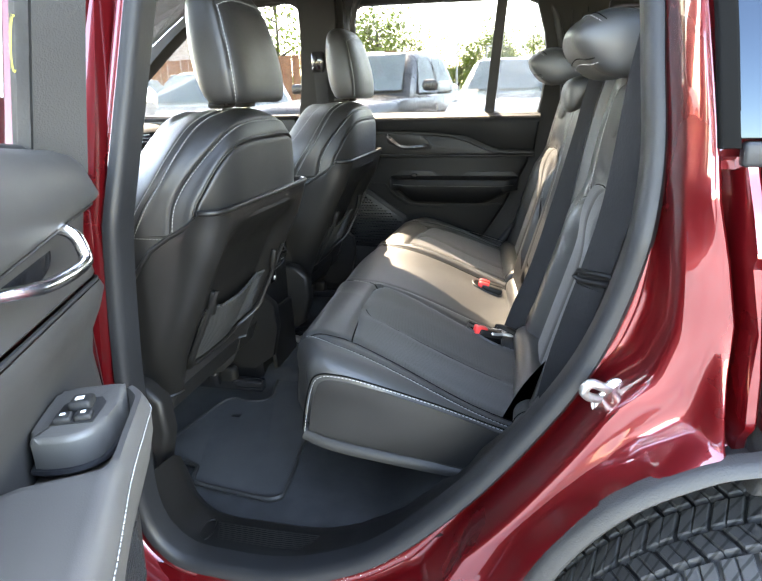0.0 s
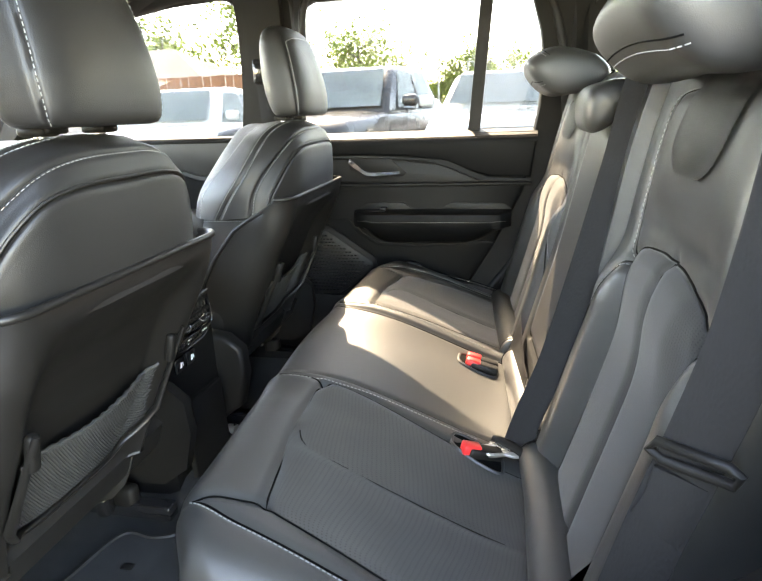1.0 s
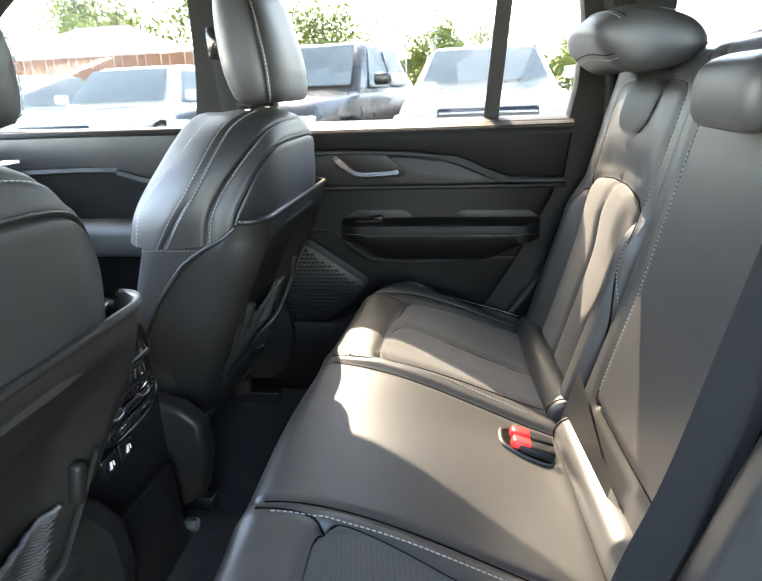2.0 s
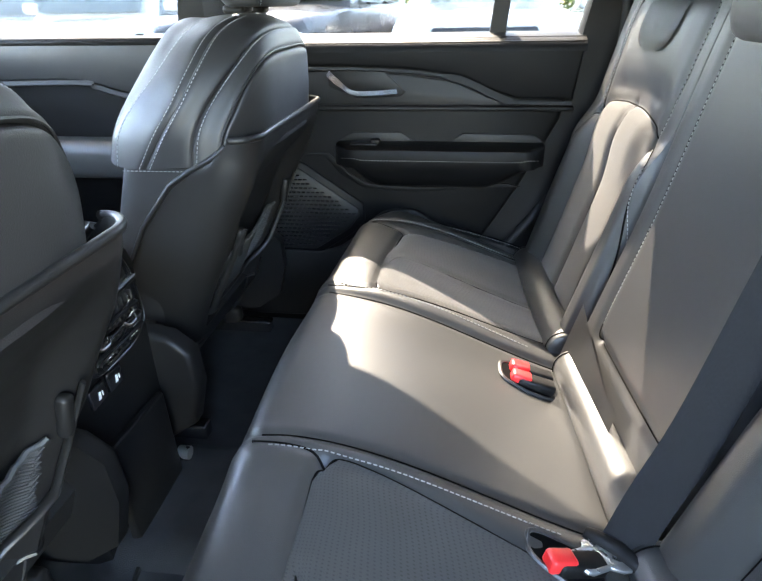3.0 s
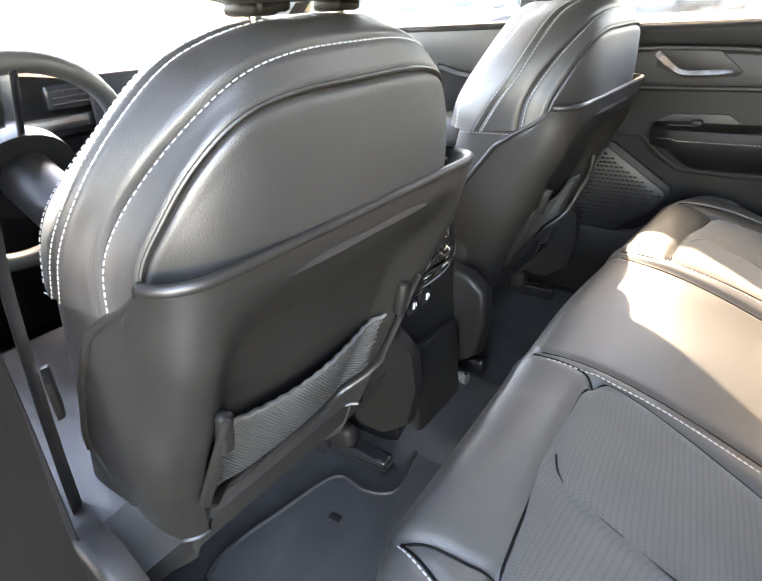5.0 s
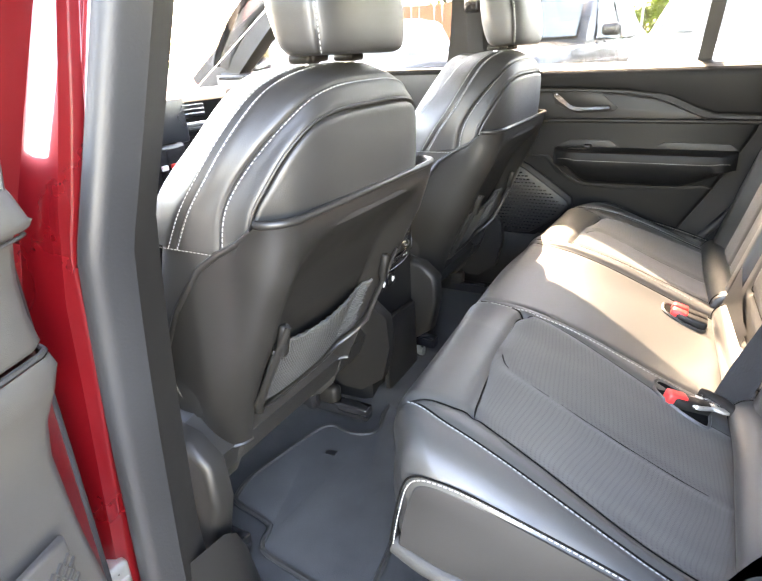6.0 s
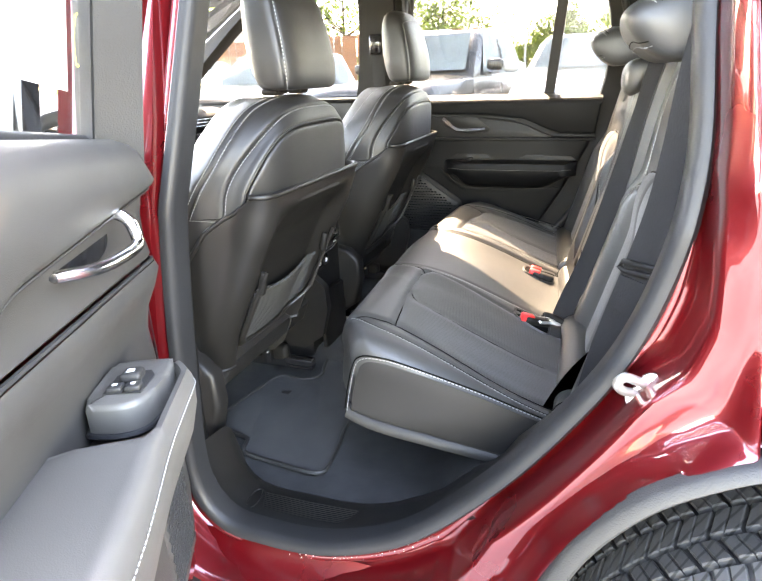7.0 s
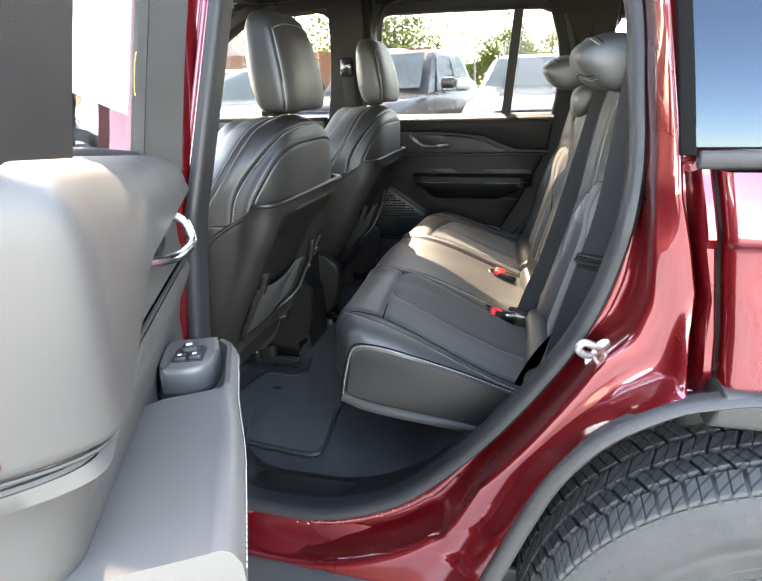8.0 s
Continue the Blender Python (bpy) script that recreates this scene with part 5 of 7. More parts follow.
post([(-0.80, 0.71, 0.50), (-0.79, 0.705, 1.10), (-0.765, 0.695, 1.3), (-0.748, 0.665, 1.5), (-0.74, 0.60, 1.66)], 0.17, 0.05)
post([(-0.775, 0.675, 0.9), (-0.775, 0.672, 1.10), (-0.757, 0.660, 1.3), (-0.742, 0.632, 1.5), (-0.735, 0.575, 1.64)], [0.10 + 0.02 * smooth01(9, 15, k) for k in range(16)], 0.03)
post([(-0.05, 0.715, 0.50), (-0.005, 0.71, 0.85), (0.095, 0.70, 1.05), (0.115, 0.69, 1.25), (0.105, 0.665, 1.45), (0.08, 0.60, 1.66)], [0.40, 0.38, 0.36, 0.33, 0.30, 0.28, 0.26, 0.24, 0.22, 0.20, 0.19, 0.18, 0.19, 0.22, 0.26, 0.30], 0.05)
part("door_seal", tube([Vector((p.x - 0.01 - 0.09 * smooth01(-0.35, -0.52, p.x), 0.668 - 0.10 * max(0, p.y - 1.15), p.y)) for p in OPENING], 0.011, 8, closed=True), RUBBER, car, "black rubber door seal")
part("roof_rail", skin([[Vector((x, y, z - 0.03 * smooth01(-0.8, -1.5, x))) for x in [-1.5 + 0.1 * k for k in range(30)]] for y, z in ((0.70, 1.590), (0.675, 1.575), (0.645, 1.588), (0.61, 1.62), (0.55, 1.655), (0.55, 1.70), (0.71, 1.68), (0.72, 1.61))], closed=False, caps=False), PILLAR, car)
part("roof_rail", skin([[Vector((x, -y, z - 0.03 * smooth01(-0.8, -1.5, x))) for x in [-1.5 + 0.1 * k for k in range(30)]] for y, z in ((0.66, 1.60), (0.645, 1.605), (0.61, 1.62), (0.55, 1.655), (0.55, 1.70), (0.70, 1.70), (0.735, 1.64))], closed=False, caps=False), PILLAR, car)
cargo = [(0.19, 0.55), (1.15, 0.55), (1.15, 1.19), (0.19, 1.19)]
plate(car, "cargo_trim", cargo, 0.76, 0.07, PILLAR)
QW = [(0.205, 1.205), (0.195, 1.42), (0.215, 1.485), (0.26, 1.505), (0.60, 1.485), (0.80, 1.42), (0.90, 1.205)]
window_frame(car, QW, 50, PILLAR, 0.08)
plate(car, "cargo_upper", [(0.14, 1.50), (1.2, 1.50), (1.2, 1.68), (0.14, 1.68)], 0.72, 0.04, PILLAR)
plate(car, "rear_pillar", [(0.92, 1.18), (1.2, 1.18), (1.2, 1.55), (0.70, 1.55)], 0.72, 0.04, PILLAR)
part("tail_glass", block((0.02, 1.3, 0.50), (1.19, 0, 1.42), 0.005, 1), TINT, car, "dark privacy tailgate glass")
part("tail_wall", block((0.08, 1.4, 0.68), (1.20, 0, 0.85), 0.02), PILLAR, car)
part("cargo_floor", block((1.1, 1.36, 0.04), (0.68, 0, 0.72), 0.01), CARPET, car)
part("near_cargo_trim", block((0.95, 0.06, 0.62), (0.66, -0.80, 0.89), 0.02), PILLAR, car)
# grab handle and coat hooks on the far roof rail
for x0 in (-1.12, -0.50):
    gh = part("grab_handle", tube(spline([(x0, 0.585, 1.628), (x0 + 0.012, 0.555, 1.618), (x0 + 0.05, 0.545, 1.612), (x0 + 0.15, 0.545, 1.612), (x0 + 0.188, 0.555, 1.618), (x0 + 0.20, 0.585, 1.628)], 24), 0.009, 8), PLASTIC, car)
for x0 in (-0.42, -0.20):
    part("coat_hook", block((0.045, 0.02, 0.02), (x0, 0.60, 1.615), 0.006), PLASTIC, car)
# near side B pillar outside: painted channel the door closes on
bp = []
for z in [0.50 + 0.08 * k for k in range(15)]:
    x = -0.537 - 0.10 * smooth01(1.3, 0.5, z) * 0.7
    y = side_y(z)
    bp.append([Vector((x - 0.035, y + 0.02, z)), Vector((x - 0.045, y - 0.03, z)), Vector((x - 0.075, y - 0.045, z)), Vector((x - 0.13, y - 0.05, z)), Vector((x - 0.16, y - 0.06, z)), Vector((x - 0.165, y - 0.08, z))])
part("pillar_face", skin(bp, closed=False, caps=False), RED, car, "dark red painted B pillar")
near_front = thing("front_car_door", "closed dark red front car door beside the open one", "car door", "car doors", at=(-1.2, -0.9, 0.5))
part("outer_skin", slab([(-1.75, 0.47), (-0.80, 0.47), (-0.795, 0.9), (-0.79, 1.19), (-1.75, 1.21)], 0.12, lambda u, v, w: (u, -0.80 - w, v), 0.02), RED, near_front, "dark red outer skin")
part("frame", ribbon(spline([(-0.82, -0.83, 1.17), (-0.80, -0.80, 1.35), (-0.775, -0.74, 1.60)], 12), (1, 0, 0), 0.06, 0.03), GLOSS_BLACK, near_front)
part("belt_rubber", block((0.95, 0.02, 0.02), (-1.27, -0.875, 1.20), 0.005), RUBBER, near_front)
ob = part("window_pane", slab([(-1.70, 1.19), (-0.80, 1.19), (-0.78, 1.55), (-1.20, 1.55)], 0.004, lambda u, v, w: (u, -0.845 + (v - 1.19) * 0.24 - w, v), 0), DIM_GLASS_FRONT, near_front, "clear window glass", smooth=False)
ob.visible_shadow = False
part("hinge", block((0.03, 0.045, 0.05), (-0.640, -0.845, 0.72), 0.006), STEEL, car, "bare steel door check")
# shoulder belt of the far front seat
part("front_belt", ribbon(spline([(-0.76, 0.632, 1.36), (-0.75, 0.625, 1.2), (-0.73, 0.625, 0.95), (-0.70, 0.63, 0.75)], 20), (1, 0, 0), 0.046, 0.002), WEBBING, car, "black webbing front belt")
part("belt_anchor", block((0.05, 0.03, 0.07), (-0.765, 0.635, 1.375), 0.01), GLOSS_BLACK, car)
part("front_belt", ribbon(spline([(-0.69, -0.705, 1.32), (-0.70, -0.69, 1.15), (-0.72, -0.68, 0.95), (-0.75, -0.672, 0.70), (-0.76, -0.668, 0.56)], 20), (1, 0.25, 0), 0.046, 0.002), WEBBING, car, "black webbing front belt")

# ---- striker and floor mat ----
striker = thing("door_striker", "bare metal door striker bolted to the red jamb", "door latch", at=(0.066, -0.84, 0.925))


def strike(u, v, w):
    """u along the jamb, v across it, w outwards."""
    return Vector((0.066, -0.842, 0.926)) + (Vector((0.52, 0, 0.85)) * u + Vector((0.85, 0, -0.52)) * v + Vector((0, -1, 0)) * w) * 0.62


lobes = [(0.040 * (1 if math.cos(q) >= 0 else -1) * (0.62 + 0.38 * abs(math.cos(q))) * abs(math.cos(q)) ** 0.5 + 0.0, 0.020 * math.sin(q) * (1 - 0.35 * math.exp(-(math.cos(q) / 0.35) ** 2))) for q in [2 * math.pi * k / 40 for k in range(40)]]
part("plate", slab(lobes, 0.006, strike, 0.002), STEEL, striker)
for u in (-0.024, 0.024):
    bm = slab([(u + 0.0095 * math.cos(q), 0.0095 * math.sin(q)) for q in [2 * math.pi * k / 18 for k in range(18)]], 0.010, strike, 0.002)
    part("bolt", bm, STEEL, striker)
part("loop", tube(spline([strike(-0.012, -0.004, 0.004), strike(-0.016, -0.030, 0.018), strike(-0.008, -0.048, 0.026), strike(0.010, -0.046, 0.026), strike(0.014, -0.026, 0.018), strike(0.012, -0.004, 0.004)], 24), 0.0055, 10), STEEL, striker)
part("stud", tube([strike(0.0, 0.012, 0.004), strike(-0.004, 0.036, 0.012)], 0.006, 8), STEEL, striker)

MAT = [(q.x, q.y) for q in spline([(a, b, 0) for a, b in ((-0.800, -0.455), (-0.792, -0.505), (-0.775, -0.520), (-0.700, -0.533), (-0.685, -0.545), (-0.675, -0.575), (-0.655, -0.588), (-0.58, -0.598), (-0.505, -0.605), (-0.482, -0.600), (-0.472, -0.580),
      (-0.480, -0.50), (-0.492, -0.42), (-0.495, -0.25), (-0.50, -0.10), (-0.61, -0.085), (-0.650, -0.090), (-0.672, -0.115), (-0.668, -0.16), (-0.652, -0.215), (-0.662, -0.243), (-0.70, -0.256), (-0.745, -0.250), (-0.768, -0.275), (-0.785, -0.36))], 180, True)]
mat_ob = thing("floor_mat", "black carpet floor mat with stitched edge on the rear floor", "floor mat", at=(-0.6, -0.4, 0.5))
part("mat_carpet", slab(MAT, 0.010, lambda u, v, w: (u, v, 0.5005 + w), 0.004), MAT_FELT, mat_ob)
part("mat_binding", tube([(u, v, 0.509) for u, v in MAT], 0.0052, 6, closed=True), CLADDING, mat_ob, "black stitched edge binding")
part("mat_badge", block((0.022, 0.014, 0.003), (-0.700, -0.33, 0.5115), 0.001), PLASTIC, mat_ob)

# front seat belt hanging inside the near pillar
belt3 = thing("seat_belt", "black webbing front seat belt hanging along the door pillar", "seat belt", "seat belts", at=(-0.78, -0.64, 0.62))
line = spline([(-0.655, -0.640, 1.46), (-0.660, -0.641, 1.36), (-0.664, -0.642, 1.286), (-0.668, -0.642, 1.24), (-0.686, -0.642, 1.18), (-0.716, -0.642, 1.10), (-0.738, -0.642, 1.04), (-0.756, -0.643, 0.93), (-0.768, -0.643, 0.836), (-0.773, -0.643, 0.768), (-0.779, -0.643, 0.69), (-0.785, -0.643, 0.60)], 40)
part("webbing", ribbon(line, (0.85, -0.5, 0.0), 0.044, 0.0022), WEBBING, belt3)
part("belt_tongue", slab([(-0.014, -0.026), (0.010, -0.026), (0.016, -0.010), (0.016, 0.018), (0.004, 0.028), (-0.014, 0.022)], 0.008, lambda u, v, w: (-0.738 + u, -0.640 + u * -0.4 + w, 0.935 + v), 0.003), PLASTIC, belt3, "black latch tongue")
part("belt_anchor", block((0.040, 0.016, 0.075), (-0.780, -0.645, 0.645), 0.006, 3), PLASTIC, belt3, "black moulded belt anchor")

# ---- centre console and dashboard ----
console = thing("centre_console", "black centre console with rear air vents", "console", at=(-0.9, -0.02, 0.5))
sec = []
for x, z, w in ((-1.45, 0.92, 0.11), (-1.0, 0.95, 0.115), (-0.80, 0.955, 0.115), (-0.735, 0.952, 0.112), (-0.715, 0.940, 0.106)):
    sec.append([Vector((x, -0.022 + a * w, zz)) for a, zz in ((-1, 0.50), (-1, z - 0.03), (-0.92, z - 0.008), (-0.8, z), (0.8, z), (0.92, z - 0.008), (1, z - 0.03), (1, 0.50))])
part("console_body", skin(sec), PLASTIC, console)
face = lambda u, v, w: (-0.716 + (0.94 - v) * 0.05 + w, u, v)
part("vent_bezel", slab([(q.x, q.y) for q in spline([(a, b, 0) for a, b in ((-0.084, 0.812), (-0.094, 0.850), (-0.090, 0.895), (-0.055, 0.945), (0.010, 0.955), (0.050, 0.925), (0.064, 0.880), (0.066, 0.836), (0.048, 0.815), (0.010, 0.803), (-0.05, 0.800))], 40, True)], 0.010, face, 0.004), GLOSS_BLACK, console)
for y in [-0.074 + 0.0125 * k for k in range(10)]:
    part("vent_vane", block((0.010, 0.0022, 0.070), (-0.702, y, 0.850), 0.0006, 1), PLASTIC, console)
for z in (0.832, 0.850, 0.868):
    part("vent_slat", block((0.014, 0.124, 0.0045), (-0.699 + (0.94 - z) * 0.05, -0.022, z), 0.002, m=pose(0, 0, 0, 0, 20, 0)), GLOSS_BLACK, console)
part("vent_bar", tube([face(-0.082, 0.889, 0.011), face(-0.010, 0.894, 0.013), face(0.058, 0.895, 0.011)], 0.0075, 12, flat=0.7), CHROME, console, "satin silver vent bar")
part("vent_trim", tube(spline([face(0.012, 0.952, 0.012), face(0.044, 0.930, 0.012), face(0.058, 0.890, 0.012), face(0.062, 0.838, 0.012), (face(0.046, 0.818, 0.012)), face(0.010, 0.806, 0.012), face(-0.055, 0.805, 0.012)], 30), 0.0016, 6), CHROME, console, "bright vent edge")
part("vent_trim", tube([face(0.032, 0.879, 0.013), face(0.040, 0.840, 0.013)], 0.0032, 8), CHROME, console, "bright vent edge")
part("vent_trim", tube([face(-0.080, 0.826, 0.014), face(-0.012, 0.824, 0.014)], 0.0016, 6), CHROME, console, "bright vent edge")
part("vent_trim", tube([face(-0.052, 0.812, 0.014), face(0.002, 0.815, 0.014)], 0.0022, 6), CHROME, console, "bright vent edge")
for y in (-0.058, 0.010):
    part("vent_tab", tube(spline([face(y - 0.014, 0.853, 0.020), face(y - 0.008, 0.846, 0.024), face(y + 0.008, 0.846, 0.024), face(y + 0.014, 0.853, 0.020)], 14), 0.0034, 8), CHROME, console, "bright vent thumb tab")
for y in (-0.048, 0.018):
    for k in range(3):
        part("vent_mark", block((0.001, 0.0035, 0.0028), face(y + 0.007 * k, 0.819, 0.0118), 0.0003, 1), PAPER, console)
for y in (-0.016, -0.004):
    part("vent_rib", tube([face(y - 0.004, 0.940, 0.012), face(y + 0.006, 0.912, 0.012)], 0.0016, 6), CHROME, console, "bright vent edge")
for k, y in enumerate((-0.076, -0.034)):
    part("heater_key", slab([(y - 0.017, 0.766), (y + 0.017, 0.766), (y + 0.017, 0.794), (y - 0.017, 0.794)], 0.006, face, 0.002), GLOSS_BLACK, console)
    part("key_symbol", slab([(y - 0.005, 0.774), (y + 0.001, 0.774), (y + 0.0025, 0.784), (y - 0.0015, 0.785), (y - 0.003, 0.778)], 0.001, lambda u, v, w: Vector(face(u, v, w)) + Vector((0.0062, 0, 0)), 0), PAPER, console)
    part("key_symbol", slab([(y + 0.005, 0.776), (y + 0.007, 0.776), (y + 0.007, 0.783), (y + 0.005, 0.783)], 0.001, lambda u, v, w: Vector(face(u, v, w)) + Vector((0.0062, 0, 0)), 0), PAPER, console)
part("kick_plate", slab([(-0.10, 0.52), (0.05, 0.52), (0.055, 0.69), (-0.095, 0.70)], 0.012, face, 0.005), PLASTIC, console)
part("bolt", tube([(-0.70, 0.075, 0.545), (-0.68, 0.075, 0.545)], 0.012, 10), STEEL, console)

dash = thing("dashboard", "black dashboard with silver trim, vents and a lit screen", "dashboard", at=(-1.6, 0, 0.9))
top = []
for y in [-0.70 + 0.07 * k for k in range(21)]:
    hood = 0.035 * math.exp(-((y + 0.38) / 0.18) ** 2)
    top.append([Vector((x, y, z + h * hood)) for x, z, h in ((-1.95, 1.12, 0), (-1.70, 1.165, 0.2), (-1.50, 1.175, 0.8), (-1.44, 1.165, 1), (-1.425, 1.145, 1), (-1.44, 1.115, 0.6), (-1.445, 1.05, 0), (-1.46, 1.04, 0), (-1.46, 0.98, 0), (-1.52, 0.90, 0), (-1.60, 0.62, 0), (-1.9, 0.60, 0))])
part("dash_body", skin(top, closed=False, caps=False), PLASTIC_SOFT_SHADE, dash)
part("dash_trim", block((0.012, 1.25, 0.03), (-1.447, 0.03, 1.075), 0.005), CHROME, dash, "silver trim strip")
part("screen", block((0.012, 0.28, 0.12), (-1.425, -0.02, 1.10), 0.006), SCREEN, dash, "dark glass touch screen")
for y in (0.47, 0.12, -0.16):
    v = part("air_vent", block((0.02, 0.17, 0.05), (-1.438, y, 1.125), 0.006), GLOSS_BLACK, dash)
    for z in (1.113, 1.125, 1.137):
        part("slat", block((0.006, 0.15, 0.003), (-1.426, y, z), 0.001), CHROME, v)
part("climate_panel", block((0.10, 0.24, 0.26), (-1.46, -0.02, 0.92), 0.02), GLOSS_BLACK, dash)
for k in range(6):
    part("climate_key", block((0.008, 0.022, 0.014), (-1.408, -0.10 + 0.034 * k, 0.985), 0.003), PAPER if k % 2 else BUCKLE_RED, dash)
wheel_s = thing("steering_wheel", "black leather steering wheel with silver spokes", "steering wheel", at=(-1.24, SEAT_C, 1.04))
wm = Matrix.Translation((-1.24, SEAT_C, 1.04)) @ pose(0, 0, 0, 0, -66, 0)
bm = tube([wm @ Vector((0.182 * math.cos(q), 0.187 * math.sin(q), 0)) for q in [2 * math.pi * k / 48 for k in range(48)]], 0.017, 12, closed=True)
part("rim", bm, LEATHER, wheel_s)
bm = slab([(0.075 * math.cos(q), 0.085 * math.sin(q)) for q in [2 * math.pi * k / 32 for k in range(32)]], 0.04, lambda u, v, w: wm @ Vector((u, v, w - 0.02)), 0.012)
part("hub", bm, PLASTIC, wheel_s)
for q in (math.pi / 2, -math.pi / 2, 0.0):
    a, b = wm @ Vector((0.06 * math.cos(q), 0.06 * math.sin(q), 0)), wm @ Vector((0.178 * math.cos(q), 0.183 * math.sin(q), 0))
    part("spoke", ribbon([a, a.lerp(b, 0.5), b], (1, 0, 0.4), 0.034, 0.012), CHROME, wheel_s, "satin silver spoke")
part("column", tube([wm @ Vector((0, 0, -0.02)), wm @ Vector((0, 0, -0.25))], 0.045, 16), PLASTIC, wheel_s)

# windscreen pillar, header, glass
for sg in (1, -1):
    part("windscreen_pillar", ribbon(spline([(-1.92, 0.72 * sg, 1.13), (-1.72, 0.715 * sg, 1.27), (-1.50, 0.69 * sg, 1.42), (-1.27, 0.655 * sg, 1.565), (-1.05, 0.62 * sg, 1.66)], 20), (0.6, 0, 0.8), [0.15 - 0.03 * smooth01(4, 16, k) for k in range(20)], 0.05), PILLAR, car)
part("windscreen_header", block((0.22, 1.25, 0.05), (-1.16, 0, 1.655), 0.02), FELT, car)
for y in (-0.33, 0.33):
    v = part("sun_visor", block((0.15, 0.36, 0.018), (-1.13, y, 1.615), 0.008, m=pose(0, 0, 0, 0, 8, 0)), FELT, car)
part("sill_cover", block((1.1, 0.10, 0.50), (-1.30, -0.72, 0.60), 0.02), PLASTIC, car)
# plain panels that close the body in front and behind
hood = []
for y in [-0.86 + 0.086 * k for k in range(21)]:
    e = 1 - 0.06 * smooth01(0.72, 0.86, abs(y))
    hood.append([Vector((x, y, z * e)) for x, z in ((-1.90, 1.13), (-2.10, 1.12), (-2.50, 1.09), (-2.78, 1.03), (-2.90, 0.94), (-2.94, 0.75), (-2.90, 0.45))])
part("bonnet", skin(hood, closed=False, caps=False), RED, car, "dark red bonnet")
for sg in (1, -1):
    part("front_wing", slab([(-2.90, 0.45), (-2.75, 0.45), (-2.72, 0.66), (-2.60, 0.82), (-2.42, 0.88), (-2.24, 0.82), (-2.12, 0.66), (-2.09, 0.45), (-1.75, 0.45), (-1.75, 1.14), (-2.50, 1.07), (-2.80, 1.00)], 0.05, lambda u, v, w, sg=sg: (u, sg * (0.84 + w), v), 0.01), RED, car, "dark red front wing")
part("tailgate", slab([(-0.86, 0.45), (0.86, 0.45), (0.88, 1.17), (-0.88, 1.17)], 0.06, lambda u, v, w: (1.24 + w, u, v), 0.02), RED, car, "dark red tailgate")
part("rear_bumper", block((0.20, 1.76, 0.28), (1.30, 0, 0.55), 0.06, 3), CLADDING, car, "grey plastic rear bumper")
part("windscreen_glass", slab([(-0.66, 0.0), (0.66, 0.0), (0.58, 1.0), (-0.58, 1.0)], 0.004, lambda u, v, w: (-1.93 + 0.84 * v, u, 1.14 + 0.50 * v + w), 0), GLASS, car, "clear windscreen glass", smooth=False).visible_shadow = False
part("toe_board", block((0.08, 1.45, 0.70), (-1.80, 0, 0.75), 0.02), CARPET, car)
part("floor_pan", block((3.3, 1.5, 0.05), (-0.35, 0, 0.40), 0.01), RUBBER, car)
part("far_flank", slab([(-2.0, 0.35), (1.25, 0.35), (1.25, 1.18), (-2.0, 1.18)], 0.05, lambda u, v, w: (u, 0.80 + w, v), 0.01), RED, car, "dark red outer flank")

mirror = thing("wing_mirror", "black wing mirror outside the far front window", "mirror", at=(-1.72, 0.98, 1.2))
ms = []
for k in range(15):
    t = -1 + k / 7
    rr = max(0.1, 1 - abs(t) ** 4) ** 0.5
    ms.append([Vector((-1.735 - 0.05 + 0.075 * math.cos(q) * rr * (1 if math.cos(q) < 0 else 0.25), 0.985 + t * 0.125, 1.255 + 0.088 * rr * math.copysign(abs(math.sin(q)) ** 0.7, math.sin(q)))) for q in [2 * math.pi * j / 28 for j in range(28)]])
part("housing", skin(ms), GLOSS_BLACK, mirror)
MIRROR = material("mirror glass", (0.92, 0.93, 0.94), 0.01, metal=1.0, vary=0.0)
part("mirror_glass", slab([(0.985 + 0.108 * math.copysign(abs(math.cos(q)) ** 0.6, math.cos(q)), 1.255 + 0.070 * math.copysign(abs(math.sin(q)) ** 0.6, math.sin(q))) for q in [2 * math.pi * k / 36 for k in range(36)]], 0.004, lambda u, v, w: (-1.764 + w + (u - 0.985) * 0.25, u, v), 0.001), MIRROR, mirror, "mirror reflecting bright sky")
part("stalk", tube([(-1.76, 0.76, 1.20), (-1.77, 0.90, 1.21)], 0.03, 10, flat=0.6), GLOSS_BLACK, mirror)

# ---- open near door ----
DA = radians(62)
DU, DW = Vector((math.cos(DA), -math.sin(DA), 0)), Vector((math.sin(DA), math.cos(DA), 0))
DO = Vector((-0.54, -0.882, 0))


def door_at(u, w, z):
    """u back from the hinge, w towards the cabin side, z up; the belt line climbs to the rear."""
    return DO + DU * u + DW * (w + 0.20 * max(0.0, z - 1.21)) + Vector((0, 0, z + 0.09 * max(0.0, u) * smooth01(0.70, 1.0, z)))


door = thing("rear_car_door", "open rear car door with skylit grey trim and silver handle", "car door", "car doors", at=door_at(0, 0, 0.5))
US = [-0.028, -0.024, -0.018, -0.01] + [0.0 + 0.0175 * k for k in range(33)] + [0.5700, 0.5790, 0.5865, 0.5930, 0.5990, 0.6035, 0.6060, 0.6075, 0.6085, 0.6095]


def zs1(u):
    return 1.146 - 0.09 * max(0.0, u) - 0.052 * smooth01(0.38, 0.58, u)


def zs2(u):
    return min(1.052, zs1(u) - 0.008)


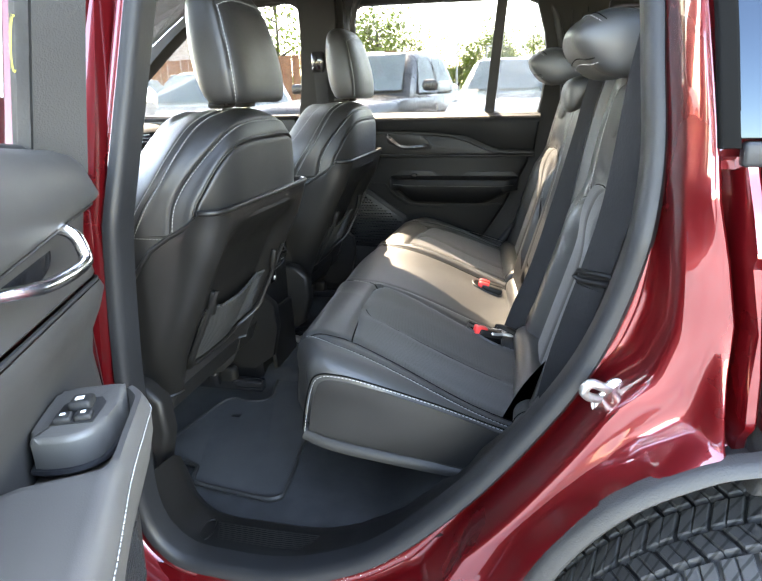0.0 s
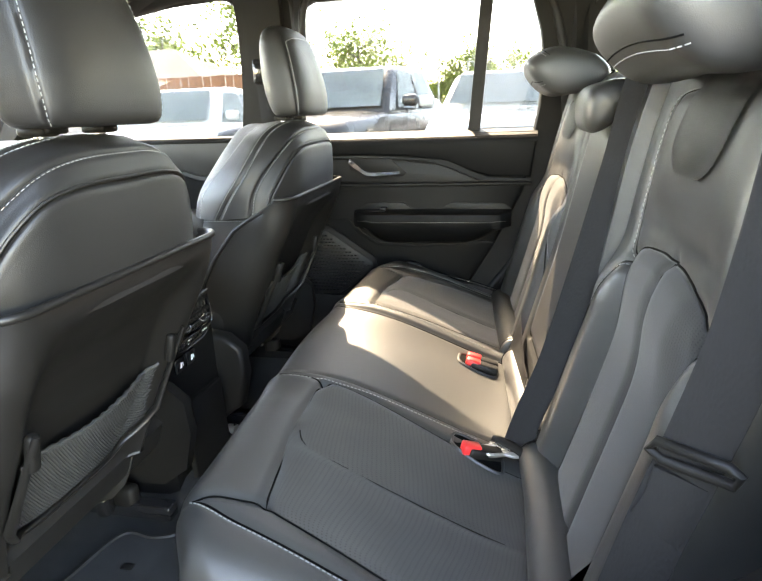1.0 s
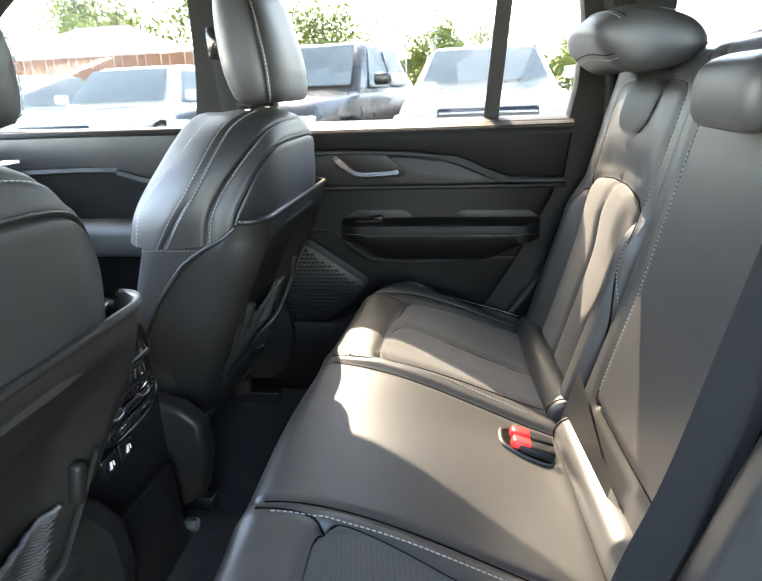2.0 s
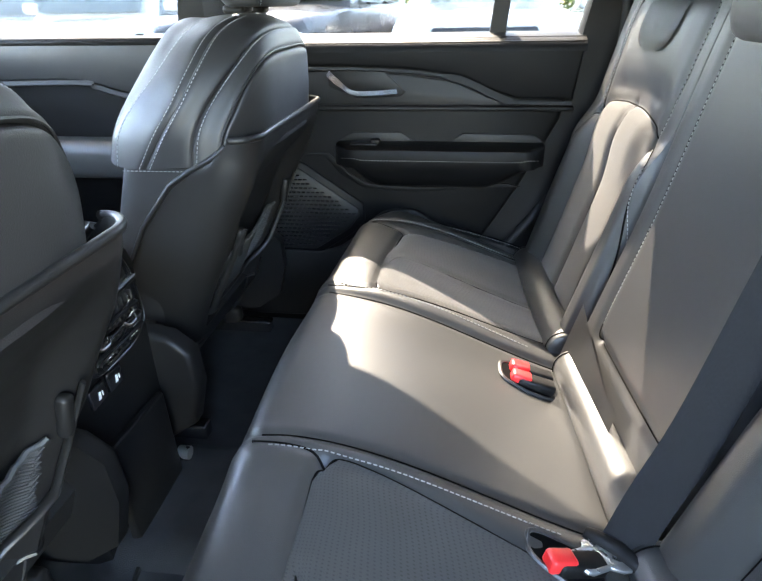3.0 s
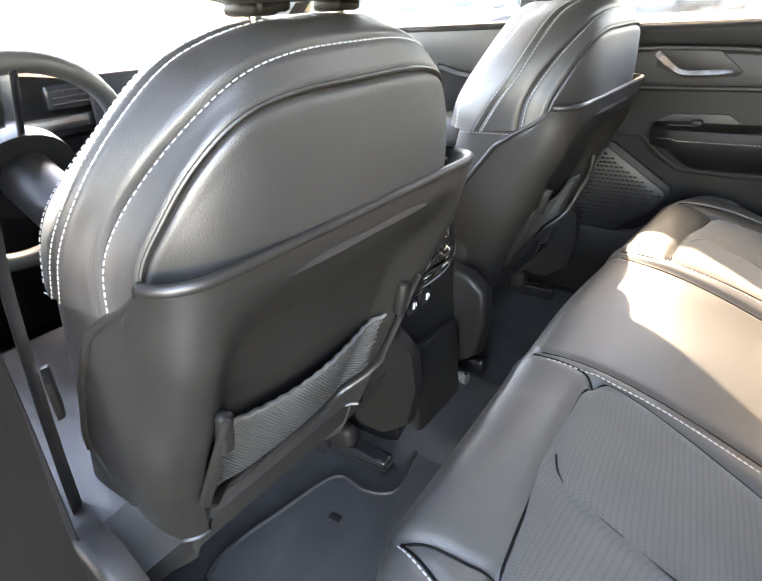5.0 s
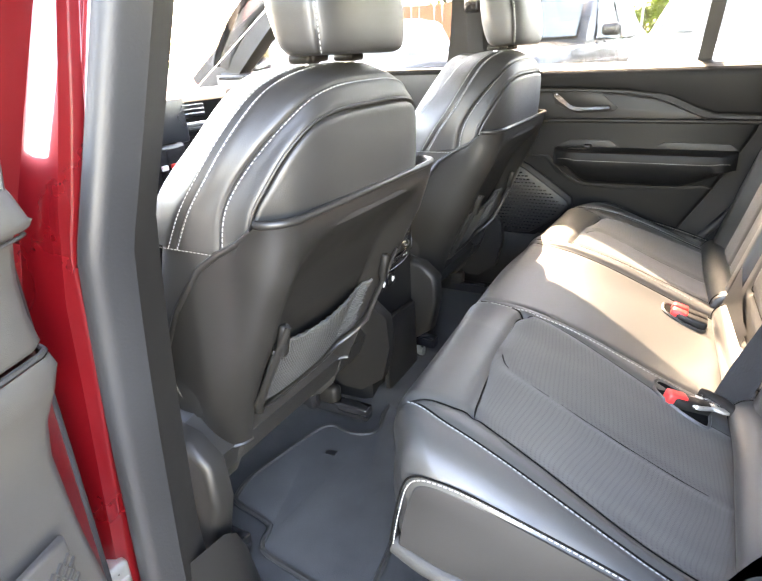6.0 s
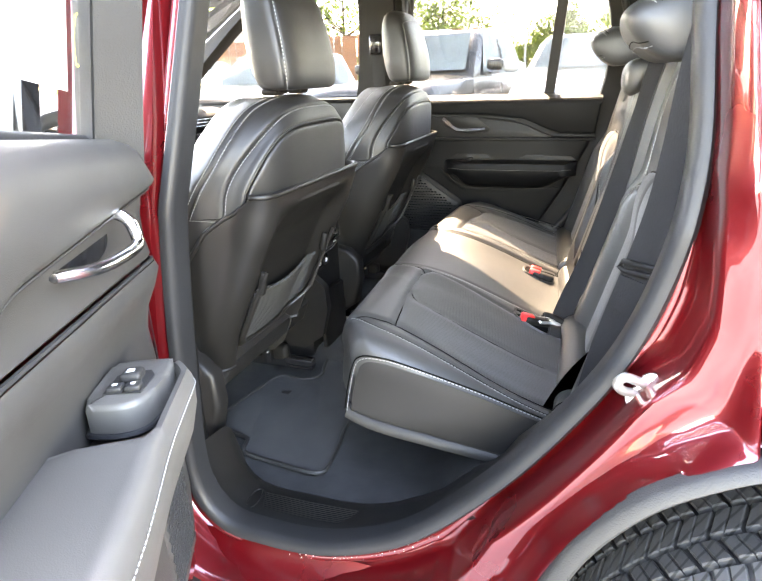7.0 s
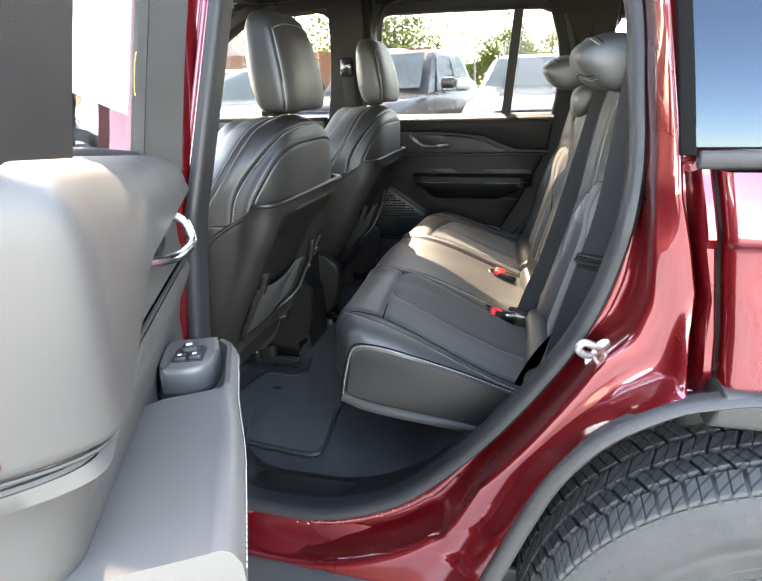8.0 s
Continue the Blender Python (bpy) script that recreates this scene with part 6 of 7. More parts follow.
def ends(u, w):
    """The trim rolls back at both ends."""
    return w - 0.055 * max(0.0, (u - 0.565) / 0.0445) ** 3 - 0.03 * smooth01(0.0, -0.03, u) ** 2


def top_drop(u):
    return 0.035 * smooth01(0.035, -0.03, u) ** 2


# Open door trim is coloured lighter for the sky falling on it.
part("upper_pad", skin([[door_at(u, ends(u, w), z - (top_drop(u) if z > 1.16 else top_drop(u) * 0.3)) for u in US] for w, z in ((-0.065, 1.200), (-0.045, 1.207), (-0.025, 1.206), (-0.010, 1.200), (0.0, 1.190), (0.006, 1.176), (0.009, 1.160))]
               + [[door_at(u, ends(u, w), zs1(u) + dz) for u in US] for w, dz in ((0.009, 0.008), (0.005, 0.002), (-0.004, -0.001))], closed=False, caps=False), DOOR_TRIM_LIT, door, "padded door top in skylit grey")
part("decor_panel", skin([[door_at(u, ends(u, w), zs1(u) + (zs2(u) - zs1(u)) * f) for u in US] for w, f in ((-0.006, 0.01), (-0.010, 0.08), (-0.016, 0.4), (-0.016, 0.7), (-0.012, 0.93), (-0.016, 0.99))], closed=False, caps=False), DOOR_TRIM_LIT, door, "decor panel in skylit grey")
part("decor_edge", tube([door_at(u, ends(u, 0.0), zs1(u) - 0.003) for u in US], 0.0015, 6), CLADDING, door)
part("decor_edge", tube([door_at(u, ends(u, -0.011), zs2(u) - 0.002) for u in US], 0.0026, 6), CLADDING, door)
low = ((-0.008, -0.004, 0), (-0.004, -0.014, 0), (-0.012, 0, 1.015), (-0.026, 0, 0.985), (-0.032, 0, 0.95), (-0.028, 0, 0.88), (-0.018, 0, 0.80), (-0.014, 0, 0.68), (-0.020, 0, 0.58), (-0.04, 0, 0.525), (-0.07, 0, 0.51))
part("lower_panel", skin([[door_at(u, ends(u, w), (z or zs2(u) + dz) + (0.18 * smooth01(0.35, 0.70, u) * (1 - smooth01(0.52, 0.80, z)) if z else 0)) for u in US] for w, dz, z in low], closed=False, caps=False), DOOR_TRIM_LIT, door)
# armrest pad
def arm_wide(u):
    return 0.034 + 0.024 * smooth01(0.14, 0.20, u) + 0.008 * smooth01(0.30, 0.48, u)


arm = []
for k in range(70):
    u = 0.140 + 0.465 * k / 69
    wide = arm_wide(u)
    dip = 0.034 * smooth01(0.342, 0.312, u)
    nose = 0.03 * smooth01(0.165, 0.14, u)
    arm.append([door_at(u, w, z - nose) for w, z in ((-0.04, 0.955 - dip), (-0.01, 0.962 - dip), (wide * 0.55, 0.965 - dip), (wide * 0.74, 0.966 - dip * 0.75), (wide * 0.84, 0.967 - dip * 0.15), (wide * 0.95, 0.964), (wide + 0.002, 0.955), (wide + 0.003, 0.945), (wide + 0.002, 0.925), (wide - 0.006, 0.895), (wide - 0.025, 0.870), (-0.035, 0.855))])
armrest_n = part("armrest", skin(arm), ARM_SUNLIT, door, "padded armrest in sunlit grey")
part("stitching", stitches([[door_at(0.165 + 0.435 * k / 60, arm_wide(0.165 + 0.435 * k / 60) + 0.0040, 0.948) for k in range(61)]]), THREAD, armrest_n, "pale grey seam stitching")
# switch pod in the front of the armrest
SWP = [(q.x, q.y) for q in spline([(a, b, 0) for a, b in ((0.160, -0.020), (0.160, 0.026), (0.170, 0.036), (0.205, 0.038), (0.252, 0.031), (0.270, 0.022), (0.277, 0.004), (0.272, -0.020), (0.258, -0.026), (0.175, -0.026))], 60, True)]


def sw(u, v, w):
    return door_at(u, v, 0.953 + w)


# The pod shares the armrest's colour, paled for light from above.
pack = part("switch_panel", slab(SWP, 0.032, lambda u, v, w: sw(u, v, w - 0.018), 0.006, 3), ARM_SUNLIT, door, "grey plastic switch panel")
part("panel_joint", tube([sw(0.2155 + (a - 0.2155) * 1.03, b * 1.05, -0.016) for a, b in SWP], 0.003, 6, closed=True), RUBBER, door)
part("switch_well", slab([(0.196, -0.004), (0.206, -0.012), (0.250, -0.014), (0.254, 0.022), (0.212, 0.026), (0.198, 0.020)], 0.001, lambda u, v, w: sw(u, v, w + 0.0142), 0), CLADDING, door)
part("window_switch", block((0.026, 0.020, 0.012), (0, 0, 0), 0.004, 3, m=Matrix.Translation(sw(0.216, 0.006, 0.018)) @ pose(0, 0, 0, 0, -8, -62)), CLADDING, door)
for v in (-0.004, 0.013):
    part("heater_switch", block((0.016, 0.0145, 0.006), (0, 0, 0), 0.002, 2, m=Matrix.Translation(sw(0.242, v, 0.017)) @ pose(0, 0, 0, 0, -5, -62)), CLADDING, door)
part("key_symbol", slab([(0.214, 0.002), (0.221, 0.002), (0.221, 0.009), (0.214, 0.009)], 0.0006, lambda u, v, w: sw(u, v, w + 0.0243), 0), PAPER, door)
for v in (-0.004, 0.013):
    part("key_symbol", slab([(0.240, v - 0.002), (0.244, v - 0.002), (0.244, v + 0.002), (0.240, v + 0.002)], 0.0006, lambda u, v2, w: sw(u, v2, w + 0.0203), 0), PAPER, door)
# handle in its cup
cup = [(q.x, q.y) for q in spline([(a, b, 0) for a, b in ((0.148, 1.098), (0.146, 1.128), (0.185, 1.134), (0.240, 1.126), (0.300, 1.105), (0.285, 1.090), (0.20, 1.085))], 40, True)]
part("handle_cup", slab(cup, 0.004, lambda u, v, w: door_at(u, -0.018 + w, v), 0.002), GLOSS_BLACK, door)
part("door_handle", tube(spline([door_at(0.152, -0.014, 1.136), door_at(0.155, 0.010, 1.126), door_at(0.157, 0.018, 1.110), door_at(0.166, 0.020, 1.098), door_at(0.215, 0.017, 1.095), door_at(0.262, 0.008, 1.095), door_at(0.294, -0.014, 1.097)], 40), 0.0066, 10, flat=0.8), CHROME, door, "satin silver door handle")
# lower grille
part("speaker_surround", slab([(0.02, 0.66), (0.055, 0.60), (0.13, 0.60), (0.16, 0.70), (0.15, 0.86), (0.10, 0.91), (0.03, 0.90)], 0.006, lambda u, v, w: door_at(u, -0.020 + w, v), 0.004), DOOR_TRIM_LIT, door)
bm = bmesh.new()
for i in range(11):
    for j in range(32):
        u, z = 0.034 + 0.0105 * i + (0.005 if j % 2 else 0), 0.62 + 0.0085 * j
        if u < 0.145 - 0.03 * smooth01(0.86, 0.90, z):
            m = Matrix.Translation(door_at(u, -0.0128, z)) @ pose(0, 0, 0, 0, 0, -62) @ pose(0, 0, 0, 0, 28, 0)
            block((0.0082, 0.002, 0.0032), (0, 0, 0), 0, m=m, bm=bm)
tagged(part("grille_perforation", bm, CLADDING, door, smooth=False), kind="stuff")
# frame and glass
def frame_bar(name, pts, wid, th, mat, label=""):
    return part(name, ribbon(spline([door_at(*p) for p in pts], 12), [DU.copy() for _ in range(12)], wid, th), mat, door, label)


part("frame_trim", ribbon(spline([door_at(0.016, -0.030, 1.17), door_at(0.024, -0.028, 1.35), door_at(0.042, -0.026, 1.60)], 12), [DW * 0.8 - DU * 0.6 for _ in range(12)], 0.066, 0.02), CLADDING, door)
frame_bar("glass_run", [(0.040, -0.052, 1.19), (0.046, -0.050, 1.35), (0.065, -0.048, 1.60)], 0.020, 0.020, RUBBER)
frame_bar("frame_trim", [(0.530, -0.042, 1.17), (0.505, -0.042, 1.35), (0.46, -0.042, 1.60)], 0.15, 0.03, PILLAR)
frame_bar("glass_run", [(0.440, -0.050, 1.19), (0.415, -0.050, 1.35), (0.37, -0.048, 1.60)], 0.026, 0.024, RUBBER)
part("frame_trim", block((0.74, 0.03, 0.06), (0, 0, 0), 0.01, m=Matrix.Translation(door_at(0.33, -0.06, 1.61)) @ pose(0, 0, 0, 0, 0, -62)), PILLAR, door)
part("sill_rubber", tube([door_at(0.03, -0.050, 1.203), door_at(0.25, -0.050, 1.206), door_at(0.45, -0.050, 1.206)], 0.009, 8), RUBBER, door)
ob = part("window_pane", slab([(0.02, 1.19), (0.45, 1.19), (0.38, 1.60), (0.03, 1.60)], 0.004, lambda u, v, w: door_at(u, -0.058 + w, v), 0), GLASS, door, "clear window glass", smooth=False)
ob.visible_shadow = False
part("window_sticker", slab([(0.072, 1.258), (0.415, 1.264), (0.37, 1.57), (0.085, 1.57)], 0.0006, lambda u, v, w: door_at(u, -0.0600 + w, v), 0), PAPER, door, "blank white paper sticker sheet", smooth=False)
part("marker_ring", tube([door_at(0.056 + 0.010 * math.cos(q), -0.0530, 1.310 + 0.026 * math.sin(q)) for q in [2 * math.pi * k / 24 for k in range(24)]], 0.0011, 5, closed=True), YELLOW_MARK, door, "yellow paint marker ring")
# outer shell and edges
part("outer_skin", slab([(-0.07, 0.47), (0.44, 0.47), (0.54, 0.66), (0.60, 0.86), (0.625, 1.05), (0.63, 1.20), (-0.07, 1.20)], 0.03, lambda u, v, w: door_at(u, -0.135 + w, v), 0.008), RED, door, "dark red outer skin")
part("door_core", slab([(-0.035, 0.50), (0.43, 0.50), (0.52, 0.66), (0.57, 0.86), (0.598, 1.05), (0.60, 1.195), (-0.035, 1.195)], 0.075, lambda u, v, w: door_at(u, -0.110 + w, v), 0.006), RED, door, "dark red door edge")
part("edge_seal", tube([door_at(-0.036, -0.045, 0.52), door_at(-0.038, -0.045, 0.9), door_at(-0.036, -0.045, 1.19), door_at(-0.02, -0.05, 1.40), door_at(0.0, -0.05, 1.6)], 0.009, 8), RUBBER, door)
part("door_check", tube([Vector((-0.63, -0.83, 0.72)), door_at(0.0, -0.07, 0.72)], 0.008, 8), STEEL, door)

# ---- wheel ----
wheel = thing("wheel", "black tyre with blocky tread on an alloy wheel", "wheel", at=WHEEL)
tp = [(0.225, 0.098), (0.240, 0.114), (0.262, 0.123), (0.264, 0.1215), (0.268, 0.1225), (0.285, 0.128), (0.292, 0.1285), (0.294, 0.127), (0.300, 0.1272), (0.302, 0.129), (0.322, 0.129), (0.326, 0.1275), (0.345, 0.128), (0.360, 0.123), (0.370, 0.115), (0.3745, 0.104), (0.376, 0.08), (0.378, 0.0), (0.376, -0.08), (0.372, -0.105), (0.36, -0.12), (0.30, -0.126), (0.225, -0.10)]
rings = []
for k in range(120):
    q = 2 * math.pi * k / 120
    rings.append([WHEEL + Vector((r * math.cos(q), -w, r * math.sin(q))) for r, w in tp])
tyre = part("tyre", skin(rings, loop=True, caps=False), TYRE, wheel)


def tread_block(q0, q1, w0, w1, skew_q, r0, r1, r_edge):
    """One tread block between two angles and two widths; skew_q shears it."""
    bm = bmesh.new()
    out = []
    for lev, ins in ((0, 0.0), (1, 0.0), (1, 0.0016)):
        loop = []
        for q, w, s in ((q0, w0, -1), (q1, w0, -1), (q1, w1, 1), (q0, w1, 1)):
            qq = q + (ins / 0.38 if q == q0 else -ins / 0.38) + skew_q * s
            ww_ = w + (ins if w == min(w0, w1) else -ins)
            edge = r_edge if abs(w) > 0.105 else 0.0
            r = r0 if lev == 0 else (r1 - (0.0014 if ins == 0 else 0) - edge)
            loop.append(bm.verts.new(Vector((r * math.cos(qq), -ww_, r * math.sin(qq)))))
        out.append(loop)
    for a, b in zip(out, out[1:]):
        for i in range(4):
            bm.faces.new((a[i], a[(i + 1) % 4], b[(i + 1) % 4], b[i]))
    bm.faces.new(out[-1])
    return bm


N = 66
step = 2 * math.pi / N
kinds = []
for w0, w1, sk, ph, r1, re in ((0.086, 0.119, 0.006, 0.0, 0.3835, 0.010), (0.048, 0.080, -0.016, 0.35, 0.386, 0), (0.006, 0.042, 0.018, 0.6, 0.3865, 0), (-0.042, -0.001, -0.018, 0.15, 0.3865, 0), (-0.080, -0.048, 0.016, 0.5, 0.386, 0), (-0.117, -0.086, -0.006, 0.2, 0.3835, 0.010)):
    for half in (0, 1):
        a0 = step * (ph + (0.03 if half == 0 else 0.49))
        a1 = step * (ph + (0.46 if half == 0 else 0.90))
        b = tread_block(a0, a1, w0, w1, sk, 0.368, r1, re)
        bmesh.ops.recalc_face_normals(b, faces=b.faces)
        me = bpy.data.meshes.new("tread_block")
        b.to_mesh(me)
        b.free()
        me.materials.append(TREAD)
        kinds.append(me)
up = [k for k in range(N) if -0.30 < math.cos(2 * math.pi * k / N + math.pi) and math.sin(2 * math.pi * k / N) > -0.12]
bm_rest = bmesh.new()
for me in kinds:
    for k in range(N):
        ang = k * step
        near = math.sin(ang + step / 2) > 0.28 and math.cos(ang + step / 2) < 0.45
        if near:
            ob = new("tread_block", me)
            ob.parent = tyre
            ob.matrix_basis = Matrix.Translation(WHEEL) @ Matrix.Rotation(-ang, 4, "Y")
        else:
            bm_t = bmesh.new()
            bm_t.from_mesh(me)
            bm_t.transform(Matrix.Translation(WHEEL) @ Matrix.Rotation(-ang, 4, "Y"))
            tmp = bpy.data.meshes.new("tmp")
            bm_t.to_mesh(tmp)
            bm_t.free()
            bm_rest.from_mesh(tmp)
            bpy.data.meshes.remove(tmp)
tagged(part("tread", bm_rest, TREAD, tyre, smooth=False), kind="stuff")
bm = bmesh.new()
for k in range(N):
    for a0, a1, ra, rb in ((0.08, 0.42, 0.338, 0.366), (0.52, 0.90, 0.330, 0.366)):
        vs = []
        for w_up in (0.0, 1.0):
            for q, r in ((a0, ra), (a1, ra), (a1, rb), (a0, rb)):
                q2 = (k + q) * step
                side = 0.1255 + 0.0045 * w_up - 0.010 * smooth01(0.350, 0.368, r)
                vs.append(bm.verts.new(WHEEL + Vector((r * math.cos(q2), -side, r * math.sin(q2)))))
        for f in ((4, 5, 6, 7), (0, 1, 5, 4), (1, 2, 6, 5), (2, 3, 7, 6), (3, 0, 4, 7)):
            bm.faces.new([vs[i] for i in f])
tagged(part("tyre_shoulder", bm, TYRE, tyre, smooth=False), kind="stuff")
rr = []
for r, w in ((0.228, 0.098), (0.225, 0.112), (0.215, 0.112), (0.205, 0.09), (0.195, 0.06), (0.195, -0.10)):
    rr.append([WHEEL + Vector((r * math.cos(q), -w, r * math.sin(q))) for q in [2 * math.pi * k / 72 for k in range(72)]])
part("rim", skin(rr, caps=False), STEEL, wheel, "machined alloy rim")
for k in range(5):
    q = 2 * math.pi * k / 5 + 0.3
    part("spoke", ribbon([WHEEL + Vector((r * math.cos(q), -0.085 - 0.012 * (r > 0.15), r * math.sin(q))) for r in (0.04, 0.10, 0.16, 0.208)], [Vector((-math.sin(q), 0, math.cos(q)))] * 4, [0.07, 0.06, 0.06, 0.085], 0.025), GLOSS_BLACK, wheel, "gloss black wheel spoke")
part("hub_cap", tube([WHEEL + Vector((0, -0.04, 0)), WHEEL + Vector((0, -0.10, 0))], 0.035, 20), GLOSS_BLACK, wheel)
part("axle", tube([WHEEL + Vector((0, 0.05, 0)), WHEEL + Vector((0, 0.6, 0))], 0.05, 12), STEEL, wheel)
for wx, sg in ((-2.42, -1), (-2.42, 1), (0.36, 1)):
    other = thing("wheel", "black tyre on an alloy wheel under the red car", "wheel", "wheels of the red car", at=(wx, sg * 0.852, WHEEL.z))
    ctr = Vector((wx, sg * 0.852, WHEEL.z))
    ty = part("tyre", skin([[ctr + Vector((r * math.cos(q), w * sg, r * math.sin(q))) for r, w in tp] for q in [2 * math.pi * k / 48 for k in range(48)]], loop=True, caps=False), TYRE, other)
    part("rim", tube([ctr + Vector((0, -0.10 * sg, 0)), ctr + Vector((0, 0.09 * sg, 0))], 0.226, 32), STEEL, other, "machined alloy rim")

# ---- parked vehicles across the lot ----
def vehicle(name, label, paint, at, turn, length=5.3, width=1.92, roof=1.86, hood=1.12, cab=(1.45, 3.9), bed=True, group="parked cars", wheel_r=0.40):
    """A parked vehicle, nose along +u. u runs along it from the nose, v across, z up."""
    t = thing(name, label, "car", group, at=(at[0], at[1], GROUND))
    m = Matrix.Translation((at[0], at[1], GROUND)) @ pose(0, 0, 0, 0, 0, turn)

    def P(u, v, z):
        return m @ Vector((-u, v, z))
    hw = width / 2
    c0, c1 = cab
    deck = hood + 0.06 if bed else hood + 0.02
    side = [(0.0, 0.42, hood - 0.16), (0.05, 0.36, hood - 0.10), (0.25, 0.34, hood - 0.03), (0.7, 0.34, hood), (c0 - 0.1, 0.34, hood + 0.05), (c0 + 0.3, 0.34, deck), (c1, 0.34, deck), (c1 + 0.4, 0.34, deck), (length - 0.1, 0.40, deck - 0.02), (length, 0.46, deck - 0.10)]
    rings = []
    for u, z0, z1 in side:
        k = 0.90 if u < 0.02 or u > length - 0.02 else (0.96 if u < 0.3 else 1.0)
        rings.append([P(u, v * hw * k, z) for v, z in ((-0.86, z0), (-0.97, z0 + 0.08), (-1.0, 0.62), (-0.99, 0.85), (-0.955, z1 - 0.07), (-0.90, z1 - 0.02), (-0.5, z1 + 0.015), (0.5, z1 + 0.015), (0.90, z1 - 0.02), (0.955, z1 - 0.07), (0.99, 0.85), (1.0, 0.62), (0.97, z0 + 0.08), (0.86, z0))])
    part("body", skin(rings), paint, t)
    # cabin: roof and pillars as one shell
    cabin = []
    for u, z, k in ((c0, deck - 0.02, 0.90), (c0 + 0.62, roof - 0.07, 0.74), (c0 + 0.95, roof, 0.70), ((c0 + c1) / 2 + 0.2, roof + 0.015, 0.70), (c1 - 0.25, roof - 0.02, 0.70), (c1 + (0.0 if bed else 0.35), deck - 0.02, 0.86)):
        cabin.append([P(u, v * hw, zz) for v, zz in ((-0.93, deck - 0.06), (-k - 0.02 if z > deck else -0.93, z - 0.05 if z > deck else deck - 0.05), (-k + 0.08, z), (k - 0.08, z), (k + 0.02 if z > deck else 0.93, z - 0.05 if z > deck else deck - 0.05), (0.93, deck - 0.06))])
    part("cabin", skin(cabin), paint, t)
    ws = [P(c0 + 0.05, -0.80 * hw, deck + 0.03), P(c0 + 0.05, 0.80 * hw, deck + 0.03), P(c0 + 0.59, 0.66 * hw, roof - 0.09), P(c0 + 0.59, -0.66 * hw, roof - 0.09)]
    n = (ws[1] - ws[0]).cross(ws[3] - ws[0]).normalized()
    if n.z < 0:
        n = -n
    bm = bmesh.new()
    bm.faces.new([bm.verts.new(p + n * 0.045) for p in ws])
    bmesh.ops.solidify(bm, geom=bm.faces[:], thickness=0.012)
    part("windscreen", bm, CAR_GLASS, t, "windscreen with sky reflection in its pale colour", smooth=False)
    spans = [(c0 + 0.42, (c0 + c1) / 2 + 0.10), ((c0 + c1) / 2 + 0.18, c1 - 0.30)]
    for sg in (-1, 1):
        for i, (a, b) in enumerate(spans):
            q = [P(a + (0.0 if i else -0.05), sg * (0.93 * hw + 0.006), deck + 0.02), P(b, sg * (0.93 * hw + 0.006), deck + 0.02), P(b - (0.12 if i else 0.0), sg * (0.745 * hw + 0.006), roof - 0.09), P(a + (0.02 if i else 0.38), sg * (0.745 * hw + 0.006), roof - 0.09)]
            bm = bmesh.new()
            f = bm.faces.new([bm.verts.new(p) for p in q])
            bmesh.ops.solidify(bm, geom=[f], thickness=0.012)
            part("side_window", bm, CAR_GLASS, t, "side glass with sky reflection in its pale colour", smooth=False)
        part("mirror", block((0.12, 0.22, 0.15), P(c0 + 0.32, sg * (hw + 0.13), deck + 0.12), 0.05, 3, m=pose(0, 0, 0, 0, 0, turn)), paint, t)
        part("headlight", block((0.10, 0.34, 0.16), P(0.03, sg * (hw * 0.80), hood - 0.26), 0.03, 3, m=pose(0, 0, 0, 0, 0, turn)), CHROME, t, "clear headlight")
        part("tail_light", block((0.06, 0.12, 0.40), P(length - 0.02, sg * (hw * 0.90), deck - 0.28), 0.02, 2, m=pose(0, 0, 0, 0, 0, turn)), BUCKLE_RED, t, "red tail light")
        for u in (0.95, length - 1.15):
            w = part("wheel", tube([P(u, sg * (hw - 0.24), wheel_r), P(u, sg * (hw - 0.02), wheel_r), P(u, sg * (hw + 0.005), wheel_r)], [wheel_r, wheel_r, wheel_r * 0.93], 28), TYRE, t, "black tyre")
            part("rim", tube([P(u, sg * (hw - 0.05), wheel_r), P(u, sg * (hw + 0.016), wheel_r)], wheel_r * 0.64, 20), STEEL, w, "silver alloy rim")
            part("arch", skin([[P(u + (wheel_r + d) * math.cos(q), sg * y, wheel_r + (wheel_r + d) * math.sin(q)) for q in [math.pi * k / 16 for k in range(17)]] for d, y in ((0.03, hw - 0.2), (0.03, hw + 0.012), (0.09, hw + 0.012))], closed=False, caps=False), PLASTIC, t, "black wheel arch")
    part("grille", block((0.06, width * 0.52, 0.30), P(0.0, 0, hood - 0.28), 0.03, 2, m=pose(0, 0, 0, 0, 0, turn)), GLOSS_BLACK, t, "black front grille")
    for k in range(3):
        part("grille_bar", block((0.03, width * 0.50, 0.025), P(-0.035, 0, hood - 0.38 + 0.10 * k), 0.008, 2, m=pose(0, 0, 0, 0, 0, turn)), CHROME, t, "bright grille bar")
    part("bumper", block((0.20, width * 0.97, 0.24), P(0.0, 0, 0.52), 0.05, 3, m=pose(0, 0, 0, 0, 0, turn)), CHROME if bed else paint, t)
    return t


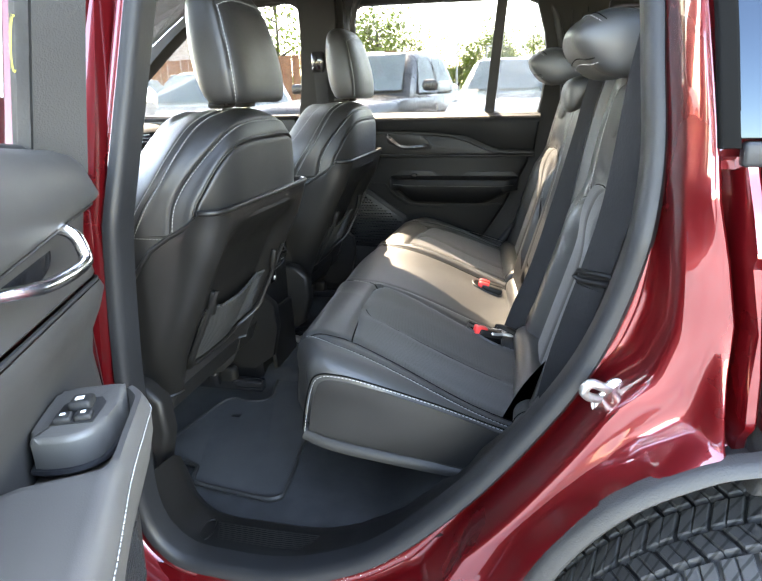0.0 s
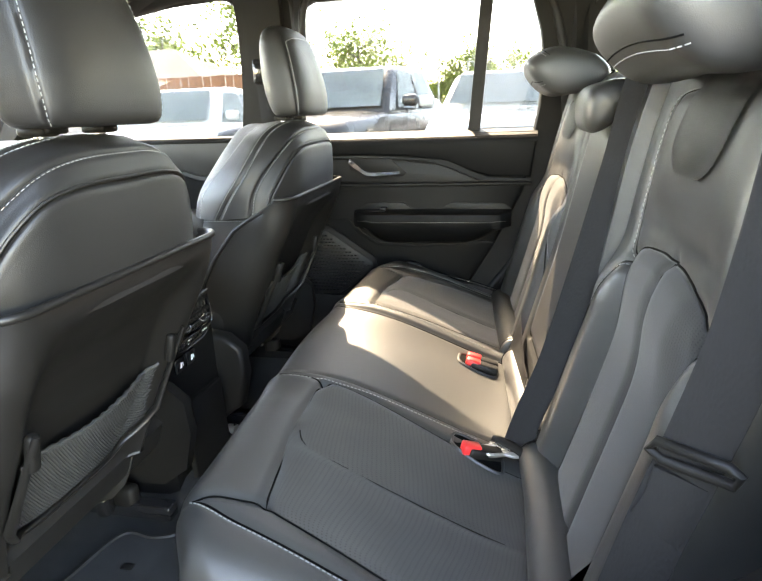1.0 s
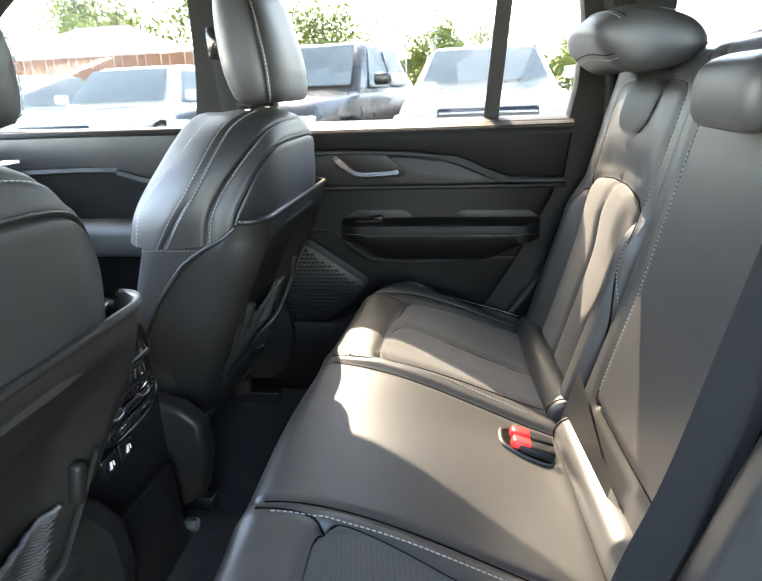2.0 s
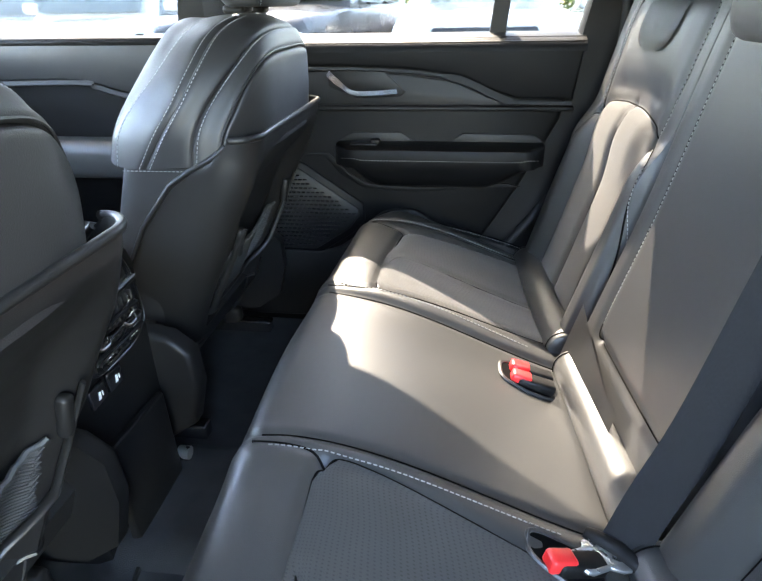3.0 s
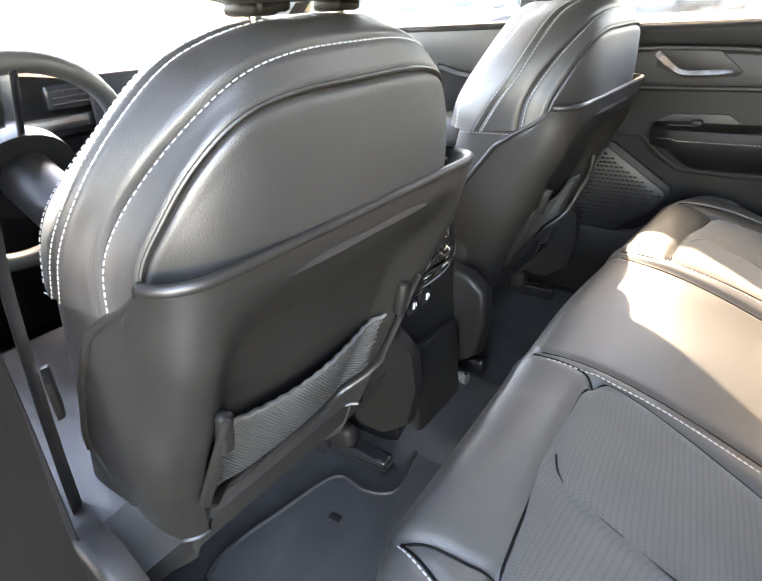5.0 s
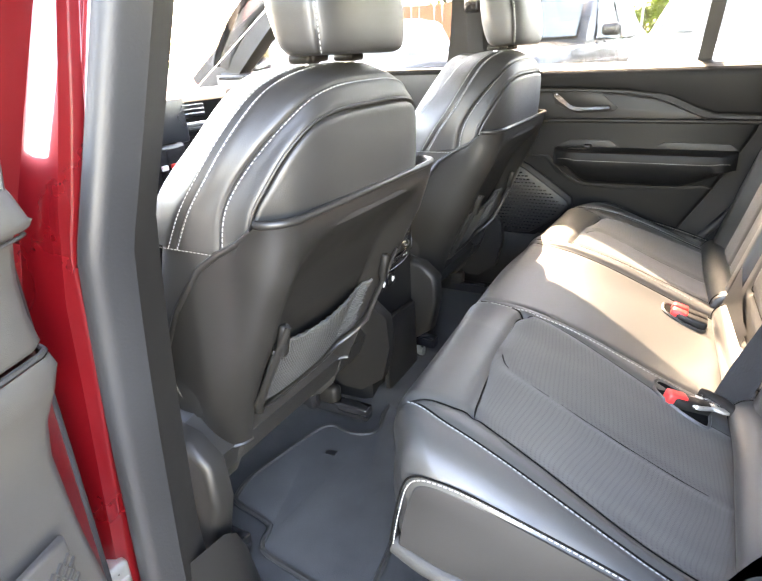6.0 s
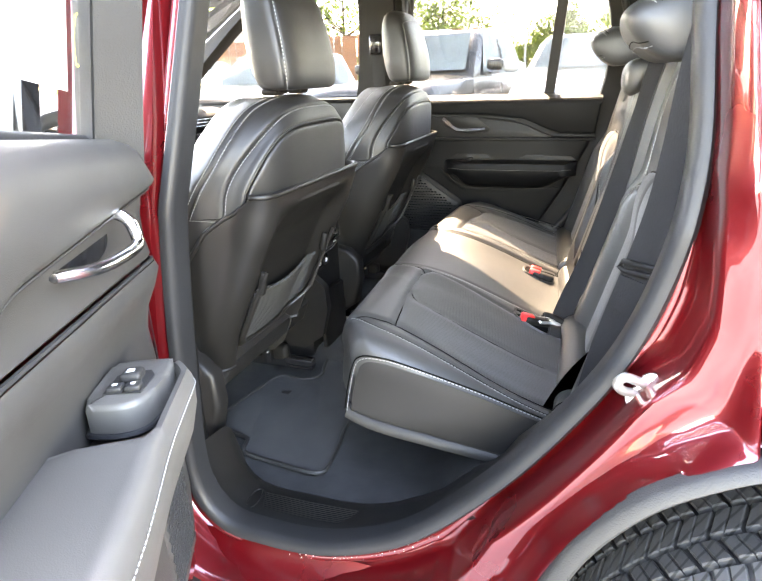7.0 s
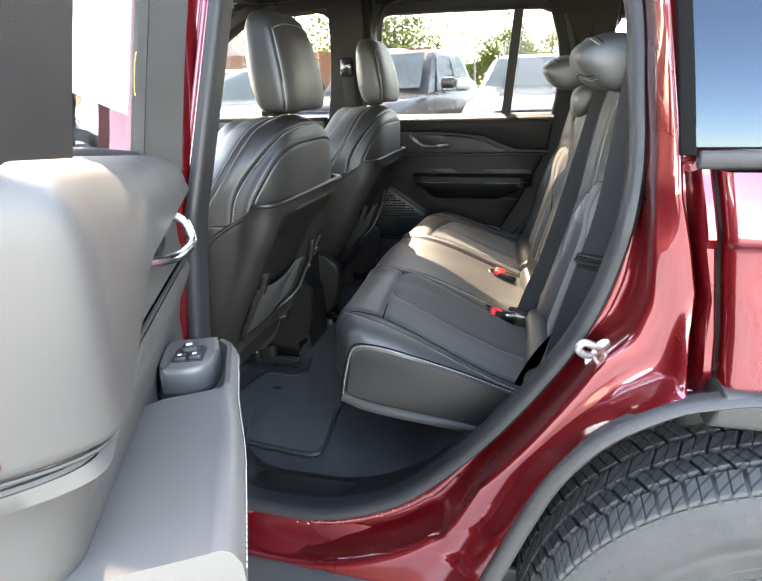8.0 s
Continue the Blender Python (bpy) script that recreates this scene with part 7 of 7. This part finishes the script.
# nose faces the red car (towards -y): turn so that +x of the vehicle's own frame runs away from us
white_truck = vehicle("pickup_truck", "white pickup truck with yellow marker on its windscreen", WHITE_PAINT, (-0.05, 5.3), 90 + 180, roof=1.66, hood=1.10, cab=(1.55, 3.9), width=1.90)
vehicle("pickup_truck", "grey brown pickup truck with black mirrors", BRONZE_PAINT, (-2.75, 5.6), 259, roof=1.80, hood=1.12, cab=(1.45, 3.8))
vehicle("passenger_van", "pale full size van behind the pickup row", SILVER_PAINT, (-4.6, 13.5), 270, roof=2.35, hood=1.25, cab=(1.2, 4.8), bed=False, width=2.05)
vehicle("sedan_car", "silver blue sedan parked nose out", SILVER_PAINT, (-2.5, 13.0), 270, length=4.6, roof=1.42, hood=0.92, cab=(1.25, 3.2), bed=False, width=1.82, wheel_r=0.33)
vehicle("pickup_truck", "white pickup truck with bright grille", WHITE_PAINT, (-5.45, 6.2), 270, roof=1.66, hood=1.02)
vehicle("pickup_truck", "white crew cab pickup truck seen from its flank", WHITE_PAINT, (-6.3, 8.8), -28, roof=1.66, hood=1.0, cab=(1.4, 3.9))
vehicle("passenger_car", "white car seen past the pickup", WHITE_PAINT, (2.6, 7.6), 270, length=4.8, roof=1.66, hood=1.0, cab=(1.25, 3.9), bed=False, width=1.88, wheel_r=0.36)
vehicle("passenger_car", "white car parked farther along the row", WHITE_PAINT, (-9.5, 12.5), 270, length=4.8, roof=1.62, hood=1.0, cab=(1.25, 3.9), bed=False, width=1.88, wheel_r=0.36)

def on_glass(v, f):
    """A spot on the white truck's windscreen: v across, f up it."""
    return Vector((-0.05 + v, 5.3 + 1.60 + 0.54 * f - 0.022, GROUND + 1.19 + 0.38 * f + 0.03))


part("marker_stroke", tube([on_glass(0.02, 0.30), on_glass(0.16, 0.62), on_glass(0.40, 0.66)], 0.008, 5), YELLOW_MARK, white_truck, "yellow paint marker stroke")
part("marker_stroke", tube([on_glass(0.20, 0.28), on_glass(0.20, 0.84)], 0.008, 5), YELLOW_MARK, white_truck, "yellow paint marker stroke")

# fence, building, light poles
fence = thing("board_fence", "red brown wooden board fence behind the cars", "fence", at=(-14, 24, GROUND))
for k in range(60):
    x = -26.0 + 0.36 * k
    part("board", block((0.34, 0.03, 3.0 + 0.03 * math.sin(k * 1.7)), (x, 24.0 + 0.05 * math.sin(k * 2.1), 1.5), 0.01, 1), FENCE_WOOD, fence, smooth=False)
house = thing("building", "low building with tan shingle hip roof beyond the fence", "building", at=(-20, 30, GROUND))
part("wall", block((10, 8, 2.8), (-20, 31, 1.4), 0.02), SHINGLE, house)
bm = bmesh.new()
pts = [bm.verts.new(p) for p in ((-25.8, 26.5, 2.7), (-14.2, 26.5, 2.7), (-14.2, 35.5, 2.7), (-25.8, 35.5, 2.7), (-21.5, 31, 5.0), (-18.5, 31, 5.0))]
for f in ((0, 1, 5, 4), (1, 2, 5), (2, 3, 4, 5), (3, 0, 4), (3, 2, 1, 0)):
    bm.faces.new([pts[i] for i in f])
part("roof", bm, SHINGLE, house, "tan shingle hip roof", smooth=False)
for x, y, h in ((-10.0, 58.0, 11.0), (-4.5, 40.0, 4.4), (-2.8, 44.0, 4.4)):
    pole = thing("light_pole", "slim grey lot light pole", "light pole", "light poles", at=(x, y, GROUND))
    part("shaft", tube([(x, y, GROUND), (x, y, h)], [0.09, 0.05], 8), GALVANISED, pole)
    part("lamp_head", block((0.5, 0.2, 0.1), (x + 0.2, y, h), 0.03), GALVANISED, pole)

# trees
def tree_mesh(seed, height, spread, leaves, trunk_h):
    rnd = random.Random(seed)
    wood = bmesh.new()
    tips = []
    tube([(0, 0, 0), (0.03, 0.02, trunk_h * 0.5), (0.05 * rnd.uniform(-1, 1), 0.05, trunk_h), (0, 0.1, height * 0.85)], [0.16, 0.12, 0.09, 0.03], 7, bm=wood)
    for k in range(16):
        a = rnd.uniform(0, 6.28)
        z0 = trunk_h * rnd.uniform(0.75, 1.0) + (height - trunk_h) * rnd.uniform(0, 0.6)
        r = spread * rnd.uniform(0.5, 1.0) * (1 - 0.5 * (z0 - trunk_h) / (height - trunk_h))
        tip = Vector((r * math.cos(a), r * math.sin(a), z0 + rnd.uniform(0.3, 1.1) * r * 0.8))
        mid = Vector((0.45 * tip.x, 0.45 * tip.y, z0 + 0.3 * (tip.z - z0)))
        tube([(0, 0, z0), mid, tip], [0.06, 0.035, 0.012], 5, bm=wood)
        tips += [tip, mid.lerp(tip, 0.5)]
    tips.append(Vector((0, 0, height * 0.95)))
    crown = bmesh.new()
    for _ in range(leaves):
        c = rnd.choice(tips)
        p = c + Vector((rnd.gauss(0, 1), rnd.gauss(0, 1), rnd.gauss(0, 0.8))) * spread * 0.20
        s = rnd.uniform(0.07, 0.17)
        d = Vector((rnd.gauss(0, 1), rnd.gauss(0, 1), rnd.gauss(0, 1))).normalized()
        e = d.orthogonal().normalized()
        f = d.cross(e)
        crown.faces.new([crown.verts.new(p + e * s), crown.verts.new(p + f * s * 0.55), crown.verts.new(p - e * s), crown.verts.new(p - f * s * 0.55)])
    return wood, crown


TREES = []
for i, (h, sp, n, th) in enumerate(((7.0, 2.6, 2600, 2.0), (5.4, 2.3, 2200, 1.3), (8.4, 3.0, 2200, 2.8))):
    w, c = tree_mesh(i + 3, h, sp, n, th)
    t = thing("tree", "spring tree with thin pale green leaves", "tree", "trees behind the lot", at=(0, 0, 0))
    part("trunk", w, BARK, t)
    part("crown", c, LEAF, t, "pale green spring leaves", smooth=False)
    TREES.append(t)
rnd = random.Random(11)
spots = [(-26, 40), (-22, 36), (-18, 42), (-15.5, 45), (-13.0, 52), (-11.5, 47), (-8.2, 48), (-6.0, 56), (-3.5, 55), (-1.5, 52), (0.5, 54), (2.5, 48), (5, 54), (8, 50), (11, 55), (-30, 45), (-34, 40), (15, 52)]
for k, (x, y) in enumerate(spots):
    src = TREES[(k * 2 + k // 3) % 3]
    s = rnd.uniform(0.75, 1.05)
    m = pose(x, y, GROUND, 0, 0, rnd.uniform(0, 360))
    if k < 3:
        TREES[k].matrix_basis = m @ Matrix.Scale(1.35, 4)
    else:
        cp = copy_thing(src, m)
        s *= 1.3 if x < -9 else 1.0
        cp.scale = (s, s, s)
# far woodland
bm = bmesh.new()
rnd = random.Random(5)
for _ in range(26000):
    x = rnd.uniform(-70, 50)
    y = rnd.uniform(62, 72)
    top = 3.6 + 1.3 * noise.noise((x * 0.22, 0, 0)) + 0.8 * noise.noise((x * 0.7, 3, 0))
    z = rnd.uniform(0, 1) ** 0.7 * top
    s = rnd.uniform(0.14, 0.36)
    d = Vector((rnd.gauss(0, 1), rnd.gauss(0, 1), rnd.gauss(0, 1))).normalized()
    e = d.orthogonal().normalized()
    f = d.cross(e)
    p = Vector((x, y, z))
    bm.faces.new([bm.verts.new(p + e * s), bm.verts.new(p + f * s * 0.6), bm.verts.new(p - e * s), bm.verts.new(p - f * s * 0.6)])
tagged(part("woodland", bm, LEAF, smooth=False), "pale green spring woodland along the far edge of the lot", "woodland", kind="stuff")
